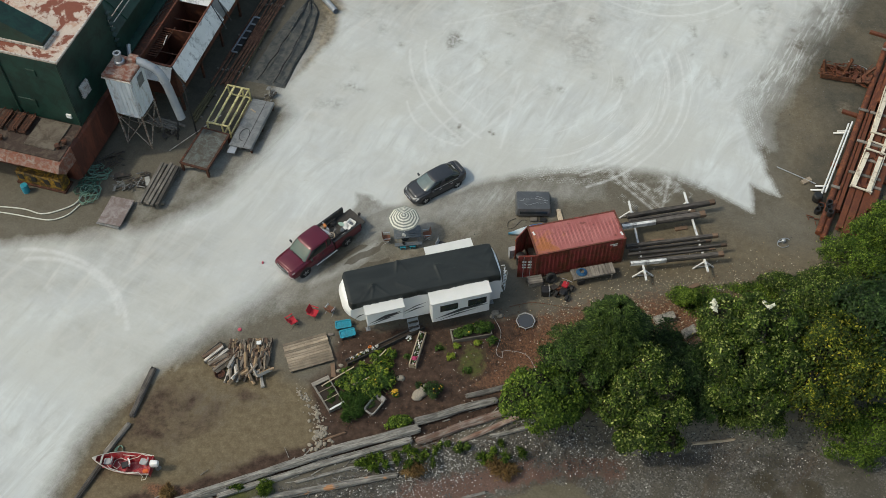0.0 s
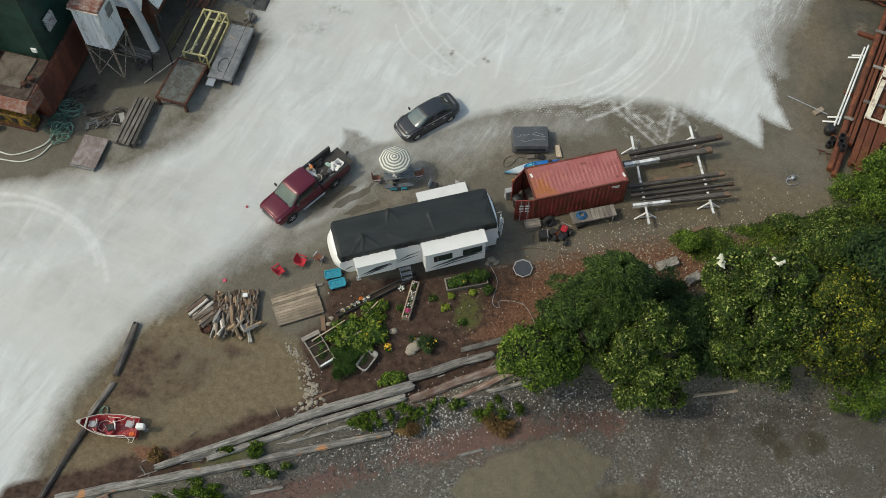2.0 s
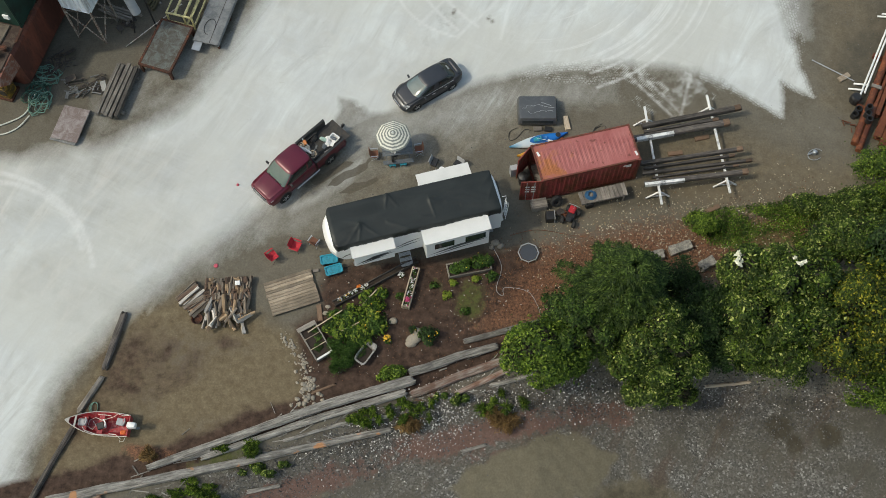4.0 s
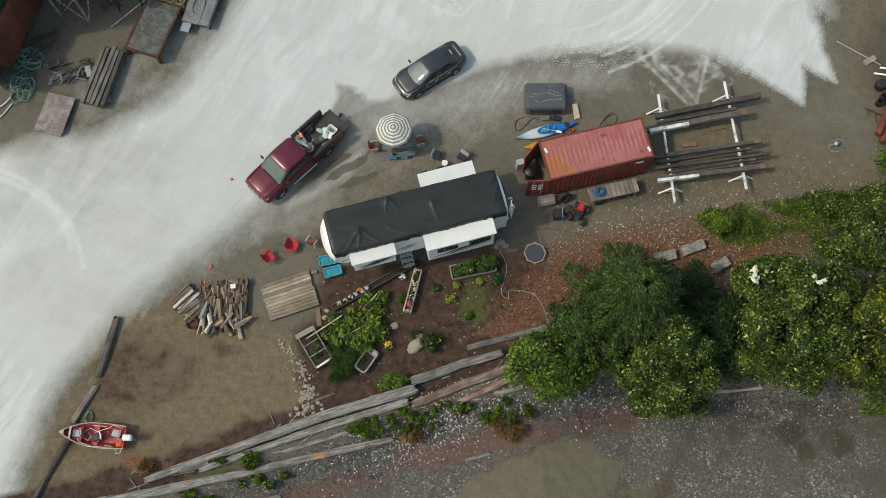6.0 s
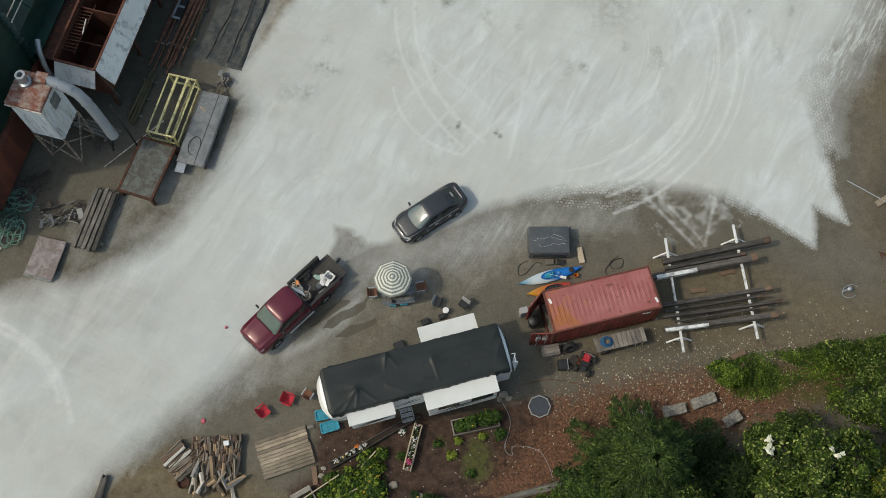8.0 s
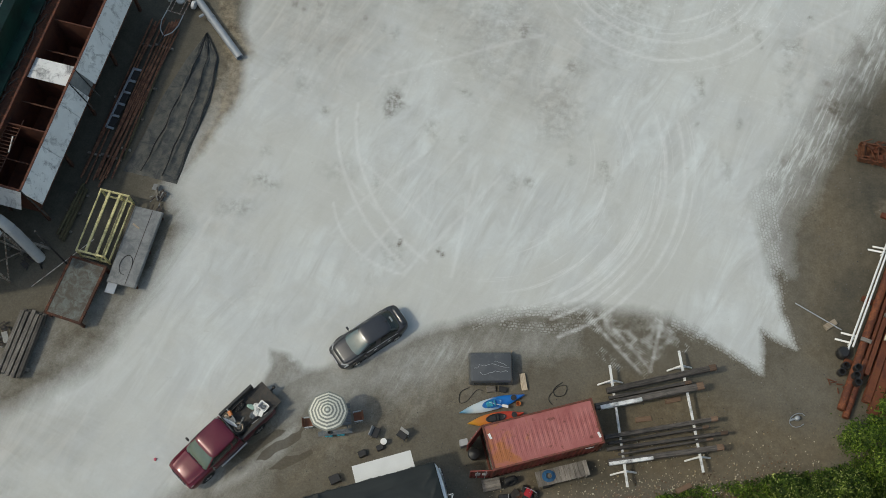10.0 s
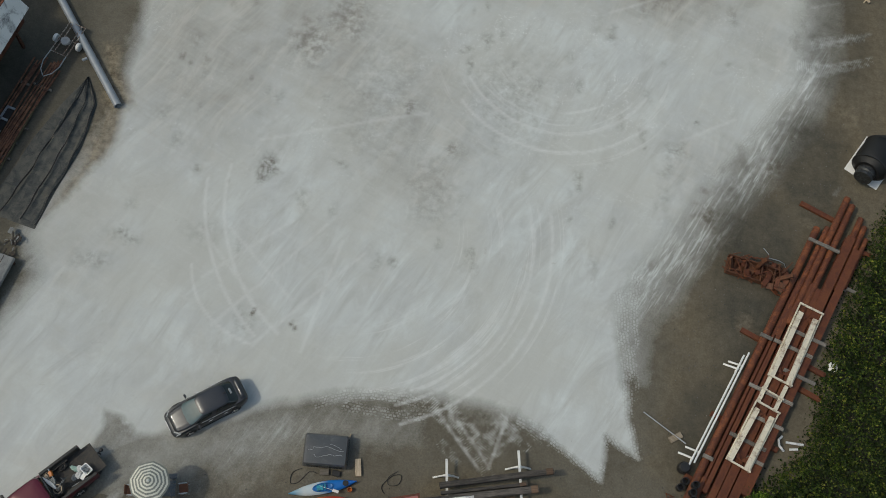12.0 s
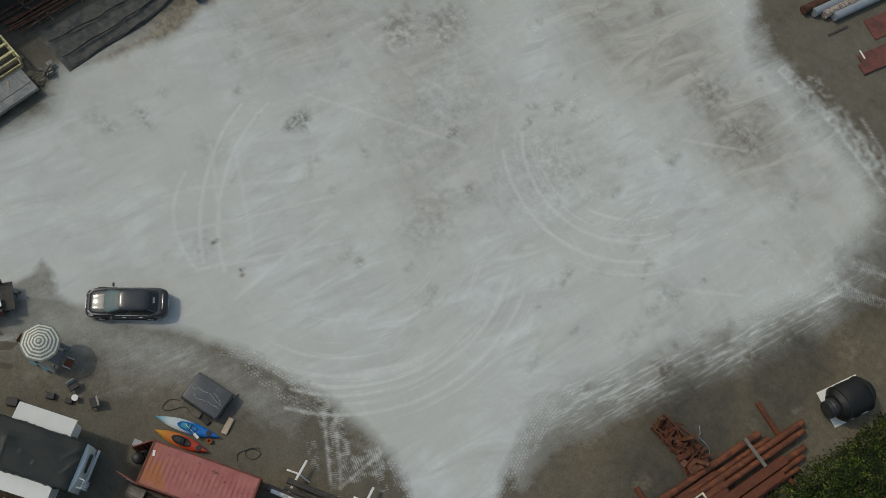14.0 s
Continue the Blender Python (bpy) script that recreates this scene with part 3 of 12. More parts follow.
def make_ground():
    fx = np.concatenate([np.arange(-36, -11.6, 0.16), np.arange(-11.6, 20.9, 0.08), np.arange(20.9, 42.01, 0.16)])
    fy = np.concatenate([np.arange(-40, -13.2, 0.16), np.arange(-13.2, -2.4, 0.08), np.arange(-2.4, 42.01, 0.16)])
    grow = np.array([0.4, 1, 2, 4, 8, 16, 32, 64, 128, 256, 512, 1024])
    xs = np.concatenate([fx[0] - grow[::-1], fx, fx[-1] + grow])
    ys = np.concatenate([fy[0] - grow[::-1], fy, fy[-1] + grow])
    X, Y = np.meshgrid(xs, ys)
    nx, ny = len(xs), len(ys)

    def lumps(step, seed):
        r = np.random.RandomState(seed)
        g = r.rand(400, 400)
        u, v = (X / step + 130) % 399, (Y / step + 130) % 399
        i, j = u.astype(int), v.astype(int)
        a, b = u - i, v - j
        a, b = a * a * (3 - 2 * a), b * b * (3 - 2 * b)
        return (g[i, j] * (1 - a) * (1 - b) + g[i + 1, j] * a * (1 - b) + g[i, j + 1] * (1 - a) * b + g[i + 1, j + 1] * a * b) - 0.5

    n1, n2, n3 = lumps(3.1, 1), lumps(1.1, 2), lumps(0.45, 5)
    Z = ground_z(X, Y) + 0.05 * n1 + 0.025 * n2
    lawn = np.clip((bank_y(X) - Y + 2) / 4, 0, 1)
    Z = Z + lawn * (0.12 * n1 + 0.06 * n3)
    wob = 1.1 * n1 + 0.6 * n2
    Xw, Yw = X + wob * 0.35, Y + 0.5 * n2
    soft = 0.75 + 0.75 * np.clip((-9 - X) / 4, 0, 1) * np.clip((-10 - Y) / 4, 0, 1) + 0.6 * np.clip((-12 - X) / 3, 0, 1) * np.clip((Y + 12) / 4, 0, 1) - 0.35 * np.clip((X - 14) / 2, 0, 1) * np.clip((-1 - Y) / 2, 0, 1) + 1.5 * np.clip((X - 16) / 3, 0, 1) * np.clip((Y - 1) / 3, 0, 1)
    tips = (X > 15) & (Y < -1)
    dust = edge(DUST, np.where(tips, X, Xw), np.where(tips, Y, Yw), soft)
    veil = edge(DUST, Xw, Yw, 3.2) * np.clip((17 - X) / 4, 0, 1) * np.clip((X + 14) / 4, 0, 1) * np.clip((6 - Y) / 3, 0, 1)
    dust = np.maximum(dust, 0.6 * veil * (0.9 + 0.6 * n1))
    # a thin even film of dust over the silt between the pickup, the car and the trailer, and a damp corner in it
    film = edge(((-13, -15.2), (-9.6, -10.4), (-8.6, -7.4), (-5.6, -6.6), (-0.5, -4.9), (3.9, -4.2), (8.5, -4.2), (9.5, -6.5), (6.5, -8.8), (3, -10.4), (0, -11.4), (-3, -13.2), (-8, -15.2), (-12, -16.4)), Xw, Yw, 1.6)
    film = np.maximum(film, 0.72 * edge(((-9, -10.5), (-14.5, -14.0), (-20.6, -19.2), (-23.6, -22.8), (-25.2, -27), (-24.2, -29), (-23.4, -26.4), (-21.2, -22.4), (-18.6, -20.6), (-15.6, -18.6), (-12.6, -16.8), (-9, -14.6)), Xw, Yw, 1.2))
    film = np.maximum(film, 1.0 * edge(((17.6, -1), (17.6, 3.6), (19.6, 8), (22.8, 12.4), (26.6, 18), (28.8, 21.4), (29.4, 28), (34, 28), (34.4, 22), (31.8, 16), (28, 10.6), (24.6, 6), (22, 2), (21, -1.5)), Xw, Yw, 1.0))
    film = np.maximum(film, 0.8 * edge(((-18.6, -4), (-16.4, -0.4), (-14.4, 2.4), (-15.8, 4), (-14.6, 8), (-13.6, 12), (-13, 22), (-10.6, 22), (-10.8, 12), (-12.4, 6), (-13, 2), (-15.4, -4)), Xw, Yw, 1.2))
    depth = np.clip((side_dist(DUST, Xw, Yw) + 5.5) / 5.5, 0, 1)
    dust = np.maximum(dust, film * (0.17 + 0.36 * depth ** 1.9 + 0.07 * n1 + 0.05 * n2))
    strip = edge(((-12.4, -13.6), (-10.4, -12.3), (-9, -10.8), (-7.4, -9.8), (-6.9, -10.6), (-7.6, -11.8), (-9.6, -13.2), (-11.6, -14.6)), Xw, Yw, 0.7)
    dust = np.maximum(dust, strip * (0.47 + 0.1 * n2))
    west = edge(((-34, -14), (-27, -7.5), (-21, -2.5), (-17.2, 0), (-15, -3), (-17.6, -9), (-24, -13), (-34, -17)), Xw, Yw, 1.6)
    dust = np.maximum(dust, west * (0.31 + 0.16 * n1 + 0.12 * n2))
    film = np.maximum(film, 0.7 * west)
    damp = edge(((-9.4, -6.0), (-8.5, -6.3), (-7.75, -6.75), (-7.4, -7.3), (-6.6, -7.4), (-5.8, -7.1), (-5.4, -8.2), (-7.7, -9.6), (-9.8, -8.3), (-9.35, -7.1)), X + 0.25 * n3, Y + 0.25 * n3, 0.22)
    dust = dust * (1 - damp) + damp * np.minimum(dust, 0.43 + 0.1 * n2)
    film = np.maximum(film, damp)
    # washed margin on the west side
    wash = edge(((-40, -8), (-26, -9), (-20, -7), (-16.5, -2.2), (-14.6, -2.6), (-18, -9), (-24, -13), (-40, -13)), Xw, Yw, 1.6)
    dust = np.clip(dust - 0.22 * wash * (0.7 + n1), 0, 1)
    # prints of dust carried on to the silt, and smears along the eastern and southern edges
    bs, bt, blocks = track_coords(BLOCK_TRACKS, X, Y)
    gs, gt, bars = track_coords(BAR_TRACKS, X, Y)
    smear = edge(((20.4, 3.2), (22, 4.4), (25.4, 8.4), (27.4, 11.5), (31.2, 18.5), (32.4, 23), (30, 20), (26, 13.6), (22, 8.6), (20, 5.4)), X, Y, 0.6)
    smear = np.maximum(smear, 0.22 * edge(((-2.6, -6.6), (0.5, -5.2), (4, -4.4), (3.2, -6.2), (1, -7.4), (-3, -8.6)), X, Y, 0.8))
    smear = np.maximum(smear, 0.15 * edge(((-11.5, -12.5), (-13.5, -14.6), (-17.6, -18), (-20, -20.4), (-18, -18.7), (-13, -15.4), (-9, -12.6)), X, Y, 0.7))
    # dark rubs and pale tyre arcs
    scuff = np.zeros_like(X)
    for cx, cy, rx, ry, k in ((-2.8, 9.9, 0.7, 1.0, 0.9), (-2.9, 9.2, 0.5, 0.6, 0.8), (-1.6, 19.0, 1.4, 2.0, 0.55), (0.5, 21, 1.6, 1.8, 0.5), (-2.6, -0.2, 0.7, 0.9, 0.3), (8.4, 12.4, 0.9, 0.8, 0.45), (7.2, 9.4, 1.6, 2.4, 0.3), (22.3, 14.2, 0.8, 0.7, 0.5), (21.6, 12.5, 0.5, 0.5, 0.3), (24.6, 9.8, 1.2, 1.0, 0.8), (28.6, 13.6, 1.2, 1.0, 0.85), (27.4, 10.3, 1.6, 1.2, 0.5), (29.6, 16.2, 0.7, 0.6, 0.6), (24.2, 5.0, 1.2, 0.8, 0.4), (-10.5, 4.2, 1.0, 0.5, 0.55), (-12.2, 2.6, 1.3, 0.6, 0.4), (-8.2, -7.0, 0.75, 0.75, 0.5), (-17.3, -23.3, 2.2, 1.6, 0.75), (-18.6, -25.8, 1.0, 1.0, 0.5), (-14.4, -22.6, 1.6, 0.7, 0.6), (-20.6, -22.2, 0.9, 1.3, 0.5), (-14.5, -27.2, 3.0, 0.6, 0.5), (25.8, 4.0, 0.5, 0.4, 0.8), (26.0, 3.2, 0.35, 0.35, 0.8), (27.0, -1.5, 0.9, 1.6, 0.5), (23.0, 1.5, 0.5, 1.2, 0.45), (24.5, -3.5, 1.2, 0.5, 0.45), (1.5, 10.5, 0.5, 0.4, 0.5), (5.2, 15.0, 0.5, 0.8, 0.5), (21, 26.5, 2.2, 1.6, 0.55), (17.5, 28, 1.5, 1.6, 0.5), (11.6, 16.5, 3, 4, 0.25), (3.5, 15.5, 3.5, 5, 0.22), (-6, 5, 1.4, 1.0, 0.2)):
        scuff = np.maximum(scuff, k * np.clip(1.3 - np.hypot((Xw - cx) / rx, (Yw - cy) / ry) + 0.6 * n3, 0, 1))
    spots = np.random.RandomState(17)
    for k in range(150):
        cx, cy, r0 = spots.uniform(-11, 29), spots.uniform(4, 33), spots.uniform(0.12, 0.5)
        near_spot = (np.abs(X - cx) < 2) & (np.abs(Y - cy) < 2)
        add = spots.uniform(0.12, 0.5) * np.clip(1.3 - np.hypot((Xw[near_spot] - cx) / r0, (Yw[near_spot] - cy) / (r0 * spots.uniform(0.8, 2.2))) + 0.8 * n3[near_spot], 0, 1)
        scuff[near_spot] = np.maximum(scuff[near_spot], add)
    for pts in (((23.46, 16.34), (23.5, 16.4)), ((0, 0), (0.05, 0.05)), ((0.25, -0.25), (0.26, -0.26)), ((-2.3, 0.3), (-2.2, 0.6))):
        scuff = np.maximum(scuff, line_mask(pts, X, Y, 0.13))
    pale = np.zeros_like(X)
    for cx, cy, r, a0, a1, w in ((6.6, 8.6, 11.8, 175, 232, 0.1), (7.0, 9.0, 13.4, 182, 228, 0.1), (14.5, 21.0, 6.6, -150, -30, 0.1), (14.5, 21.0, 7.9, -140, -40, 0.1), (2.8, 6.2, 12.0, -70, 12, 0.1), (2.8, 6.2, 10.9, -70, 8, 0.09), (-1.0, 3.8, 5.4, 190, 260, 0.08), (-30, -19, 6.5, 20, 100, 0.16), (-31, -20, 8.2, 15, 95, 0.16)):
        pale = np.maximum(pale, 0.55 * line_mask(arc(cx, cy, r, a0, a1), X + 0.1 * n1, Y, w))

    def sector(cx, cy, r0, r1, a0, a1):
        rr, aa = np.hypot(X - cx, Y - cy), np.degrees(np.arctan2(Y - cy, X - cx))
        return np.clip((rr - r0) / 1.2, 0, 1) * np.clip((r1 - rr) / 1.2, 0, 1) * np.clip((aa - a0) / 18, 0, 1) * np.clip((a1 - aa) / 18, 0, 1)

    ring_a = sector(2.8, 6.2, 5.5, 13.6, -100, 25)
    ring_b = sector(14.5, 21.0, 3.6, 9.6, -165, -5)
    for pts in (((-5.6, 2.2), (-0.8, 6.4)), ((-5.0, 6.0), (-0.2, 1.4)), ((-6.2, 5.2), (-2.4, 1.2)), ((22.6, 15), (26, 17)), ((17.6, 24), (21.5, 26)), ((8.8, -4.1), (11.5, -7.1)), ((9.4, -3.8), (12.0, -6.8)), ((12.9, -4.0), (12.0, -7.0)), ((24.9, 31.8), (31.2, 29.1)), ((27.1, 33.2), (31.7, 30.7)), ((31.9, 23.5), (35.2, 24.8)), ((31.7, 27.9), (33.7, 28.3)), ((31.4, 26.4), (33.2, 27.0)), ((26.2, 32.4), (31.0, 30.2)), ((29.9, 18.4), (31.6, 22.2)), ((25.3, 8.8), (26.1, 10.0)), ((27.7, 13.5), (28.8, 15.9)), ((25.5, 11.2), (27.2, 13.6)), ((29.2, 16.5), (30.6, 20.5)), ((32.4, 12.5), (32.7, 13.0)), ((23.5, 6.8), (24.4, 8.6)), ((-3.6, 11.5), (6.4, 14.8)), ((-2.0, -1.5), (3.6, 4.8)), ((0.8, -1.6), (2.2, 5.4)), ((-4.4, -0.6), (1.2, 6.4))):
        pale = np.maximum(pale, 0.4 * line_mask(pts, X + 0.2 * n1, Y, 0.1))
    # garden soil, litter, grass
    soil = edge(((-9.4, -18.0), (-3.5, -16.7), (1.6, -16.2), (4.2, -18), (5, -21), (1, -22.2), (-5, -24.6), (-9.2, -26), (-10.6, -23.5), (-11, -21.2), (-9.5, -20.2)), Xw, Yw, 0.9)
    soil = np.maximum(soil, 0.52 * edge(((-22.5, -23), (-20.6, -20.8), (-18.6, -20.6), (-17.6, -22.6), (-15.4, -22.4), (-14, -23), (-15.5, -25), (-19, -26.6), (-22, -29), (-24, -29.6)), Xw, Yw, 1.5))
    soil = np.maximum(soil, 0.55 * edge(((-24, -31), (-18, -29), (-11, -26.6), (-9, -25.6), (-11.5, -25.2), (-18, -28), (-24, -30)), Xw, Yw, 0.8))
    for cx, cy, rx, ry, k in ((-17.3, -23.3, 2.0, 1.4, 0.5), (-14.6, -22.5, 1.5, 0.6, 0.5), (-18.5, -25.5, 1.0, 0.8, 0.4)):
        soil = np.maximum(soil, k * np.clip(1.5 - np.hypot((Xw - cx) / rx, (Yw - cy) / ry), 0, 1))
    soil = np.maximum(soil, 0.75 * line_mask(LOGLINE[1:7], Xw, Yw - 0.3, 1.0))
    lit = 0.8 * edge(((3.2, -15.4), (9, -14.2), (15, -13.6), (19, -12.6), (22, -13), (19, -16), (10, -19.5), (5, -21), (1, -22), (-1.5, -21.4), (1, -18.4)), Xw, Yw, 1.6)
    lit = np.maximum(lit, 0.75 * edge(((-4.5, -26.5), (1, -24.6), (8, -24), (8, -26.5), (0, -27), (-4, -28)), Xw, Yw, 1.0) * (0.6 + n1))
    for cx, cy, rx, ry, k in ((-18.2, -28.8, 1.7, 0.5, 0.95), (-3.0, -25.0, 2.0, 0.7, 0.5)):
        lit = np.maximum(lit, k * np.clip(1.5 - np.hypot((Xw - cx) / rx, (Yw - cy) / ry), 0, 1))
    grass = np.zeros_like(X)
    for cx, cy, rx, ry, k in ((-1.0, -19.6, 1.3, 1.8, 0.7), (-3.0, -18.6, 0.8, 0.6, 0.6), (17, -15.2, 4, 1.4, 0.7), (-13.6, -29.2, 3, 0.9, 0.8), (24, -12, 3, 2, 0.6), (-24.5, -30, 1.2, 2.5, 0.4)):
        grass = np.maximum(grass, k * np.clip(1.4 - np.hypot((Xw - cx) / rx, (Yw - cy) / ry), 0, 1))
    by = bank_y(X)
    beach = np.clip((by - 0.8 - Yw) / 1.2, 0, 1)
    sand = np.zeros_like(X)
    for cx, cy, rx, ry, k in ((3, -31.5, 5.5, 1.6, 0.85), (9, -30, 3, 1.1, 0.6), (-9, -31, 2.0, 0.7, 0.4), (16, -28, 2.5, 1.0, 0.3)):
        sand = np.maximum(sand, k * np.clip(1.5 - np.hypot((Xw - cx) / rx, (Yw - cy) / ry), 0, 1))
    sand = np.maximum(sand, 0.95 * edge(((-2.4, -30.3), (0, -28.5), (2, -27.8), (4.3, -26.7), (6, -27), (8, -28), (6, -30), (2, -31.5)), Xw, Yw, 0.5))
    wrack = line_mask(((-24, -37), (-16, -33), (-8.7, -29.8), (-4.7, -28.2), (-1.3, -27.4), (2.75, -26.1), (8, -25.4)), Xw, Yw, 0.85) * (0.75 + 0.7 * n1)
    wrack = np.maximum(wrack, 0.6 * line_mask(((-1, -28.6), (1.5, -28.0)), Xw, Yw, 0.35))
    wet = edge(((3, -32.5), (5, -30.4), (7, -29), (10, -28.6), (12, -30), (8, -32.5)), Xw, Yw, 1.0) * 0.62
    for cx, cy, rx, ry in ((16.8, -26.1, 0.9, 0.9), (17.6, -27, 0.6, 0.5), (19.7, -26.4, 0.8, 0.9)):
        wet = np.maximum(wet, 0.85 * np.clip(1.5 - np.hypot((Xw - cx) / rx, (Yw - cy) / ry), 0, 1))
    # darker ground; patches below the bank trees and south of the trailer paint shade
    dark_and_shade = edge(((-60, 40), (-18, 40), (-14.6, 17), (-14.2, 11.2), (-16.4, 4.4), (-18.5, -2), (-24, -8.5), (-60, -14)), Xw, Yw, 1.2) * (0.30 + 0.25 * np.clip((Y + 2) / 5, 0, 1))
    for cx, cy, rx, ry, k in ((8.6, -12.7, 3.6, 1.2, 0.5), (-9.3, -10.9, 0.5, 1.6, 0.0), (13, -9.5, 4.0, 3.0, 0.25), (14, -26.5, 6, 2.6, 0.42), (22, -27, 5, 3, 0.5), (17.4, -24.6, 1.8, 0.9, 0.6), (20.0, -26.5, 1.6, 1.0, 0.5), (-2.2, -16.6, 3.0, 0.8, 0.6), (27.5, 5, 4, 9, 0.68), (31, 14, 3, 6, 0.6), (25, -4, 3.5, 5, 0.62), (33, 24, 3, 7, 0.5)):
        dark_and_shade = np.maximum(dark_and_shade, k * np.clip(1.5 - np.hypot((Xw - cx) / rx, (Yw - cy) / ry), 0, 1))
    tan = edge(((-14.6, 17), (-13.4, 17), (-11.9, 13), (-12.2, 9.8), (-14, 6.2), (-15.2, 4.8), (-14, 9), (-13.8, 12)), Xw, Yw, 0.9)
    grime = np.zeros_like(X)
    for cx, cy, rx, ry, k in ((-8, 18, 6, 9, 0.55), (-1, 20, 5, 6, 0.5), (6, 13, 5, 7, 0.42), (3, 17, 5, 6, 0.4), (12, 29, 8, 5, 0.7), (21, 27, 5, 4, 0.75), (26, 27, 3, 3, 0.5), (-13, 4, 3, 8, 0.4), (-12, -3, 5, 5, 0.25), (-3, 1, 3, 3, 0.25), (-14, -13, 7, 5, 0.32), (-22, -17, 8, 6, 0.42), (-24, -11, 7, 3, 0.6), (-30, -13, 8, 4, 0.5), (24, 13, 3, 5, 0.4), (28, 24, 3, 5, 0.35), (1.5, 7, 3, 4, 0.25), (-6, -3, 4, 3, 0.3)):
        grime = np.maximum(grime, (1.3 if cy > 8 else 1.0) * k * np.clip(1.5 - np.hypot((Xw - cx) / rx, (Yw - cy) / ry), 0, 1))
    earth = edge(((-24.5, -31), (-23.2, -25.5), (-20.8, -20.6), (-18, -19.4), (-13, -20.5), (-10.5, -22), (-9, -26.2), (-18, -30)), Xw, Yw, 1.2)
    earth = np.maximum(earth, 0.55 * edge(((10, -6.5), (16, -7.5), (24, -11), (20, -14), (10, -14), (4, -14.6), (4, -12)), Xw, Yw, 1.5))
    earth = np.maximum(earth, 0.4 * edge(((-9, -15), (-3, -11.5), (6, -8), (9, -6), (2, -6), (-6, -9)), Xw, Yw, 1.5))
    earth = np.maximum(earth, 0.5 * edge(((20.5, -6), (21, 2), (24, 9), (30, 16), (32, 27), (44, 30), (44, -10), (26, -12)), Xw, Yw, 1.5))
    for cx, cy, rx, ry in ((33.5, 18.5, 1.6, 2.2), (30.5, 10.4, 1.2, 0.8), (26.5, 3.0, 1.2, 2.0)):
        tan = np.maximum(tan, 0.5 * np.clip(1.4 - np.hypot((Xw - cx) / rx, (Yw - cy) / ry), 0, 1))
    # water spilt beside the pickup
    puddle = np.zeros_like(X)
    for poly in (((-9.75, -12.4), (-9.3, -11.75), (-8.3, -11.2), (-7.7, -10.65), (-7.2, -10.5), (-7.3, -11.0), (-8.2, -11.8), (-9.1, -12.25)), ((-8.95, -12.85), (-8.3, -12.3), (-7.3, -11.95), (-6.6, -11.45), (-6.5, -11.7), (-7.3, -12.35), (-8.3, -12.8)),
                 ((-10.9, -12.1), (-10.3, -11.5), (-9.4, -11.15), (-8.9, -10.75), (-8.2, -10.7), (-8.6, -11.15), (-9.5, -11.7), (-10.3, -12.2))):
        puddle = np.maximum(puddle, edge(poly, X + 0.45 * n3 + 0.3 * n2, Y + 0.45 * n3, 0.16))
    verts = np.stack([X.ravel(), Y.ravel(), Z.ravel()], 1)
    ii, jj = np.meshgrid(np.arange(nx - 1), np.arange(ny - 1))
    k0 = (jj * nx + ii).ravel()
    faces = np.stack([k0, k0 + 1, k0 + nx + 1, k0 + nx], 1)
    me = bpy.data.meshes.new("ground")
    me.vertices.add(len(verts))
    me.vertices.foreach_set("co", verts.ravel().astype(np.float32))
    me.loops.add(faces.size)
    me.loops.foreach_set("vertex_index", faces.ravel().astype(np.int32))
    me.polygons.add(len(faces))
    me.polygons.foreach_set("loop_start", np.arange(0, faces.size, 4, dtype=np.int32))
    me.update(calc_edges=True)
    me.shade_smooth()
    one = np.zeros_like(X)
    for name, chans in (("cover_a", (dust, scuff, pale)), ("cover_b", (soil, lit, grass)), ("cover_c", (beach, sand, dark_and_shade)), ("cover_d", (tan, smear, ring_b)), ("cover_e", (grime, earth, ring_a)), ("cover_f", (wrack, wet, film)), ("cover_g", (puddle, one, one))):
        at = me.attributes.new(name, "FLOAT_COLOR", "POINT")
        c = np.stack([*(np.clip(k, 0, 1).ravel() for k in chans), np.ones(X.size)], 1)
        at.data.foreach_set("color", c.ravel().astype(np.float32))
    for name, chans in (("print_blocks", (bs, bt, blocks)), ("print_bars", (gs, gt, bars))):
        at = me.attributes.new(name, "FLOAT_COLOR", "POINT")
        at.data.foreach_set("color", np.stack([*(k.ravel() for k in chans), np.ones(X.size)], 1).ravel().astype(np.float32))
    me.materials.append(M_GROUND)
    tagged(new("ground", me), "pale dusty gravel yard with damp silt, garden soil and grey beach shingle", "ground", kind="structure")


make_ground()

# ---------- shipping container ----------
def corrugated(bm, u0, u1, z0, z1, v, pitch=0.28, depth=0.036, along="x"):
    """A folded sheet from u0 to u1 along x or y at offset v."""
    pts, u, up = [], u0, False
    k = max(2, int(round((u1 - u0) / pitch)))
    step = (u1 - u0) / k
    for i in range(k):
        b = u0 + i * step
        pts += [(b, 0), (b + step * 0.3, 0), (b + step * 0.42, depth), (b + step * 0.82, depth)]
    pts.append((u1, 0))
    lo = [bm.verts.new((a, v + d, z0) if along == "x" else (v + d, a, z0)) for a, d in pts]
    hi = [bm.verts.new((a, v + d, z1) if along == "x" else (v + d, a, z1)) for a, d in pts]
    for i in range(len(pts) - 1):
        bm.faces.new((lo[i], lo[i + 1], hi[i + 1], hi[i]))


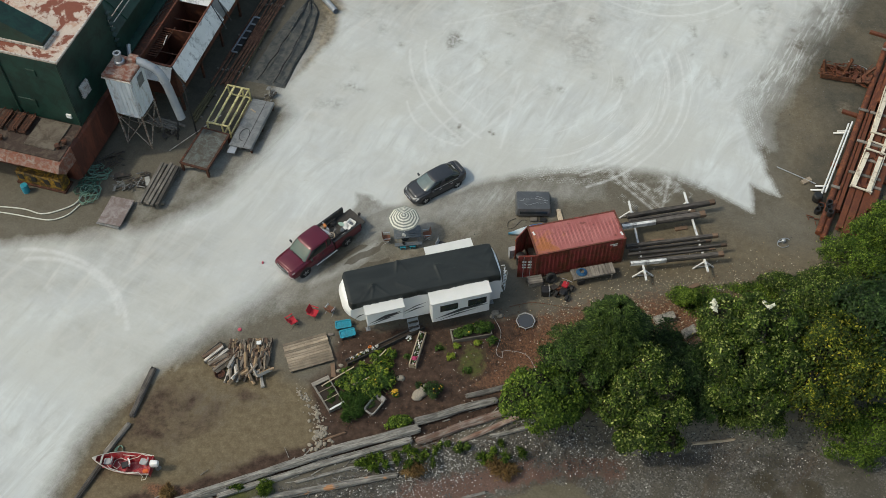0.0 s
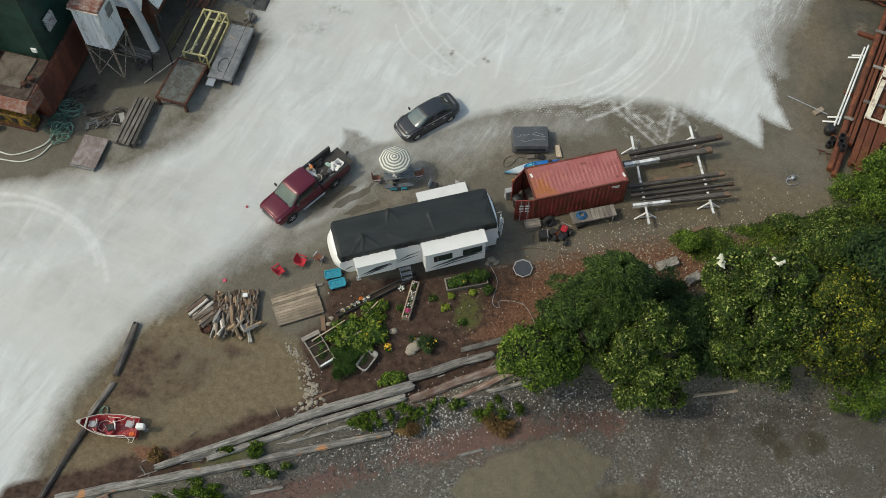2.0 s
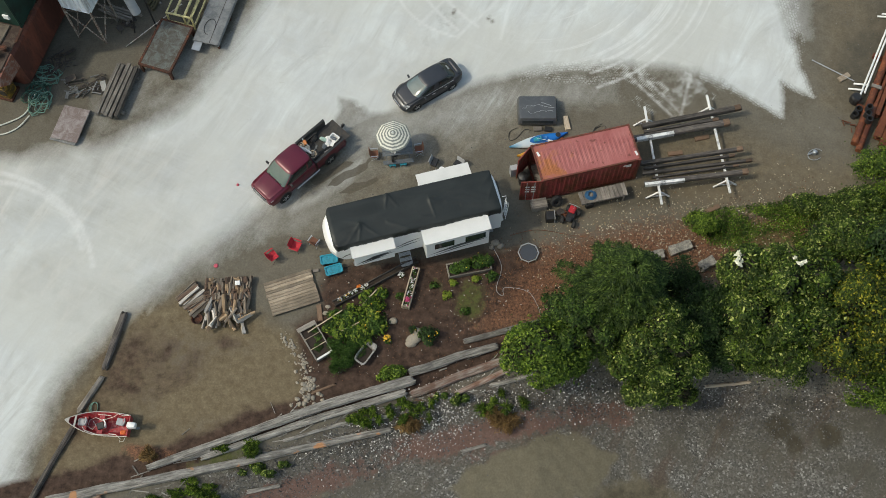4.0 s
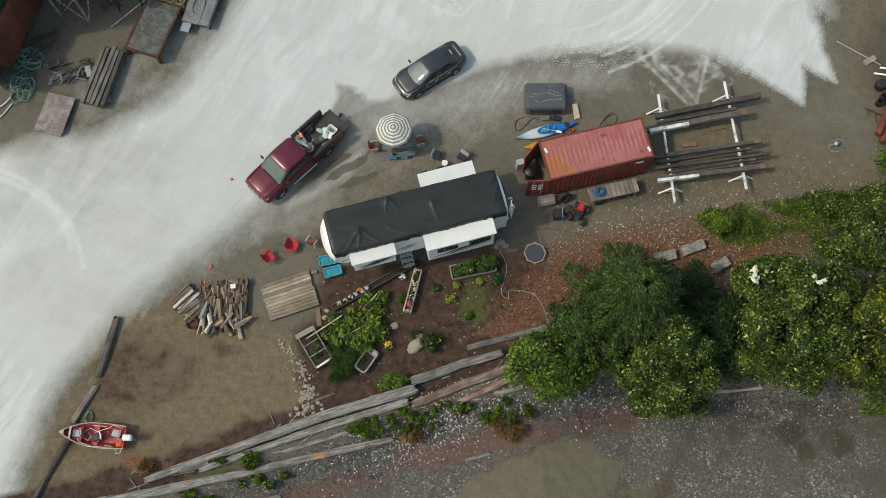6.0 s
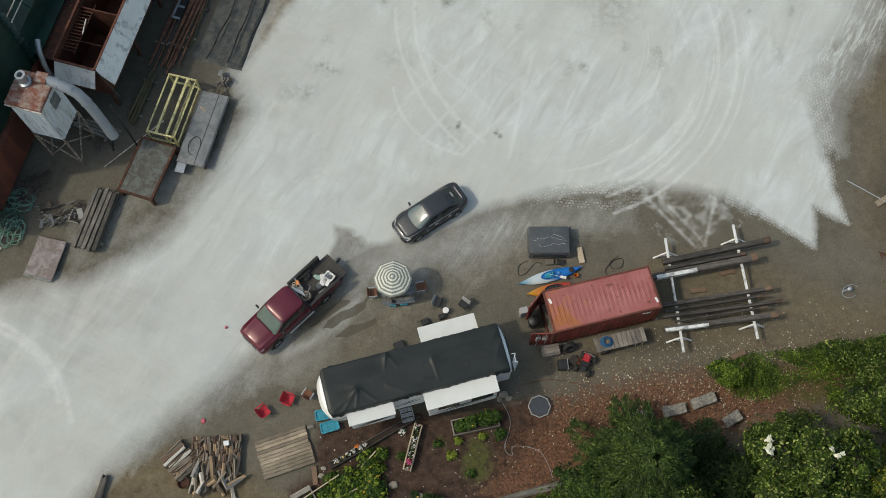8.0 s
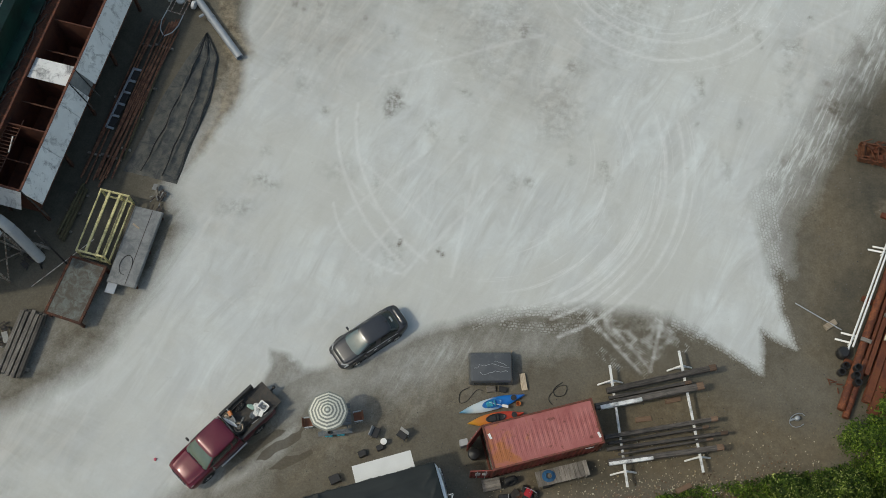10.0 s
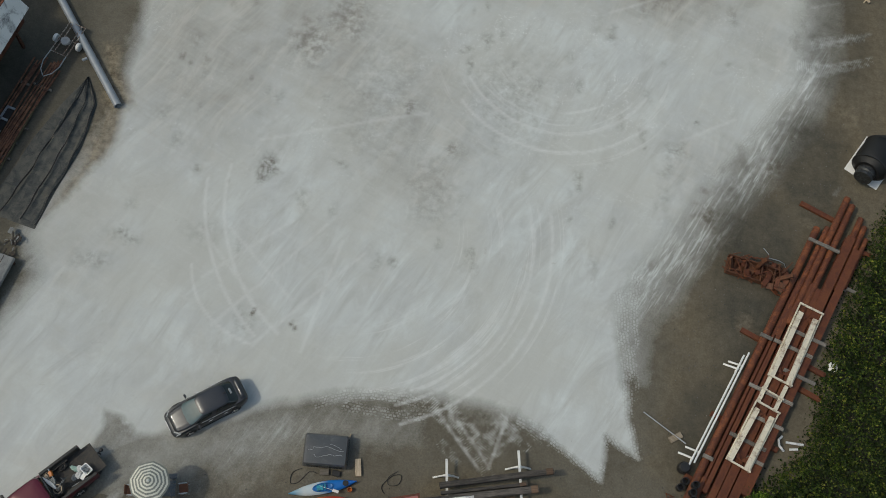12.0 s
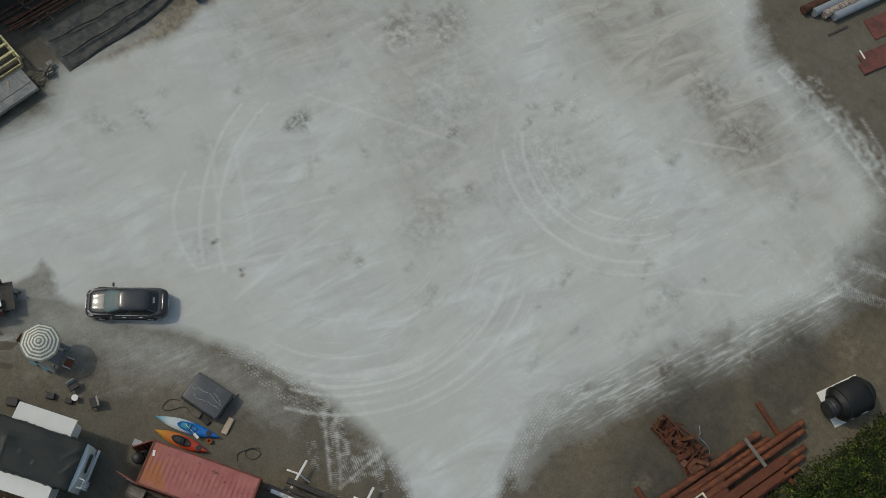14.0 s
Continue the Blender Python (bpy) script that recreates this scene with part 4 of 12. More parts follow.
def make_container():
    L, W, H = 6.06, 2.44, 2.59
    c = thing("shipping_container", "rust-streaked red steel shipping container with one end standing open", "container", 5.71, -11.09, 0, 15.1)
    bm = BM()
    for y in (-W / 2 + 0.02, W / 2 - 0.056):
        corrugated(bm, -L / 2 + 0.1, L / 2 - 0.1, 0.2, H - 0.12, y)
    part("side_panel", bm, M_RED, c)
    bm = BM()
    corrugated(bm, -W / 2 + 0.1, W / 2 - 0.1, 0.2, H - 0.12, L / 2 - 0.056, along="y")
    part("end_panel", bm, M_RED, c)
    # roof of pressed ribs running across
    bm = BM()
    k = 22
    xs = []
    for i in range(k):
        b = -L / 2 + 0.1 + i * (L - 0.2) / k
        s = (L - 0.2) / k
        xs += [(b, 0.0), (b + 0.4 * s, 0.0), (b + 0.52 * s, 0.028), (b + 0.88 * s, 0.028)]
    xs.append((L / 2 - 0.1, 0.0))
    loft(bm, [[(x, y, H - 0.045 + z * (0.9 if abs(y) < 1 else 0)) for x, z in xs] for y in (-W / 2 + 0.05, -W / 2 + 0.2, 0, W / 2 - 0.2, W / 2 - 0.05)], close=False)
    part("roof", bm, M_REDROOF, c, "faded red roof with rust along one end")
    bm = BM()
    for y in (-W / 2 + 0.05, W / 2 - 0.05):
        box(bm, (0, y, H - 0.06), (L, 0.1, 0.11))
        box(bm, (0, y, 0.1), (L, 0.1, 0.18))
        for x in (-L / 2 + 0.08, L / 2 - 0.08):
            box(bm, (x, y, H / 2), (0.16, 0.13, H))
    for x in (-L / 2 + 0.06, L / 2 - 0.06):
        box(bm, (x, 0, H - 0.07), (0.11, W - 0.2, 0.13))
        box(bm, (x, 0, 0.09), (0.11, W - 0.2, 0.16))
    part("frame", bm, M_REDRIM, c, "darker red rusty corner posts and rails", bevel=0.01)
    bm = BM()
    box(bm, (0, 0, 0.17), (L - 0.3, W - 0.22, 0.04))
    part("floor_boards", bm, M_GREYWOOD, c)
    for y, turn in ((-1, 168), (1, 218)):
        bm = BM()
        corrugated(bm, 0.06, 1.1, 0.1, 2.28, -0.02, 0.26)
        for x in (0.03, 1.13):
            box(bm, (x, 0, 1.19), (0.07, 0.06, 2.34))
        for z in (0.06, 2.33):
            box(bm, (0.58, 0, z), (1.1, 0.06, 0.08))
        leaf = part("door", bm, M_RED, c)
        leaf.matrix_basis = pose(-L / 2 - 0.01, y * (W / 2 - 0.04), 0.14, 0, 0, turn)
        bm = BM()
        for x in (0.35, 0.8):
            rod(bm, (x, -y * 0.06, 0.05), (x, -y * 0.06, 2.3), 0.022, 8)
        part("lock_rod", bm, M_GALV, leaf)
        if y < 0:
            for i in range(2):
                for j in range(3):
                    bm = BM()
                    box(bm, (0.4 + 0.36 * i, 0.045, 1.15 + 0.3 * j), (0.26, 0.01, 0.15))
                    part("marking", bm, M_WHITE, leaf, "white painted bar")
    for x, z, w in ((2.2, 2.2, 0.5), (2.3, 2.05, 0.3)):
        bm = BM()
        box(bm, (x, -W / 2 - 0.02, z), (w, 0.012, 0.1))
        part("marking", bm, M_WHITE, c, "white painted bar")
    for x, y in ((-2.75, 0.55), (2.85, -0.75)):
        bm = BM()
        box(bm, (x, y, H - 0.012), (0.13, 0.3, 0.006), rot(0, 0, 12))
        part("roof_marking", bm, M_WHITE, c, "worn white paint mark")


def container_roof_material():
    m, n, l, p = nodes_of("container_roof_red")
    v = coords(n, l)
    sx = n.new("ShaderNodeSeparateXYZ")
    l.new(v, sx.inputs[0])
    big = noise_tex(n, l, 0.9, 8, 0.65, v, 0.4)
    fine = noise_tex(n, l, 16, 4, 0.6, v)
    base = mix(n, l, ramp(n, l, big, [(0.3, (0, 0, 0)), (0.7, (1, 1, 1))]), (0.27, 0.072, 0.066), (0.40, 0.150, 0.138))
    k = mth(n, l, "ADD", mth(n, l, "MULTIPLY", sx.outputs[0], -0.19), mth(n, l, "MULTIPLY", mth(n, l, "SUBTRACT", big, 0.5), 2.4))
    rust = mix(n, l, fine, (0.22, 0.058, 0.018), (0.44, 0.165, 0.035))
    c = mix(n, l, ramp(n, l, k, [(0.36, (0, 0, 0)), (0.62, (0.9, 0.9, 0.9))]), base, rust)
    blot = noise_tex(n, l, 2.6, 5, 0.6, v)
    c = mix(n, l, ramp(n, l, blot, [(0.62, (0, 0, 0)), (0.69, (0.85, 0.85, 0.85))]), c, (0.12, 0.032, 0.018))
    drip = noise_tex(n, l, 1.0, 5, 0.7, coords(n, l, (5.5, 0.5, 1)))
    c = mix(n, l, ramp(n, l, drip, [(0.58, (0, 0, 0)), (0.72, (0.6, 0.6, 0.6))]), c, (0.20, 0.055, 0.03))
    l.new(c, p.inputs["Base Color"])
    p.inputs["Roughness"].default_value = 0.55
    bump(n, l, p, fine, 0.15, 0.01)
    return m


M_REDROOF = container_roof_material()
make_container()

# ---------- fifth-wheel travel trailer under a black tarpaulin ----------
def tarp_material():
    """Black sheeting with creases that fan and run along the roof."""
    m, n, l, p = nodes_of("black_tarpaulin")
    f = noise_tex(n, l, 1.0, 2, 0.5, coords(n, l, (0.35, 0.9, 0.9)), 1.3)
    g = noise_tex(n, l, 1.2, 2, 0.55, coords(n, l, (1.3, 0.6, 1.0)), 1.8)
    c = mix(n, l, ramp(n, l, f, [(0.35, (0, 0, 0)), (0.7, (1, 1, 1))]), (0.020, 0.0235, 0.0235), (0.030, 0.0345, 0.034))
    l.new(c, p.inputs["Base Color"])
    l.new(mth(n, l, "ADD", mth(n, l, "MULTIPLY", g, 0.3), 0.3), p.inputs["Roughness"])
    bump(n, l, p, mth(n, l, "ADD", f, mth(n, l, "MULTIPLY", g, 0.5)), 0.2, 0.10)
    p.inputs["Specular IOR Level"].default_value = 0.25
    return m


M_TARP = tarp_material()
M_DGLASS = glassy("dark_window")
M_WALL = paint("white_fibreglass", (0.86, 0.87, 0.87), 0.3, scale=1.2, dirt=0.04, rel=0.0)
M_TOPPER = paint("topper_fabric", (0.66, 0.665, 0.65), 0.7, scale=1.5, dirt=0.1, rel=0.03)
M_DECAL = paint("charcoal_decal", (0.05, 0.055, 0.065), 0.4, dirt=0.1)


def make_trailer():
    rv = thing("travel_trailer", "white fifth-wheel travel trailer with slide-outs, roof covered by a black tarpaulin", "trailer", -4.15, -15.35, 0, 16.5)
    W = 1.24
    # side outline of the body: raised bedroom in front, rounded nose and rear
    prof = [(-4.95, 1.75), (-5.27, 2.25), (-5.31, 2.9), (-5.1, 3.4), (-4.6, 3.62), (-1.2, 3.62), (4.4, 3.45), (4.9, 3.2), (5.0, 2.4), (4.95, 1.0), (4.8, 0.75), (-1.75, 0.75), (-1.95, 1.6), (-4.3, 1.62)]
    bm = BM()
    def bow(x, y):
        u = abs(y) / W
        return x + 0.42 * u ** 3 if x < -4.6 else x - 0.16 * u ** 3 if x > 4.85 else x

    loft(bm, [[(bow(x, y), y, z) for x, z in prof] for y in [W * k / 8 for k in range(-8, 9)]])
    part("body", bm, M_WALL, rv, "glossy white body shell with a rounded nose", smooth=True)
    # tarpaulin: a draped sheet with folds
    bm = BM()
    us = np.linspace(-4.92, 4.72, 200)
    ring = []
    r = random.Random(4)
    folds = [(r.uniform(-4.8, 4.7), r.uniform(0.04, 0.12), r.uniform(0.012, 0.045)) for _ in range(60)]
    # creases from the vent and between the ties: ends on the roof, height
    creases = ((-3.25, -0.3, -4.85, -1.2, 0.05), (-3.25, -0.3, -4.8, -0.5, 0.04), (-3.3, -0.35, -4.2, -1.24, 0.05), (-3.2, -0.35, -3.5, -1.24, 0.04), (-3.1, -0.3, -2.3, -1.24, 0.05), (-3.2, -0.2, -4.6, 0.5, 0.025),
               (0.9, 0.25, 4.5, 0.62, 0.05), (1.1, 0.1, 4.6, -0.1, 0.045), (0.9, 0.25, 1.0, -0.9, 0.04), (1.8, -0.15, 4.7, -0.75, 0.05), (2.6, -0.5, 4.7, -1.05, 0.045), (-1.7, -0.5, -0.6, -1.2, 0.04), (0.2, -0.7, 2.4, -1.2, 0.04), (4.7, 1.0, 3.9, 0.2, 0.04), (4.7, 0.4, 4.1, -0.6, 0.04), (-1.35, 1.2, -1.6, 0.4, 0.05), (-1.35, 1.2, -0.9, 0.3, 0.035))

    def crease(u, v):
        z = 0.0
        for u0, v0, u1, v1, h in creases:
            du, dv = u1 - u0, v1 - v0
            t = max(0.0, min(1.0, ((u - u0) * du + (v - v0) * dv) / (du * du + dv * dv)))
            d = math.hypot(u - u0 - t * du, v - v0 - t * dv)
            z += h * (1 - 0.5 * t) * math.exp(-(d / 0.075) ** 2)
        return z

    side = [-1.0, -0.93, -0.86, -0.79, -0.72, -0.64, -0.56, -0.48, -0.4, -0.32, -0.24, -0.16, -0.08]
    across = [W * 0.97 * k for k in side + [0.0] + [-k for k in side[::-1]]]
    for u in us:
        top = 3.69 if u < -1.0 else 3.69 - 0.03 * (u + 1.0)
        if u > 4.3:
            top -= (u - 4.3) ** 2 * 0.5
        if u < -4.65:
            top -= (-4.65 - u) ** 2 * 0.9
        drop = 0.60 + 0.05 * math.sin(u * 1.9) + 0.03 * math.sin(u * 5.1 + 1)
        w = sum(a * math.exp(-((u - c) / s) ** 2) for c, s, a in folds)
        inset = 0.40 * max(0.0, min(1.0, (-4.7 - u) / 0.25)) ** 2
        row = []
        for v, dz in ((-W - 0.03, -drop), (-W - 0.05 - w, -drop * 0.75), (-W - 0.05 - 0.8 * w, -drop * 0.45), (-W - 0.035 - 0.4 * w, -0.13), (-W - 0.005, -0.03)):
            row.append((u, v + inset, top + dz))
        for v in across:
            bulge = 0.05 * (1 - (v / W) ** 2) + crease(u, v)
            for cx, cy, h, s in ((-3.25, -0.3, 0.16, 0.22), (-1.4, 1.0, 0.12, 0.16), (1.0, 0.2, 0.10, 0.35)):
                bulge += h * math.exp(-((u - cx) ** 2 + (v - cy) ** 2) ** 0.5 / s)
            bulge += 0.012 * math.sin(u * 2.3 + v * 3.1)
            row.append((u, v * (1 - inset / W), top + bulge - 0.01))
        for v, dz in ((W + 0.005, -0.03), (W + 0.035 + 0.4 * w, -0.13), (W + 0.05 + 0.8 * w, -drop * 0.4), (W + 0.05 + w, -drop * 0.6), (W + 0.03, -drop * 0.8)):
            row.append((u, v - inset, top + dz))
        ring.append(row)
    loft(bm, ring, close=False)
    t = part("tarpaulin", bm, M_TARP, rv, "black tarpaulin, creased and tied over the roof", smooth=True)
    mod = t.modifiers.new("thick", "SOLIDIFY")
    mod.thickness, mod.offset = 0.012, 1.0
    # slide-outs
    for name, u0, u1, v0, v1, z0, z1, wins in (("slide_out", 0.08, 3.82, -W, -2.1, 0.95, 3.12, ((0.6, 1.75), (2.4, 3.6))), ("slide_out", -4.0, -1.68, -W, -1.86, 1.78, 3.2, ()), ("slide_out", 0.68, 3.64, W, 2.12, 0.95, 3.1, ((1.4, 2.4),))):
        s = 1 if v1 > 0 else -1
        bm = BM()
        box(bm, ((u0 + u1) / 2, (v0 + v1) / 2, (z0 + z1) / 2), (u1 - u0, abs(v1 - v0), z1 - z0))
        so = part(name, bm, M_WALL, rv, bevel=0.03)
        bm = BM()
        loft(bm, [[(u0 - 0.08, v0, z1 + 0.14), (u1 + 0.08, v0, z1 + 0.14), (u1 + 0.08, v1 + s * 0.1, z1 + 0.03), (u0 - 0.08, v1 + s * 0.1, z1 + 0.03)], [(u0 - 0.08, v0, z1 + 0.08), (u1 + 0.08, v0, z1 + 0.08), (u1 + 0.08, v1 + s * 0.1, z1 - 0.03), (u0 - 0.08, v1 + s * 0.1, z1 - 0.03)]])
        part("slide_awning", bm, M_TOPPER, so, "off-white fabric slide topper")
        for a, b in wins:
            bm = BM()
            box(bm, ((a + b) / 2, v1 + s * 0.012, 2.32), (b - a, 0.03, 0.66))
            part("window", bm, M_DGLASS, so, "dark tinted window with rounded corners", bevel=0.012)
        # swept decals
        L = u1 - u0
        for a, b, za, zb, w in ((0.05, 0.95, 0.18, 0.48, 0.26), (0.1, 0.8, 0.06, 0.28, 0.12), (0.4, 0.98, 0.30, 0.40, 0.16)):
            xa, xb = u0 + a * L, u0 + b * L
            z_a, z_b = z0 + za * (z1 - z0), z0 + zb * (z1 - z0) * (1 if wins else 1.4)
            y = v1 + s * 0.006
            pts = [(xa, z_a), ((xa + xb) / 2, (z_a + z_b) / 2 + 0.1 - w * 0.6), (xb, z_b), ((xa + xb) / 2, (z_a + z_b) / 2 + 0.1 + w * 0.6)]
            bm = BM()
            loft(bm, [[(x, y, z) for x, z in pts], [(x, y + s * 0.004, z) for x, z in pts]])
            part("decal", bm, M_DECAL, so, "charcoal swoosh stripe")
    for xa, xb, za, zb in ((-1.6, 0.0, 1.55, 2.15), (-1.5, -0.1, 1.35, 1.75), (-4.7, -4.05, 1.95, 2.3)):
        pts = [(xa, za), ((xa + xb) / 2, (za + zb) / 2 + 0.03), (xb, zb), ((xa + xb) / 2, (za + zb) / 2 + 0.15)]
        bm = BM()
        loft(bm, [[(x, -W - 0.005, z) for x, z in pts], [(x, -W - 0.012, z) for x, z in pts]])
        part("decal", bm, M_DECAL, rv, "charcoal swoosh stripe")
    # nose scallops of the tarp edge seen as a white cap, entry steps, ladder, jacks, wheels
    st = part("entry_steps", bm_steps(), M_GALV, rv, "folding aluminium entry steps")
    st.matrix_basis = pose(-1.05, -W - 0.05, 0.0)
    bm = BM()
    for y in (-0.95, -0.5):
        tube(bm, [(5.0, y, 3.3), (5.22, y, 3.25), (5.26, y, 3.0), (5.16, y, 1.1)], 0.022)
    for i in range(7):
        rod(bm, (5.18, -0.95, 1.2 + 0.3 * i), (5.18, -0.5, 1.2 + 0.3 * i), 0.018, 8)
    part("ladder", bm, M_WHITE, rv, "white rear roof ladder")
    bm = BM()
    box(bm, (5.02, 0.35, 2.6), (0.03, 1.0, 0.5))
    part("rear_window", bm, M_DGLASS, rv, "dark tinted window", bevel=0.01)
    bm = BM()
    box(bm, (4.98, 0.15, 1.0), (0.14, 2.2, 0.16))
    part("rear_bumper", bm, M_WHITE, rv, bevel=0.02)
    for x in (1.4, 2.35):
        for s in (-1, 1):
            bm = BM()
            lathe(bm, [(0.2, -0.12), (0.34, -0.12), (0.38, -0.08), (0.38, 0.08), (0.34, 0.12), (0.2, 0.12)], 18, (x, s * (W - 0.2), 0.38), rot(90))
            w = part("wheel", bm, M_RUBBER, rv)
            bm = BM()
            lathe(bm, [(0.05, -0.1), (0.21, -0.1), (0.21, 0.1), (0.05, 0.1)], 14, (x, s * (W - 0.2), 0.38), rot(90))
            part("rim", bm, M_GALV, w)
    for x in (-3.9, 4.3):
        for s in (-1, 1):
            bm = BM()
            rod(bm, (x, s * 0.95, 0), (x, s * 0.95, 1.65), 0.05)
            box(bm, (x, s * 0.95, 0.02), (0.28, 0.28, 0.04))
            part("jack", bm, M_GALV, rv)
    bm = BM()
    box(bm, (1.5, 0, 0.68), (6.4, 1.6, 0.16))
    box(bm, (-3.0, 0, 1.5), (2.6, 1.2, 0.2))
    rod(bm, (-3.6, 0, 0.9), (-3.6, 0, 1.5), 0.09)
    part("chassis", bm, M_BLACK, rv)


def bm_steps():
    bm = BM()
    for i in range(3):
        z = 0.22 + i * 0.22
        y = -0.65 + i * 0.24
        for k in range(4):
            box(bm, (0, y + 0.055 * k, z), (0.62, 0.035, 0.03))
    for x in (-0.33, 0.33):
        beam(bm, (x, -0.75, 0.04), (x, 0, 0.78), 0.03, 0.06)
    return bm


make_trailer()


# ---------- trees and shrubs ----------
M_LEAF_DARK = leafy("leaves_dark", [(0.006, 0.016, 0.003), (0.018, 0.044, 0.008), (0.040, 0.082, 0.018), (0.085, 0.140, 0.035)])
# near-black tones that paint the shade seen through crown gaps
M_CROWNSHADE = leafy("crown_gap_shade", [(0.008, 0.009, 0.004), (0.014, 0.016, 0.006), (0.024, 0.022, 0.009)])
M_LEAF_DEEP = leafy("leaves_deep", [(0.0098, 0.0228, 0.0032), (0.0317, 0.0696, 0.0084), (0.0805, 0.1416, 0.0179), (0.183, 0.24, 0.0525)])
M_LEAF_MID = leafy("leaves_mid", [(0.0098, 0.0228, 0.0021), (0.0366, 0.072, 0.0063), (0.1074, 0.1656, 0.0158), (0.4392, 0.48, 0.147)])
M_LEAF_LIGHT = leafy("leaves_light", [(0.0146, 0.0336, 0.0032), (0.0586, 0.114, 0.0084), (0.1647, 0.246, 0.0231), (0.2928, 0.372, 0.063)])
M_LEAF_YELLOW = leafy("leaves_yellowing", [(0.0122, 0.0252, 0.0032), (0.0439, 0.0744, 0.0063), (0.1403, 0.174, 0.0147), (0.5124, 0.444, 0.042)])
M_FIR = leafy("fir_needles", [(0.008, 0.020, 0.003), (0.032, 0.062, 0.008), (0.080, 0.128, 0.020), (0.15, 0.205, 0.05)])
M_BLOSSOM = paint("cream_blossom", (0.72, 0.72, 0.58), 0.7, dirt=0.15)


def leaf_cloud(lobes, count, size, seed, droop=0.35, needles=False, clumps=15):
    """Small leaves in tufts round the twig ends of ellipsoid lobes (x, y, z, rx, ry, rz); tufts stand out or lie back, with gaps between."""
    r = np.random.RandomState(seed)
    lob = np.array(lobes, float)
    area = lob[:, 3] * lob[:, 4] + lob[:, 3] * lob[:, 5] + lob[:, 4] * lob[:, 5]
    pick = r.choice(len(lob), count, p=area / area.sum())
    k = clumps
    tw = r.normal(size=(len(lob), k, 3))
    tw /= np.linalg.norm(tw, axis=2)[:, :, None]
    tw[:, :, 2] = np.where(tw[:, :, 2] < -0.4, -tw[:, :, 2], tw[:, :, 2])
    bulge = 0.42 + 0.74 * r.rand(len(lob), k) ** 0.75
    wide = 0.12 + 0.16 * r.rand(len(lob), k)
    which = r.randint(0, k, count)
    axis = tw[pick, which]
    # a tuft is a short cone of leaves round its twig, denser at the tip
    along = 1.0 - 0.42 * r.rand(count) ** 1.5
    off = r.normal(size=(count, 3))
    off -= axis * np.sum(off * axis, 1)[:, None]
    off *= (wide[pick, which] * (1.25 - 0.6 * (along - 0.66) / 0.34))[:, None]
    loose = r.rand(count) < 0.06
    off[loose] *= 1.9
    d2 = axis * (bulge[pick, which] * along)[:, None] + off
    c = lob[pick, :3] + d2 * lob[pick, 3:]
    n = axis * 0.7 + off * 1.2 + r.normal(0, 0.5, (count, 3)) + np.array([0, 0, 0.6])
    n /= np.linalg.norm(n, axis=1)[:, None]
    a = np.cross(n, r.normal(size=(count, 3)))
    a /= np.linalg.norm(a, axis=1)[:, None]
    if needles:
        a = axis * 0.9 + r.normal(0, 0.35, (count, 3)) - np.array([0, 0, droop])
        a /= np.linalg.norm(a, axis=1)[:, None]
        n = n - a * np.sum(n * a, 1)[:, None]
        n /= np.linalg.norm(n, axis=1)[:, None]
    b = np.cross(n, a)
    s = size * (0.55 + 0.9 * r.rand(count))[:, None]
    w = s * (0.22 if needles else 0.62)
    s = s * (1.7 if needles else 1.0)
    fold = n * s * 0.16
    v = np.stack([c - a * s * 0.6, c + b * w * 0.5 - fold, c + a * s * 0.6, c - b * w * 0.5 - fold], 1).reshape(-1, 3)
    q = np.arange(count * 4).reshape(-1, 4)
    f = np.concatenate([q[:, [0, 1, 2]], q[:, [0, 2, 3]]])
    return v, f


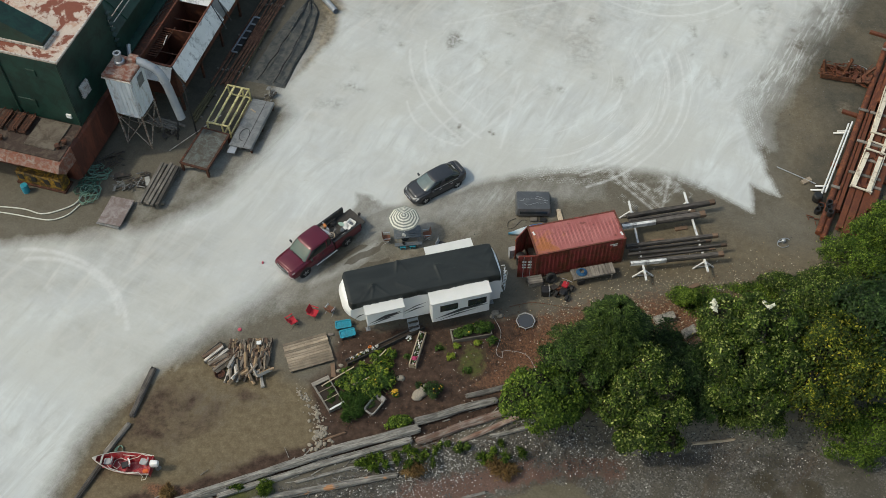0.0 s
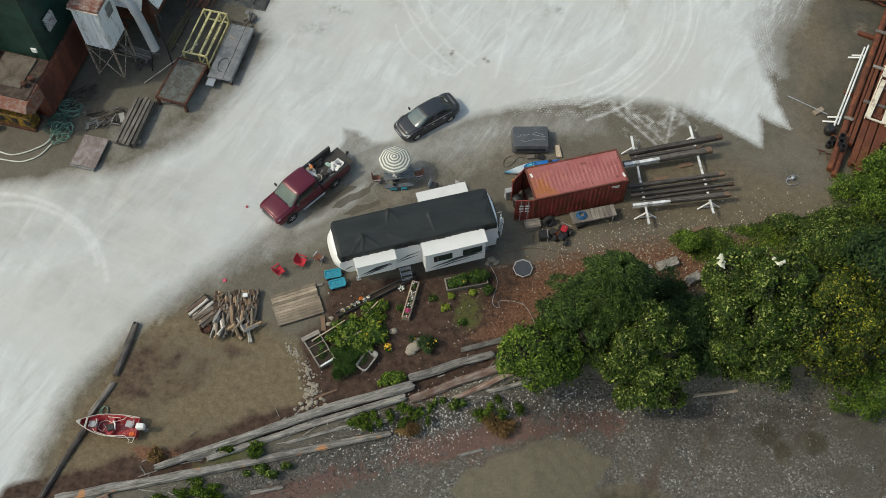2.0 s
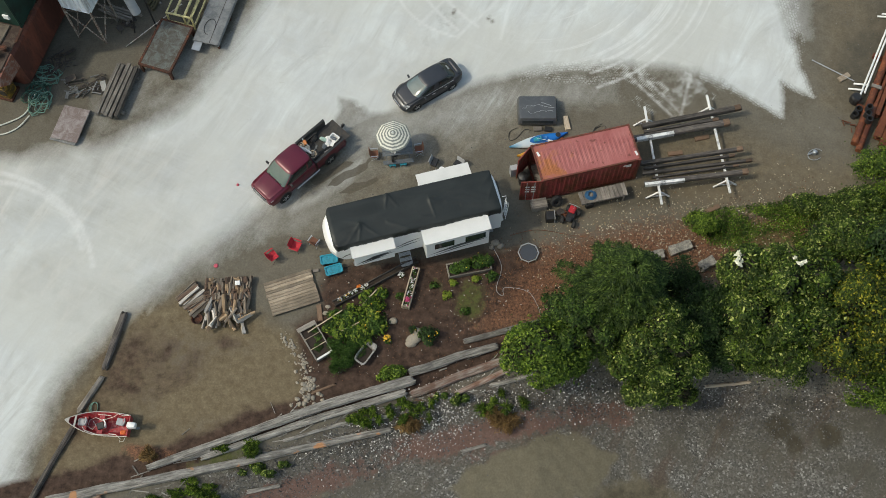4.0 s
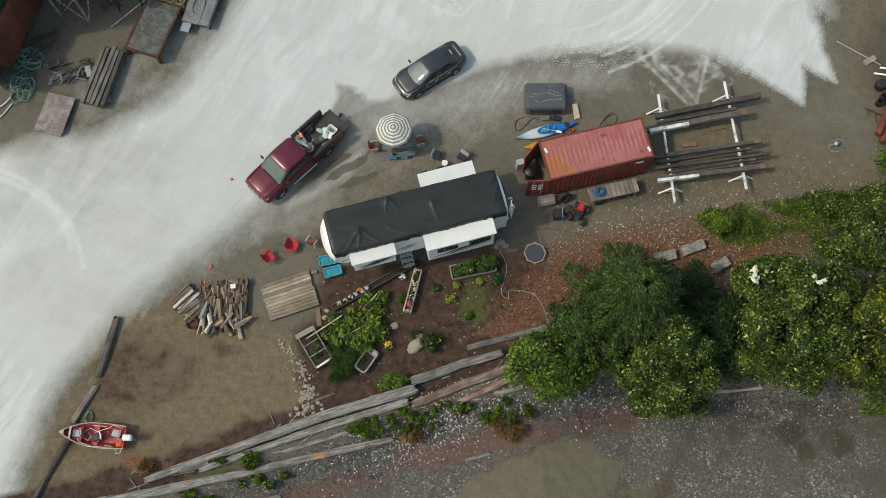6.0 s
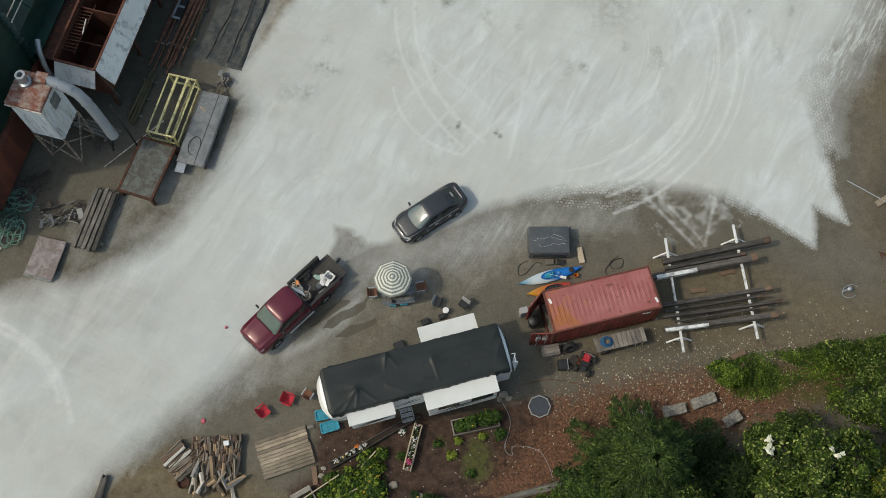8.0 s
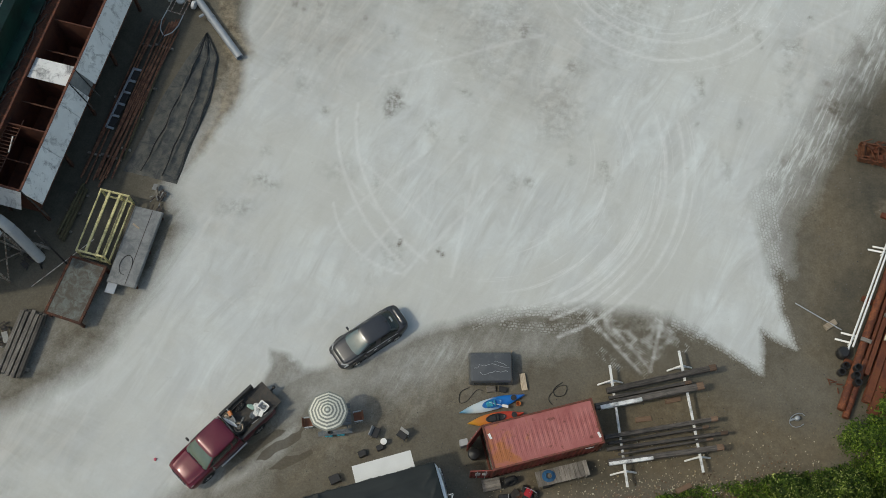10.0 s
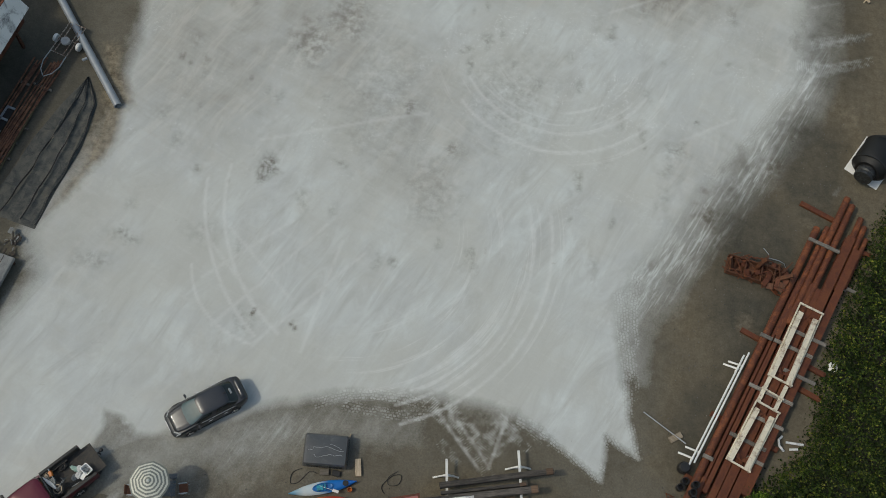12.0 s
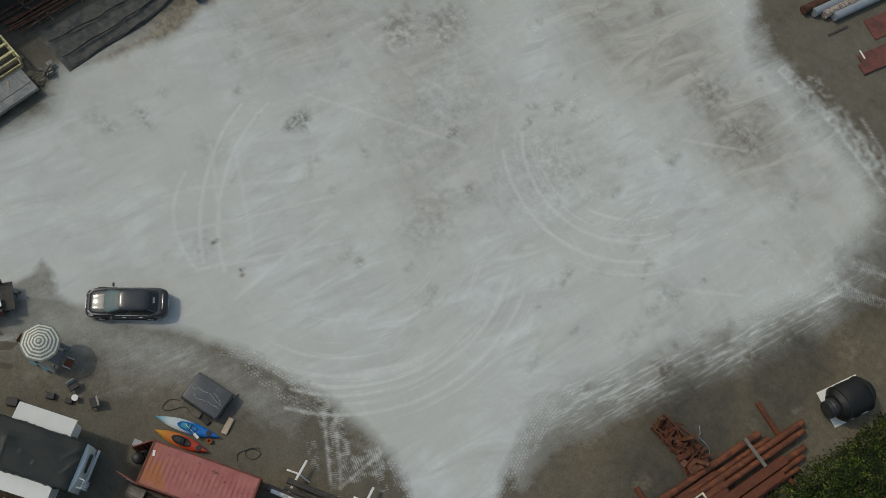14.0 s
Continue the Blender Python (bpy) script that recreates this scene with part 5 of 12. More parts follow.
def fir_cloud(h, spread, branches, seed):
    """Needle twigs along drooping branches that whorl round a straight stem."""
    r = np.random.RandomState(seed)
    per = 46
    f = (np.arange(branches) + 0.5) / branches
    z0 = h * (0.12 + 0.86 * f)
    az = np.arange(branches) * 2.39996 + r.normal(0, 0.25, branches)
    reach = spread * (1 - f) ** 0.72 * (0.72 + 0.5 * r.rand(branches)) + 0.25
    u = 0.12 + 0.88 * np.sqrt(r.rand(branches, per))
    rise = 0.30 * reach[:, None] * np.sin(u * 2.4) - 0.32 * reach[:, None] * u * u
    out = np.stack([np.cos(az), np.sin(az)], 1)
    side = np.stack([-out[:, 1], out[:, 0]], 1)
    wide = (0.34 * reach[:, None] * (1.04 - u) + 0.10) * r.uniform(-1, 1, (branches, per))
    twig = np.zeros((branches, per, 3))
    twig[..., :2] = out[:, None, :] * (reach[:, None] * u)[..., None] + side[:, None, :] * wide[..., None]
    twig[..., 2] = z0[:, None] + rise + r.normal(0, 0.05, (branches, per)) - 0.25 * np.abs(wide)
    dirn = np.concatenate([out[:, None, :] * 0.75 + side[:, None, :] * (np.sign(wide) * 0.62)[..., None], np.full((branches, per, 1), -0.12)], 2)
    twig, dirn = twig.reshape(-1, 3), dirn.reshape(-1, 3)
    n_ = len(twig)
    leaves = 8
    t = np.arange(leaves) / leaves
    long_ = 0.30 + 0.24 * r.rand(n_)
    c = (twig[:, None, :] + dirn[:, None, :] * (long_[:, None] * t)[..., None]).reshape(-1, 3)
    across = np.cross(dirn, np.array([0, 0, 1.0]))
    across /= np.linalg.norm(across, axis=1)[:, None] + 1e-9
    sgn = np.where(np.arange(leaves) % 2 == 0, 1.0, -1.0)
    a = (dirn[:, None, :] * 0.75 + across[:, None, :] * sgn[:, None] * 0.8).reshape(-1, 3)
    b = np.cross(np.array([0, 0, 1.0]) + r.normal(0, 0.4, c.shape), a)
    b /= np.linalg.norm(b, axis=1)[:, None]
    s = 0.17 * (0.7 + 0.6 * r.rand(len(c)))[:, None]
    v = np.stack([c, c + a * s * 0.5 + b * s * 0.2, c + a * s, c + a * s * 0.5 - b * s * 0.2], 1).reshape(-1, 3)
    q = np.arange(len(c) * 4).reshape(-1, 4)
    return v, q


def fast_mesh(name, v, f, material, parent=None):
    me = bpy.data.meshes.new(name)
    me.vertices.add(len(v))
    me.vertices.foreach_set("co", np.asarray(v, np.float32).ravel())
    k = f.shape[1]
    me.loops.add(f.size)
    me.loops.foreach_set("vertex_index", f.ravel().astype(np.int32))
    me.polygons.add(len(f))
    me.polygons.foreach_set("loop_start", np.arange(0, f.size, k, dtype=np.int32))
    me.update(calc_edges=True)
    me.materials.append(material)
    ob = new(name, me)
    if parent:
        ob.parent = parent
    return ob


def tree(x, y, h, lobes, count, size, seed, leaf, label, needles=0.0, blossoms=()):
    """A tree: tapered trunk, limbs to each lobe of the crown, leaves; needles gives the reach of a conifer's lowest branches."""
    z = gz(x, y)
    t = thing("tree", label, "tree", x, y, z)
    r = random.Random(seed)
    bm = BM()
    tube(bm, [(0, 0, -0.1), (0.08, 0.05, h * 0.25), (-0.05, 0.1, h * 0.55), (0.05, 0, h * 0.88)], [0.22, 0.17, 0.11, 0.03], 9)
    for lx, ly, lz, rx, ry, rz in lobes:
        b = max(0.4, lz * 0.45)
        mid = (lx * 0.45 + r.uniform(-0.2, 0.2), ly * 0.45, (b + lz) * 0.5)
        tube(bm, [(0, 0.05, b), mid, (lx, ly, lz), (lx * 1.25, ly * 1.25, lz + rz * 0.6)], [0.09, 0.06, 0.035, 0.01], 6)
        for _ in range(5):
            a = r.uniform(0, 6.28)
            tube(bm, [(lx, ly, lz), (lx + rx * 0.45 * math.cos(a), ly + ry * 0.45 * math.sin(a), lz + r.uniform(-0.1, 0.4) * rz), (lx + rx * 0.85 * math.cos(a), ly + ry * 0.85 * math.sin(a), lz + r.uniform(-0.2, 0.5) * rz)], [0.03, 0.02, 0.006], 5)
    part("trunk", bm, M_BARK, t, smooth=True)
    count, size = int(count * 1.05), size * 1.4
    v, f = fir_cloud(h, needles, 130, seed) if needles else leaf_cloud(lobes, count, size, seed)
    fast_mesh("crown", v, f, leaf, t)
    # added inner leaves, coloured near-black so the crown gaps look shaded
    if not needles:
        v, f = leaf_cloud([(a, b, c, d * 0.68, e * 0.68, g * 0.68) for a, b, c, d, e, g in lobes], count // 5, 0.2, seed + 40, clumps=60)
        tagged(fast_mesh("crown_shade_fill", v, f, M_CROWNSHADE, t), kind="stuff")
    if blossoms:
        v, f = leaf_cloud(blossoms, 40 * len(blossoms), 0.16, seed + 9)
        fast_mesh("blossom", v, f, M_BLOSSOM, t)
    return t


tree(7.3, -20.3, 8.2, [(0.6, 0.4, 6.0, 0.3, 0.3, 0.4), (-0.5, 0.5, 5.0, 0.4, 0.4, 0.4), (0.4, -0.7, 4.2, 0.5, 0.5, 0.4), (-0.8, -0.5, 3.2, 0.6, 0.6, 0.4)], 0, 0.1, 11, M_FIR, "dark green fir with drooping branches at the edge of the bank", needles=3.3)
tree(5.0, -21.6, 5.6, [(0.0, 0.0, 4.2, 1.2, 1.1, 1.1), (-1.0, 0.5, 3.4, 1.2, 1.1, 1.2), (1.0, -0.8, 3.4, 1.2, 1.1, 1.2), (-0.6, -1.0, 2.6, 1.2, 1.1, 1.2), (0.6, 1.3, 3.0, 1.1, 1.0, 1.1), (-1.6, -0.4, 2.2, 1.0, 1.0, 1.2)], 17000, 0.10, 21, M_LEAF_DEEP, "deep green leafy tree beside the fir")
tree(2.8, -23.1, 4.6, [(0, 0.1, 3.0, 1.7, 1.5, 1.5), (-0.9, -0.3, 2.2, 1.2, 1.2, 1.3), (0.7, -0.9, 2.2, 1.5, 1.2, 1.6), (0.4, 0.9, 2.1, 1.4, 1.1, 1.4), (1.9, 0.5, 1.9, 1.3, 1.3, 1.5), (1.7, -0.6, 1.6, 1.2, 1.0, 1.4)], 24000, 0.105, 12, M_LEAF_LIGHT, "low bright green bushy tree beside the drift logs")
tree(9.4, -23.0, 7.2, [(-0.2, 0.8, 5.6, 1.2, 1.1, 1.3), (-0.9, 0.0, 4.4, 1.3, 1.2, 1.5), (0.8, 0.1, 4.2, 1.3, 1.2, 1.5), (-1.6, -0.6, 3.0, 1.2, 1.1, 1.5), (0.3, -1.2, 3.0, 1.5, 1.1, 1.6), (1.6, -0.6, 2.8, 1.1, 1.1, 1.5), (-0.4, -1.9, 1.6, 1.5, 0.9, 1.3), (1.2, -1.9, 1.4, 1.1, 0.8, 1.2), (-2.4, 0.4, 2.2, 1.0, 1.1, 1.4)], 34000, 0.105, 13, M_LEAF_MID, "green leafy tree on the bank above the beach")
tree(15.4, -20.6, 8.2, [(-1.9, 0.9, 6.0, 1.3, 1.3, 1.5), (-0.3, 0.5, 6.4, 1.6, 1.6, 1.6), (1.5, 0.6, 5.6, 1.6, 1.6, 1.8), (-1.6, -0.9, 4.6, 1.4, 1.3, 1.9), (0.2, -1.4, 4.4, 1.6, 1.4, 2.0), (1.9, -1.2, 4.2, 1.5, 1.4, 1.9), (-1.1, -2.2, 2.8, 1.4, 1.1, 1.8), (0.8, -2.7, 2.4, 1.6, 1.0, 1.7), (2.6, 0.2, 3.6, 1.4, 1.5, 1.9), (-1.9, 1.9, 3.2, 1.1, 1.1, 1.5)], 58000, 0.11, 14, M_LEAF_MID, "large green leafy tree with cream blossom near its top", blossoms=[(-2.7, 0.9, 7.2, 0.24, 0.24, 0.2), (-2.6, 1.35, 7.0, 0.18, 0.2, 0.14), (0.3, 0.6, 7.95, 0.24, 0.18, 0.16), (0.0, 0.9, 7.85, 0.14, 0.14, 0.12)])
tree(19.4, -20.9, 7.2, [(0, 0.2, 5.2, 1.9, 1.8, 1.8), (1.2, -1.0, 4.0, 1.8, 1.7, 1.9), (-0.8, -1.5, 3.6, 1.6, 1.6, 1.9), (1.8, 1.2, 4.0, 1.8, 1.6, 1.8), (-1.7, 0.6, 3.6, 1.3, 1.6, 1.8), (0.0, -2.6, 2.2, 2.0, 1.1, 1.6), (2.8, -1.0, 3.2, 1.6, 1.6, 1.9)], 46000, 0.11, 15, M_LEAF_YELLOW, "yellowing green leafy tree above the beach")
tree(20.2, -17.0, 5.4, [(0, 0, 3.9, 1.7, 1.5, 1.5), (-1.5, 0.3, 3.0, 1.2, 1.2, 1.4), (1.8, 0.5, 3.4, 1.8, 1.5, 1.5)], 22000, 0.105, 16, M_LEAF_MID, "mid-green leafy tree behind the bank")
tree(22.6, -18.6, 7.0, [(0, 0, 5.0, 2.3, 2.2, 1.9), (1.8, 1.4, 4.2, 2.2, 2.0, 1.9), (0.6, -1.8, 3.8, 2.2, 1.9, 2.0)], 26000, 0.13, 17, M_LEAF_DARK, "dense dark green leafy tree")

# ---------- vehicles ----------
# windscreens: base colour lightened to hold reflected sky and the lit dashboard
M_SCREEN = glassy("windscreen_sky_glass", (0.075, 0.105, 0.11))
M_SCREENTRUCK = glassy("greenish_windscreen_sky_glass", (0.06, 0.085, 0.072))
M_MAROON = paint("maroon_metallic", (0.105, 0.004, 0.018), 0.3, 0.15, scale=1.5, dirt=0.2, rel=0.0, coat=0.45)
M_GREYCAR = paint("dark_grey_metallic", (0.048, 0.051, 0.058), 0.34, 0.5, scale=1.5, dirt=0.15, rel=0.0, coat=0.4)
M_GLASS = glassy("car_glass", (0.012, 0.016, 0.016))
M_CHROME = paint("chrome", (0.72, 0.72, 0.72), 0.28, 0.8, dirt=0.1, rel=0)
M_LAMP = paint("lamp_lens", (0.34, 0.36, 0.37), 0.12, scale=6, dirt=0.2, rel=0.0)
M_TAIL = paint("red_lens", (0.12, 0.006, 0.008), 0.2, dirt=0.1, rel=0)
M_BEDLINER = paint("black_bed_liner", (0.040, 0.038, 0.035), 0.75, wear=(0.09, 0.075, 0.06), amount=0.3, scale=2.0, rel=0.2)


def body_ring(x, hw, zb, zt, crown=0.03):
    return [(x, -hw * 0.86, zb), (x, -hw, zb + 0.12), (x, -hw * 1.01, (zb + zt) / 2), (x, -hw * 0.97, zt - 0.12), (x, -hw * 0.88, zt - 0.03), (x, -hw * 0.5, zt + crown * 0.6), (x, 0, zt + crown),
            (x, hw * 0.5, zt + crown * 0.6), (x, hw * 0.88, zt - 0.03), (x, hw * 0.97, zt - 0.12), (x, hw * 1.01, (zb + zt) / 2), (x, hw, zb + 0.12), (x, hw * 0.86, zb)]


def wheels(v, spots, r, w, hub):
    for x, y in spots:
        s = 1 if y > 0 else -1
        bm = BM()
        lathe(bm, [(r * 0.62, -w / 2), (r * 0.93, -w / 2), (r, -w * 0.36), (r, w * 0.36), (r * 0.93, w / 2), (r * 0.62, w / 2)], 24, (x, y, r), rot(90))
        wh = part("wheel", bm, M_RUBBER, v, smooth=True)
        bm = BM()
        lathe(bm, [(0.02, -w * 0.2), (r * 0.6, -w * 0.3), (r * 0.66, -w * 0.5), (r * 0.66, w * 0.5), (r * 0.6, w * 0.3), (0.02, w * 0.2)], 20, (x, y, r), rot(90))
        for k in range(5):
            a = k * 1.2566
            beam(bm, (x, y + s * w * 0.42, r), (x + r * 0.6 * math.cos(a), y + s * w * 0.47, r + r * 0.6 * math.sin(a)), 0.07, 0.05)
        part("rim", bm, hub, wh)
        bm = BM()
        lathe(bm, [(r * 1.02, -0.02), (r * 1.17, -0.02), (r * 1.17, 0.02), (r * 1.02, 0.02)], 24, (x, s * (abs(y) + w * 0.33), r + 0.02), rot(90))
        part("wheel_arch", bm, M_BLACK, v)


def oval(a0, a1, b, e, n_=48):
    """A rounded-square outline between x = a0 and x = a1, b to each side; sharper corners for a larger e."""
    out = []
    for k in range(n_):
        t = 2 * math.pi * k / n_
        c, s = math.cos(t), math.sin(t)
        out.append(((a0 + a1) / 2 + (a1 - a0) / 2 * math.copysign(abs(c) ** (2 / e), c), b * math.copysign(abs(s) ** (2 / e), s)))
    return out


def greenhouse(v, belt, roof, zb, zt, crown, paint_, panes, e=5.0):
    """The cabin above the belt line: a painted shell with roof, and panes set 6 mm proud of it. belt, roof: (rear x, front x, half width)."""
    n_ = 96
    lo, hi = oval(*belt, e, n_), oval(*roof, e, n_)

    def at(k, f, out=0.0):
        a, b = lo[k % n_], hi[k % n_]
        swell = 0.05 * math.sin(math.pi * f)
        x, y = a[0] + (b[0] - a[0]) * f, a[1] + (b[1] - a[1]) * f
        cx = (belt[0] + belt[1]) / 2
        m = math.hypot(x - cx, y) or 1
        return (x + (x - cx) / m * (swell + out), y + y / m * (swell + out), zb + (zt - zb) * f + out * 0.6)
    bm = BM()
    rings = [[at(k, f) for k in range(n_)] for f in (0, 0.25, 0.5, 0.75, 0.93, 1.0)]
    cx = (roof[0] + roof[1]) / 2
    for g, dz in ((0.93, 0.35), (0.7, 0.75), (0.35, 0.96), (0.04, 1.0)):
        rings.append([(cx + (x - cx) * g, y * g, zt + crown * dz) for x, y in hi])
    loft(bm, rings)
    part("cabin", bm, paint_, v, "painted roof and pillars", smooth=True)
    for name, label, mat, k0, k1, f0, f1 in panes:
        bm = BM()
        ks = range(int(round(k0 / 360 * n_)), int(round(k1 / 360 * n_)) + 1)
        fs = [f0 + (f1 - f0) * i / 5 for i in range(6)]
        loft(bm, [[at(k, f, 0.007) for k in ks] for f in fs], close=False)
        part(name, bm, mat, v, label, smooth=True)


def mirror(v, x, y, z, mat):
    s = 1 if y > 0 else -1
    bm = BM()
    box(bm, (x, y + s * 0.12, z + 0.06), (0.12, 0.2, 0.16))
    beam(bm, (x + 0.02, y - s * 0.02, z), (x, y + s * 0.08, z + 0.03), 0.05, 0.05)
    part("wing_mirror", bm, mat, v, bevel=0.02)


def make_car():
    v = thing("sedan", "dark grey metallic four-door sedan parked on the pale dust", "car", -3.8, -5.45, 0, 215.3)
    v.matrix_basis = v.matrix_basis @ Matrix.Scale(0.95, 4)
    bm = BM()
    st = [(2.38, 0.52, 0.34, 0.52), (2.35, 0.66, 0.28, 0.60), (2.26, 0.77, 0.22, 0.67), (2.08, 0.85, 0.2, 0.73), (1.8, 0.90, 0.18, 0.80), (1.4, 0.92, 0.18, 0.88), (0.9, 0.92, 0.18, 0.93), (0.2, 0.92, 0.18, 0.95), (-0.8, 0.92, 0.18, 0.97), (-1.5, 0.91, 0.2, 1.0), (-1.85, 0.89, 0.22, 1.02), (-2.1, 0.83, 0.26, 1.02), (-2.27, 0.74, 0.3, 0.99), (-2.35, 0.64, 0.36, 0.93), (-2.38, 0.52, 0.42, 0.84)]
    loft(bm, [body_ring(*s) for s in st])
    part("body", bm, M_GREYCAR, v, smooth=True)
    greenhouse(v, (-1.98, 1.32, 0.83), (-1.28, 0.36, 0.62), 0.93, 1.40, 0.065, M_GREYCAR,
               (("windscreen", "windscreen whose pale blue-grey colour holds sky reflection", M_SCREEN, -41, 41, 0.03, 0.93), ("rear_window", "dark tinted rear window", M_GLASS, 143, 217, 0.12, 0.92),
                ("side_window", "dark tinted side window", M_GLASS, 52, 86, 0.12, 0.9), ("side_window", "dark tinted side window", M_GLASS, 91, 131, 0.12, 0.9),
                ("side_window", "dark tinted side window", M_GLASS, 274, 308, 0.12, 0.9), ("side_window", "dark tinted side window", M_GLASS, 229, 269, 0.12, 0.9)), e=4.5)
    # bonnet with two soft creases
    bm = BM()
    loft(bm, [[(x, w * u, z + 0.035 * (1 - u * u) + (0.022 if 0.5 < abs(u) < 0.75 else 0.0)) for u in (-1, -0.85, -0.7, -0.55, -0.3, 0, 0.3, 0.55, 0.7, 0.85, 1)] for x, w, z in ((2.16, 0.56, 0.70), (1.95, 0.66, 0.765), (1.6, 0.72, 0.845), (1.25, 0.74, 0.915), (1.12, 0.72, 0.93))], close=False)
    o = part("bonnet", bm, M_GREYCAR, v, smooth=True)
    o.modifiers.new("thick", "SOLIDIFY").thickness = 0.01
    bm = BM()
    loft(bm, [[(x, w * u, z + 0.02 * (1 - u * u)) for u in (-1, -0.6, 0, 0.6, 1)] for x, w, z in ((-1.99, 0.66, 1.045), (-2.15, 0.64, 1.04), (-2.28, 0.58, 1.01))], close=False)
    o = part("boot_lid", bm, M_GREYCAR, v, smooth=True)
    o.modifiers.new("thick", "SOLIDIFY").thickness = 0.01
    for s in (-1, 1):
        mirror(v, 0.80, s * 0.9, 0.95, M_GREYCAR)
        bm = BM()
        loft(bm, [[(2.31, s * 0.50, 0.62), (2.33, s * 0.50, 0.54), (2.2, s * 0.79, 0.56), (2.14, s * 0.80, 0.64)], [(2.18, s * 0.50, 0.715), (2.2, s * 0.56, 0.71), (1.92, s * 0.84, 0.735), (1.9, s * 0.80, 0.765)]])
        part("headlight", bm, M_LAMP, v, bevel=0.01)
        bm = BM()
        box(bm, (-2.22, s * 0.64, 0.84), (0.16, 0.24, 0.12), rot(0, 0, -s * 35))
        part("tail_light", bm, M_TAIL, v, bevel=0.03)
        for x in (0.35, -0.6):
            bm = BM()
            box(bm, (x - 0.25, s * 0.935, 0.82), (0.2, 0.03, 0.035))
            part("door_handle", bm, M_CHROME, v)
        bm = BM()
        beam(bm, (1.0, s * 0.935, 0.26), (-1.0, s * 0.935, 0.26), 0.03, 0.1)
        part("sill_trim", bm, M_BLACK, v)
        bm = BM()
        beam(bm, (0.62, s * 0.855, 0.945), (-1.5, s * 0.875, 0.975), 0.015, 0.02)
        part("belt_strip", bm, M_CHROME, v)
    bm = BM()
    box(bm, (2.37, 0, 0.42), (0.05, 1.0, 0.13))
    part("grille", bm, M_BLACK, v)
    bm = BM()
    box(bm, (2.37, 0, 0.56), (0.05, 0.7, 0.05))
    part("grille_bar", bm, M_CHROME, v)
    bm = BM()
    box(bm, (-2.4, 0, 0.75), (0.02, 0.45, 0.12))
    part("number_plate", bm, M_WHITE, v, "plain white plate")
    bm = BM()
    box(bm, (-1.25, 0, 1.452), (0.2, 0.07, 0.035))
    part("roof_aerial", bm, M_BLACK, v, bevel=0.01)
    bm = BM()
    box(bm, (-1.60, 0, 1.285), (0.12, 0.34, 0.03), rot(0, -33, 0))
    part("parcel_shelf_light", bm, M_LAMP, v)
    wheels(v, [(1.42, 0.85), (1.42, -0.85), (-1.36, 0.85), (-1.36, -0.85)], 0.335, 0.2, M_CHROME)


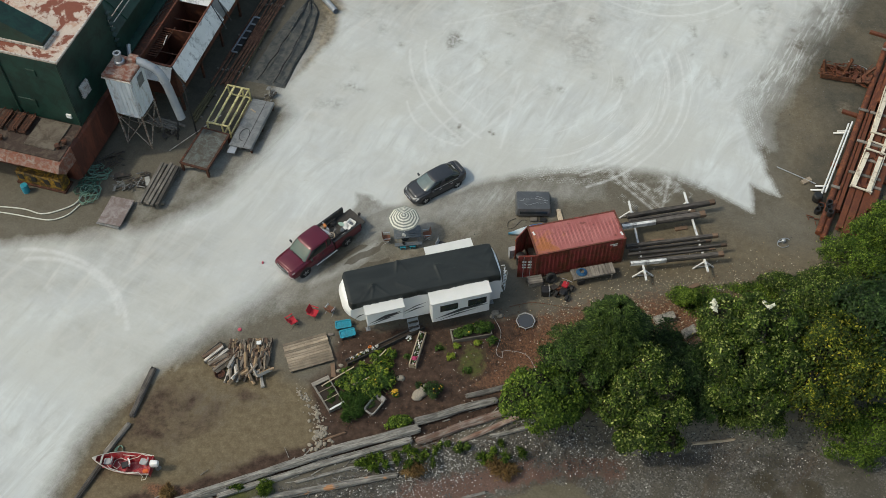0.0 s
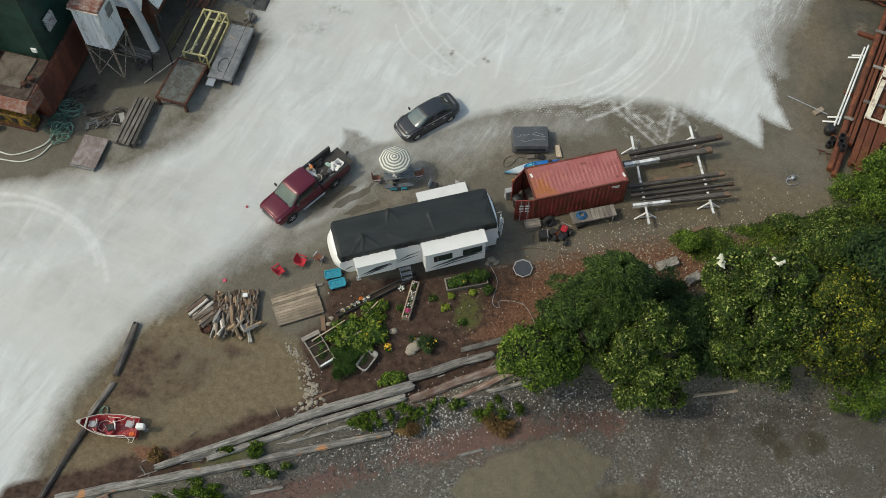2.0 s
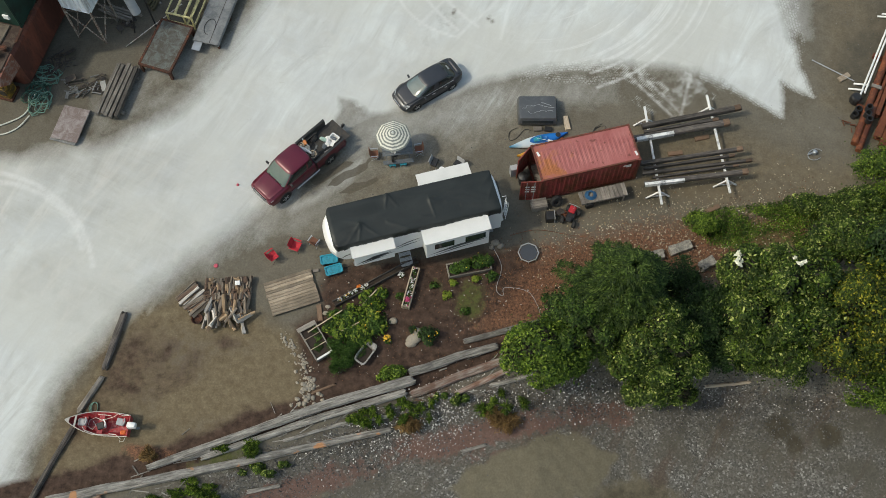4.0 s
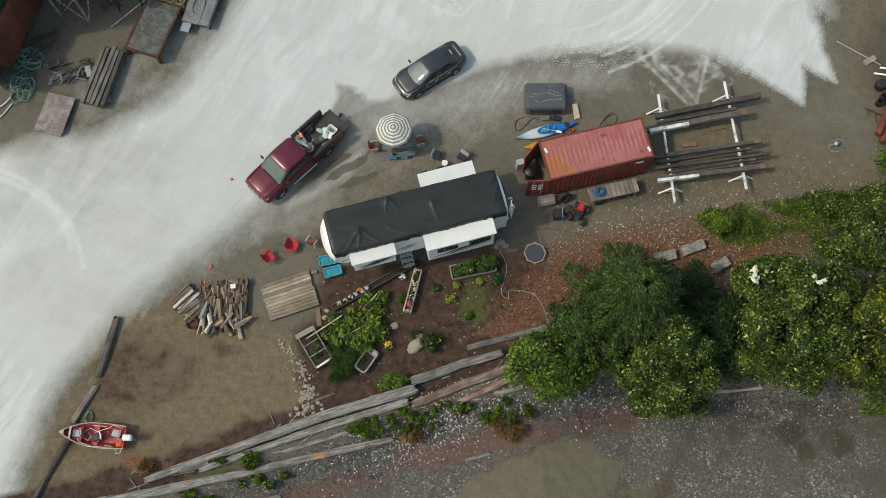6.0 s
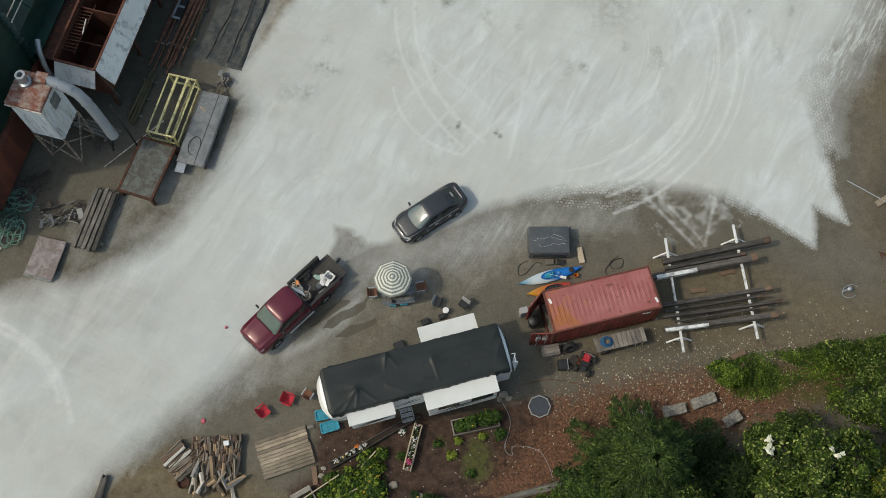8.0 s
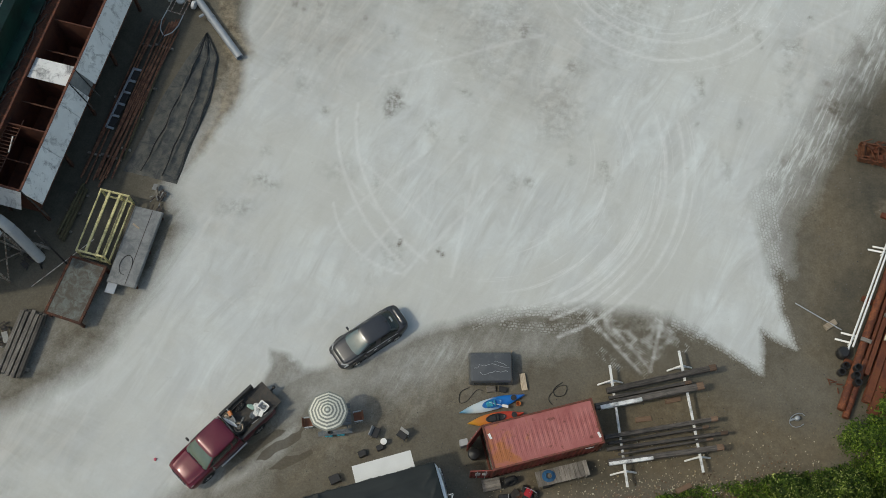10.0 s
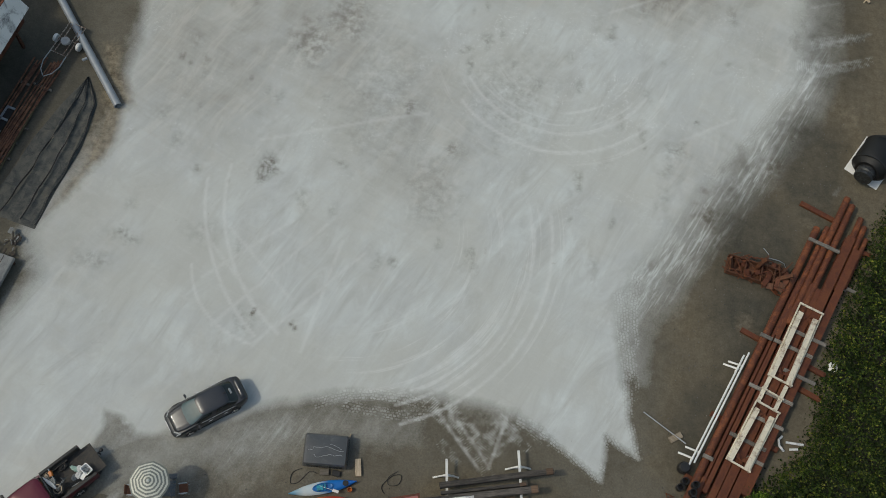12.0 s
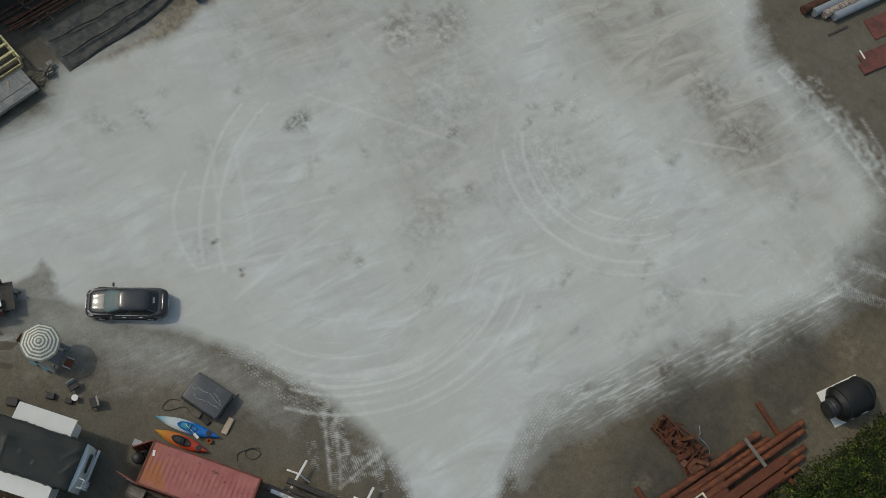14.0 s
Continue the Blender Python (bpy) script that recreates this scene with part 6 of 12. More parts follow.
def make_pickup():
    v = thing("pickup_truck", "maroon pickup truck with a loaded black bed and lowered tailgate", "truck", -11.25, -11.1, 0, 226.4)
    bm = BM()
    st = [(3.27, 0.78, 0.5, 0.90), (3.22, 0.90, 0.42, 1.02), (3.08, 0.96, 0.38, 1.09), (2.8, 0.985, 0.38, 1.13), (2.3, 0.99, 0.38, 1.17), (1.9, 0.99, 0.38, 1.2), (0.8, 0.99, 0.38, 1.22), (-0.36, 0.99, 0.38, 1.22)]
    loft(bm, [body_ring(*s) for s in st])
    part("body", bm, M_MAROON, v, "maroon wings and doors", smooth=True)
    bm = BM()
    loft(bm, [[(x, w * u, z + 0.05 * (1 - u * u) + (0.03 if abs(u) < 0.66 else 0.0)) for u in (-1, -0.86, -0.72, -0.62, -0.3, 0, 0.3, 0.62, 0.72, 0.86, 1)] for x, w, z in ((3.2, 0.70, 1.02), (3.05, 0.78, 1.085), (2.6, 0.82, 1.14), (2.12, 0.84, 1.19), (1.98, 0.82, 1.20))], close=False)
    o = part("bonnet", bm, M_MAROON, v, "maroon bonnet with a raised centre", smooth=True)
    o.modifiers.new("thick", "SOLIDIFY").thickness = 0.012
    greenhouse(v, (-0.42, 2.1, 0.92), (-0.3, 1.30, 0.76), 1.18, 1.82, 0.075, M_MAROON,
               (("windscreen", "windscreen whose grey-green colour holds sky reflection and lit dashboard", M_SCREENTRUCK, -42, 42, 0.04, 0.92), ("rear_window", "dark rear cab window", M_GLASS, 146, 214, 0.2, 0.85),
                ("side_window", "dark side window", M_GLASS, 53, 92, 0.14, 0.88), ("side_window", "dark side window", M_GLASS, 99, 126, 0.14, 0.88),
                ("side_window", "dark side window", M_GLASS, 268, 307, 0.14, 0.88), ("side_window", "dark side window", M_GLASS, 234, 261, 0.14, 0.88)), e=6.0)
    for s in (-1, 1):
        mirror(v, 1.62, s * 0.98, 1.3, M_BLACK)
        bm = BM()
        beam(bm, (2.1, s * 0.08, 1.275), (1.98, s * 0.6, 1.285), 0.03, 0.02)
        part("wiper", bm, M_BLACK, v)
        # bed side: inner and outer wall with rail cap
        bm = BM()
        loft(bm, [[(x, s * 0.99, 0.48), (x, s * 1.0, 0.85), (x, s * 0.96, 1.22), (x, s * 0.87, 1.22), (x, s * 0.85, 0.85), (x, s * 0.85, 0.7)] for x in (-0.46, -1.2, -2.1, -2.72)])
        part("bed_side", bm, M_MAROON, v)
        bm = BM()
        box(bm, (-1.58, s * 0.915, 1.24), (2.32, 0.14, 0.04))
        part("bed_rail", bm, M_BLACK, v, bevel=0.01)
        bm = BM()
        loft(bm, [[(3.24, s * 0.58, 0.98), (3.3, s * 0.58, 0.8), (3.2, s * 0.9, 0.8), (3.14, s * 0.89, 0.99)], [(3.12, s * 0.58, 1.06), (3.2, s * 0.6, 0.8), (3.0, s * 0.95, 0.82), (2.98, s * 0.93, 1.04)]])
        part("headlight", bm, M_LAMP, v, bevel=0.01)
        bm = BM()
        box(bm, (-2.72, s * 0.93, 0.95), (0.06, 0.13, 0.4))
        part("tail_light", bm, M_TAIL, v)
        bm = BM()
        rod(bm, (1.3, s * 1.06, 0.42), (-0.5, s * 1.06, 0.42), 0.05)
        part("running_board", bm, M_CHROME, v)
        for x in (0.62, -0.1):
            bm = BM()
            box(bm, (x, s * 1.0, 1.05), (0.18, 0.03, 0.04))
            part("door_handle", bm, M_BLACK, v)
    bm = BM()
    box(bm, (-1.58, 0, 0.7), (2.32, 1.72, 0.06))
    box(bm, (-0.44, 0, 0.97), (0.06, 1.76, 0.5))
    for s in (-1, 1):
        box(bm, (-1.45, s * 0.77, 0.86), (0.95, 0.18, 0.26))
        box(bm, (-1.58, s * 0.84, 0.96), (2.3, 0.03, 0.52))
    liner = part("bed_liner", bm, M_BEDLINER, v, "black ribbed bed liner")
    for k in range(9):
        bm = BM()
        box(bm, (-1.58, -0.72 + 0.18 * k, 0.735), (2.3, 0.09, 0.014))
        part("rib", bm, M_BEDLINER, liner)
    bm = BM()
    box(bm, (-3.02, 0, 0.72), (0.56, 1.6, 0.06))
    for k in range(7):
        box(bm, (-3.02, -0.63 + 0.21 * k, 0.755), (0.48, 0.1, 0.014))
    part("tailgate", bm, M_BEDLINER, v, "lowered black tailgate")
    bm = BM()
    loft(bm, [[(3.36 - 0.16 * u * u, 0.93 * u, 0.54), (3.40 - 0.16 * u * u, 0.93 * u, 0.62), (3.36 - 0.16 * u * u, 0.93 * u, 0.74), (3.22 - 0.16 * u * u, 0.93 * u, 0.74), (3.22 - 0.16 * u * u, 0.93 * u, 0.54)] for u in (-1, -0.8, -0.4, 0, 0.4, 0.8, 1)])
    part("front_bumper", bm, M_CHROME, v, "chrome front bumper", smooth=True)
    bm = BM()
    box(bm, (3.28, 0, 0.9), (0.06, 1.12, 0.24), rot(0, -12, 0))
    grille = part("grille", bm, M_BLACK, v)
    for z in (0.81, 0.9, 1.0):
        bm = BM()
        box(bm, (3.31 - (z - 0.81) * 0.2, 0, z), (0.04, 1.16, 0.03))
        part("grille_bar", bm, M_CHROME, grille, "chrome bar")
    bm = BM()
    box(bm, (-2.85, 0, 0.5), (0.18, 1.7, 0.16))
    part("rear_bumper", bm, M_BLACK, v, bevel=0.02)
    bm = BM()
    box(bm, (-1.2, 0, 0.48), (3.4, 1.0, 0.18))
    part("chassis", bm, M_BLACK, v)
    wheels(v, [(2.2, 0.90), (2.2, -0.90), (-1.45, 0.90), (-1.45, -0.90)], 0.40, 0.26, M_CHROME)


def make_dirt_bike():
    """Lies on its side across the front of the bed, front wheel towards the driver's side rear."""
    b = thing("dirt_bike", "white and orange dirt bike lying in the pickup bed", "motorcycle", -11.25, -11.1, 0.78, 226.4)
    base = Matrix.Translation((-0.68, -0.18, 0.30)) @ rot(0, 0, 95) @ rot(-74, 0, 0) @ Matrix.Scale(0.85, 4)
    for x, r_ in ((-0.55, 0.34), (0.56, 0.45)):
        bm = BM()
        lathe(bm, [(r_ * 0.68, -0.05), (r_ * 0.9, -0.055), (r_, 0), (r_ * 0.9, 0.055), (r_ * 0.68, 0.05)], 24, (x, 0, 0), rot(90))
        bmesh.ops.delete(bm, geom=[f for f in bm.faces if len(f.verts) > 4], context="FACES_ONLY")
        w = part("wheel", bm, M_RUBBER, b, smooth=True)
        w.matrix_basis = base
        bm = BM()
        for k in range(12):
            rod(bm, (x, 0.03 * (-1) ** k, 0), (x + r_ * 0.7 * math.cos(k * 0.5236), 0, r_ * 0.7 * math.sin(k * 0.5236)), 0.011, 5)
        lathe(bm, [(r_ * 0.54, -0.03), (r_ * 0.71, -0.045), (r_ * 0.71, 0.045), (r_ * 0.54, 0.03)], 24, (x, 0, 0), rot(90))
        bmesh.ops.delete(bm, geom=[f for f in bm.faces if len(f.verts) > 4 and abs(f.calc_center_median().y) < 0.04 and f.calc_area() > 0.05], context="FACES_ONLY")
        lathe(bm, [(0.02, -0.06), (0.12, -0.05), (0.12, 0.05), (0.02, 0.06)], 12, (x, 0, 0), rot(90))
        part("spokes", bm, M_TANPLATE, w, "dusty tan rim, hub and spokes")
    bm = BM()
    loft(bm, [[(x, -0.2, z - w_), (x, -0.22, z), (x, -0.2, z + w_), (x, -0.1, z + w_), (x, -0.1, z - w_)] for x, z, w_ in ((-0.66, -0.22, 0.06), (-0.4, -0.15, 0.1), (-0.1, -0.07, 0.11), (0.2, -0.02, 0.1), (0.5, 0.0, 0.045))])
    p = part("fairing", bm, M_WHITE, b, "white side panel and mudguard", bevel=0.012)
    p.matrix_basis = base
    bm = BM()
    box(bm, (-0.42, -0.1, 0.34), (0.36, 0.2, 0.22), rot(0, 20, 0))
    p = part("tank_shroud", bm, M_ORANGE, b, "orange tank shroud", bevel=0.04)
    p.matrix_basis = base
    bm = BM()
    box(bm, (0, 0, 0.1), (0.42, 0.2, 0.3), rot(0, 15, 0))
    lathe(bm, [(0.02, -0.12), (0.13, -0.12), (0.13, 0.12), (0.02, 0.12)], 12, (-0.05, 0, 0.02), rot(90))
    rod(bm, (-0.55, 0.09, 0), (0, 0.09, 0.1), 0.025)
    rod(bm, (-0.55, -0.09, 0), (0, -0.09, 0.1), 0.025)
    p = part("engine", bm, M_STEELGREY, b, "dull grey engine and swing arm", bevel=0.012)
    p.matrix_basis = base
    bm = BM()
    for y in (-0.09, 0.09):
        rod(bm, (0.62, y, 0), (0.4, y, 0.66), 0.026)
    tube(bm, [(0.32, -0.4, 0.74), (0.38, -0.15, 0.70), (0.38, 0.15, 0.70), (0.32, 0.4, 0.74)], 0.016, 6)
    p = part("fork_and_bars", bm, M_STEELGREY, b, "dull fork legs and handlebar")
    p.matrix_basis = base
    bm = BM()
    tube(bm, [(0.05, -0.13, 0.05), (0.22, -0.15, 0.1), (0.1, -0.15, 0.28), (-0.4, -0.14, 0.34), (-0.75, -0.12, 0.42)], [0.02, 0.025, 0.025, 0.04, 0.045], 8)
    p = part("exhaust", bm, M_GALV, b, smooth=True)
    p.matrix_basis = base


M_ORANGE = paint("orange_plastic", (0.55, 0.17, 0.03), 0.45, dirt=0.2, rel=0.03)
M_TANPLATE = paint("dusty_tan_metal", (0.40, 0.33, 0.25), 0.7, dirt=0.35)
M_MINT = paint("mint_cloth", (0.40, 0.56, 0.50), 0.85, dirt=0.15)
M_TEAL = paint("turquoise_plastic", (0.02, 0.30, 0.42), 0.45, wear=(0.05, 0.16, 0.2), amount=0.2, scale=4, dirt=0.2, rel=0.03)
M_CHAIRRED = paint("red_fabric", (0.46, 0.02, 0.035), 0.85, scale=6, dirt=0.3)
M_RUSTFABRIC = paint("rust_brown_fabric", (0.20, 0.085, 0.05), 0.9, scale=6, dirt=0.3)
M_BLUEGREY = paint("blue_grey_paint", (0.095, 0.115, 0.135), 0.6, wear=(0.2, 0.21, 0.22), amount=0.25, scale=3, dirt=0.25)
M_STRIPE = paint("cream_canvas", (0.62, 0.62, 0.55), 0.85, scale=4, dirt=0.12)
M_STRIPEDARK = paint("grey_green_canvas", (0.20, 0.215, 0.195), 0.85, scale=4, dirt=0.15)
make_car()
make_pickup()
make_dirt_bike()


def on_truck(name, label, cat, x, y, z, rz=0):
    c, s = math.cos(radians(226.4)), math.sin(radians(226.4))
    return thing(name, label, cat, -11.25 + c * x - s * y, -11.1 + s * x + c * y, z, 226.4 + rz)


t = on_truck("storage_tub", "white plastic basket with a dark bundle in the pickup bed", "tub", -2.42, 0.36, 0.76, 8)
bm = BM()
loft(bm, [[(sx * a, sy * b, z) for sx, sy in ((-1, -0.8), (-0.8, -1), (0.8, -1), (1, -0.8), (1, 0.8), (0.8, 1), (-0.8, 1), (-1, 0.8))] for a, b, z in ((0.17, 0.22, 0), (0.2, 0.26, 0.3), (0.23, 0.29, 0.3), (0.23, 0.29, 0.33), (0.18, 0.24, 0.33), (0.15, 0.2, 0.05))])
part("shell", bm, M_WHITE, t, smooth=True)
bm = BM()
box(bm, (0, 0, 0.16), (0.2, 0.26, 0.14), rot(0, 0, 20))
part("bundle", bm, M_BLUEGREY, t, "dark folded cloth", bevel=0.04)


def crumple(name, label, cat, x, y, sx, sy, h, mat, seed):
    """A crumpled sheet or cloth heaped in the bed."""
    t = on_truck(name, label, cat, x, y, 0.76, seed * 37)
    bm = BM()
    bmesh.ops.create_icosphere(bm, subdivisions=4, radius=1.0)
    for v in bm.verts:
        k = v.co * 2.6 + Vector((seed * 5.1, 0, 0))
        f = 1 + 0.45 * abs(noise.noise(k)) + 0.25 * abs(noise.noise(k * 2.3)) - 0.2
        v.co = Vector((v.co.x * sx * f, v.co.y * sy * f, max(0.0, v.co.z * h * (f + 0.35 * noise.noise(k * 1.7)) + h * 0.4)))
    part("cloth", bm, mat, t)


crumple("crumpled_bag", "crumpled white plastic bag in the pickup bed", "bag", -1.95, 0.32, 0.22, 0.2, 0.2, M_WHITE, 1)
crumple("crumpled_bag", "crumpled white plastic bag with a mint bag beside it", "bag", -2.15, 0.05, 0.2, 0.16, 0.18, M_WHITE, 2)
crumple("cloth", "crumpled mint-green cloth among the load", "cloth", -1.95, -0.12, 0.26, 0.12, 0.16, M_MINT, 3)
crumple("jacket", "crumpled dark blue-grey jacket among the load", "jacket", -1.72, 0.3, 0.2, 0.22, 0.14, M_BLUEGREY, 4)
crumple("jacket", "crumpled dark jacket in the bed", "jacket", -1.55, -0.55, 0.28, 0.16, 0.16, M_BLACK, 5)
t = on_truck("paper_sheet", "loose white board lying on the load", "board", -2.12, 0.55, 0.98, 24)
bm = BM()
box(bm, (0, 0, 0.01), (0.42, 0.2, 0.02), rot(6, 4))
part("sheet", bm, M_WHITE, t)
t = on_truck("tool_bundle", "dark poles and tools lying in the pickup bed", "tools", -1.65, 0.58, 0.8, -6)
for k in range(4):
    bm = BM()
    rod(bm, (-0.8, -0.12 + 0.07 * k, 0.02 + 0.02 * k), (0.6 - 0.1 * k, -0.1 + 0.06 * k, 0.16), 0.022)
    part("pole", bm, M_BLACK if k < 3 else M_GREYSEAT, t)
t = on_truck("tail_hitch_ball", "black tow hitch below the tailgate", "hitch", -3.45, -0.15, 0.0)
bm = BM()
box(bm, (0.25, 0, 0.42), (0.7, 0.08, 0.08))
lathe(bm, [(0.05, 0), (0.09, 0.05), (0.11, 0.13), (0.07, 0.2), (0.01, 0.22)], 12, (-0.1, 0, 0.42))
rod(bm, (0.1, 0, 0), (0.1, 0, 0.4), 0.04)
part("bar", bm, M_BLACK, t)


# ---------- picnic spot ----------
def make_picnic():
    t = thing("picnic_table", "blue-grey wooden picnic table with benches under a striped parasol", "table", -5.48, -10.14, 0, 7.5)
    for k in range(5):
        bm = BM()
        box(bm, (0, -0.33 + 0.165 * k, 0.74), (1.85, 0.15, 0.04))
        part("top_board", bm, M_BLUEGREY, t, bevel=0.008)
    for s in (-1, 1):
        for k in (0, 1):
            bm = BM()
            box(bm, (0, s * (0.62 + 0.14 * k), 0.44), (1.85, 0.13, 0.04))
            part("bench_board", bm, M_BLUEGREY, t, bevel=0.008)
        for x in (-0.68, 0.68):
            bm = BM()
            beam(bm, (x, s * 0.68, 0.0), (x, s * 0.26, 0.72), 0.05, 0.1)
            part("leg", bm, M_BLUEGREY, t)
    for x in (-0.68, 0.68):
        bm = BM()
        box(bm, (x, 0, 0.4), (0.05, 1.5, 0.09))
        box(bm, (x, 0, 0.69), (0.05, 0.72, 0.08))
        part("cross_bar", bm, M_BLUEGREY, t)
    u = thing("parasol", "parasol with cream and grey-green rings on a thin pole", "umbrella", -5.67, -10.03, 0)
    bm = BM()
    rod(bm, (0, 0, 0.04), (0, 0, 2.62), 0.022)
    part("pole", bm, M_WHITE, u)
    bm = BM()
    lathe(bm, [(0.26, 0.0), (0.26, 0.06), (0.05, 0.1), (0.04, 0.3)], 16)
    part("base", bm, M_BLACK, u)
    R, n = 1.08, 8
    rings = 12
    rp = lambda i: R * i / rings
    hz = lambda r: 2.62 - 0.42 * (r / R) ** 1.35
    for k in range(2):
        bm = BM()
        for i in range(rings):
            if i % 2 != k:
                continue
            for q in range(n):
                for h in range(2):
                    a0, a1 = 2 * math.pi * (q + h / 2) / n, 2 * math.pi * (q + (h + 1) / 2) / n

                    def P(r, a, hh):
                        f = 1.0 if hh % 2 == 0 else 0.955
                        return (r * f * math.cos(a), r * f * math.sin(a), hz(r) - (0.0 if hh % 2 == 0 else 0.035 * r / R))
                    ps = [P(rp(i) + 0.001, a0, h), P(rp(i + 1), a0, h), P(rp(i + 1), a1, h + 1), P(rp(i) + 0.001, a1, h + 1)]
                    vs = [bm.verts.new(p) for p in ps] + [bm.verts.new((p[0], p[1], p[2] - 0.006)) for p in ps]
                    bm.faces.new(vs[:4])
                    bm.faces.new(vs[7:3:-1])
                    bm.faces.new((vs[1], vs[2], vs[6], vs[5]))
        part("canopy_ring", bm, (M_STRIPE, M_STRIPEDARK)[k], u, ("cream canvas bands", "grey-green canvas bands")[k])
    for q in range(n):
        a = 2 * math.pi * q / n
        bm = BM()
        rod(bm, (0, 0, 2.6), (R * math.cos(a), R * math.sin(a), hz(R) - 0.02), 0.008, 5)
        part("rib", bm, M_GALV, u)
    bm = BM()
    lathe(bm, [(0.01, 2.6), (0.04, 2.63), (0.03, 2.7), (0.005, 2.72)], 8)
    part("finial", bm, M_WHITE, u)
    for x, y, rz, mat, lab in ((-6.87, -10.33, 98, M_RUSTFABRIC, "brown folding garden chair at the end of the picnic table"), (-4.2, -9.95, -78, M_RUSTFABRIC, "brown folding garden chair at the end of the picnic table")):
        folding_chair(x, y, rz, mat, lab, "chairs at the picnic table")
    # things on the table
    for x, y, r, h, mat, lab, nm in ((-5.2, -10.0, 0.2, 0.03, M_BLUEGREY, "blue plate on the table", "plate"), (-5.75, -10.35, 0.09, 0.16, M_WHITE, "white jug on the table", "jug"), (-5.62, -10.42, 0.06, 0.12, M_WHITE, "white cup on the table", "cup"), (-5.70, -10.86, 0.09, 0.14, M_BLACK, "black pot on the bench", "pot")):
        o = thing(nm, lab, nm, x, y, 0.76 if y > -10.7 else 0.46)
        bm = BM()
        lathe(bm, [(r * 0.7, 0), (r, h * 0.3), (r, h), (r * 0.8, h), (r * 0.75, h * 0.3)], 14)
        part("vessel", bm, mat, o, smooth=True)
    for x in (-5.75, -5.1):
        o = thing("blue_cushion", "bright blue seat pad beside the picnic bench", "cushion", x, -10.92 + 0.13 * (x + 5.4), 0)
        bm = BM()
        box(bm, (0, 0, 0.3), (0.42, 0.2, 0.06))
        box(bm, (-0.15, 0, 0.14), (0.05, 0.14, 0.28))
        box(bm, (0.15, 0, 0.14), (0.05, 0.14, 0.28))
        part("pad", bm, M_TEAL, o, bevel=0.02)


def folding_chair(x, y, rz, mat, label, group):
    c = thing("folding_chair", label, "chair", x, y, 0, rz, group)
    bm = BM()
    box(bm, (0, 0, 0.42), (0.5, 0.46, 0.025))
    part("seat", bm, mat, c, bevel=0.01)
    bm = BM()
    box(bm, (0, 0.27, 0.68), (0.5, 0.025, 0.44), rot(-12))
    part("backrest", bm, mat, c, bevel=0.01)
    for s in (-1, 1):
        for a, b in (((s * 0.25, -0.24, 0), (s * 0.25, 0.22, 0.44)), ((s * 0.25, 0.26, 0), (s * 0.25, -0.22, 0.44))):
            bm = BM()
            rod(bm, a, b, 0.013, 6)
            part("leg", bm, M_GALV, c)
        bm = BM()
        box(bm, (s * 0.27, 0.0, 0.62), (0.05, 0.46, 0.025))
        rod(bm, (s * 0.27, -0.2, 0.42), (s * 0.27, -0.2, 0.62), 0.012, 6)
        part("armrest", bm, M_GALV, c)


make_picnic()


def camp_chair(x, y, rz, label):
    c = thing("camp_chair", label, "chair", x, y, 0, rz, "red camp chairs by the fire spot")
    bm = BM()
    loft(bm, [[(-0.3, -0.26, 0.42), (0, -0.26, 0.36), (0.3, -0.26, 0.42)], [(-0.28, 0.0, 0.4), (0, 0.0, 0.3), (0.28, 0.0, 0.4)], [(-0.27, 0.2, 0.42), (0, 0.22, 0.36), (0.27, 0.2, 0.42)], [(-0.3, 0.36, 0.86), (0, 0.4, 0.82), (0.3, 0.36, 0.86)]], close=False)
    s = part("seat", bm, M_CHAIRRED, c)
    s.modifiers.new("thick", "SOLIDIFY").thickness = 0.015
    for a, b in (((-0.32, -0.28, 0), (0.28, 0.24, 0.44)), ((0.32, -0.28, 0), (-0.28, 0.24, 0.44)), ((-0.32, 0.3, 0), (-0.31, -0.27, 0.6)), ((0.32, 0.3, 0), (0.31, -0.27, 0.6))):
        bm = BM()
        rod(bm, a, b, 0.011, 6)
        part("leg", bm, M_BLACK, c)
    for s in (-1, 1):
        bm = BM()
        box(bm, (s * 0.33, 0.02, 0.61), (0.07, 0.52, 0.02))
        part("armrest", bm, M_CHAIRRED, c)


camp_chair(-12.5, -17.15, 130, "red fabric folding camp chair")
camp_chair(-11.2, -16.5, 70, "red fabric folding camp chair turned to the trailer")
folding_chair(-10.15, -16.2, 150, M_RUSTFABRIC, "brown folding chair near the trailer's nose", "loose chairs")


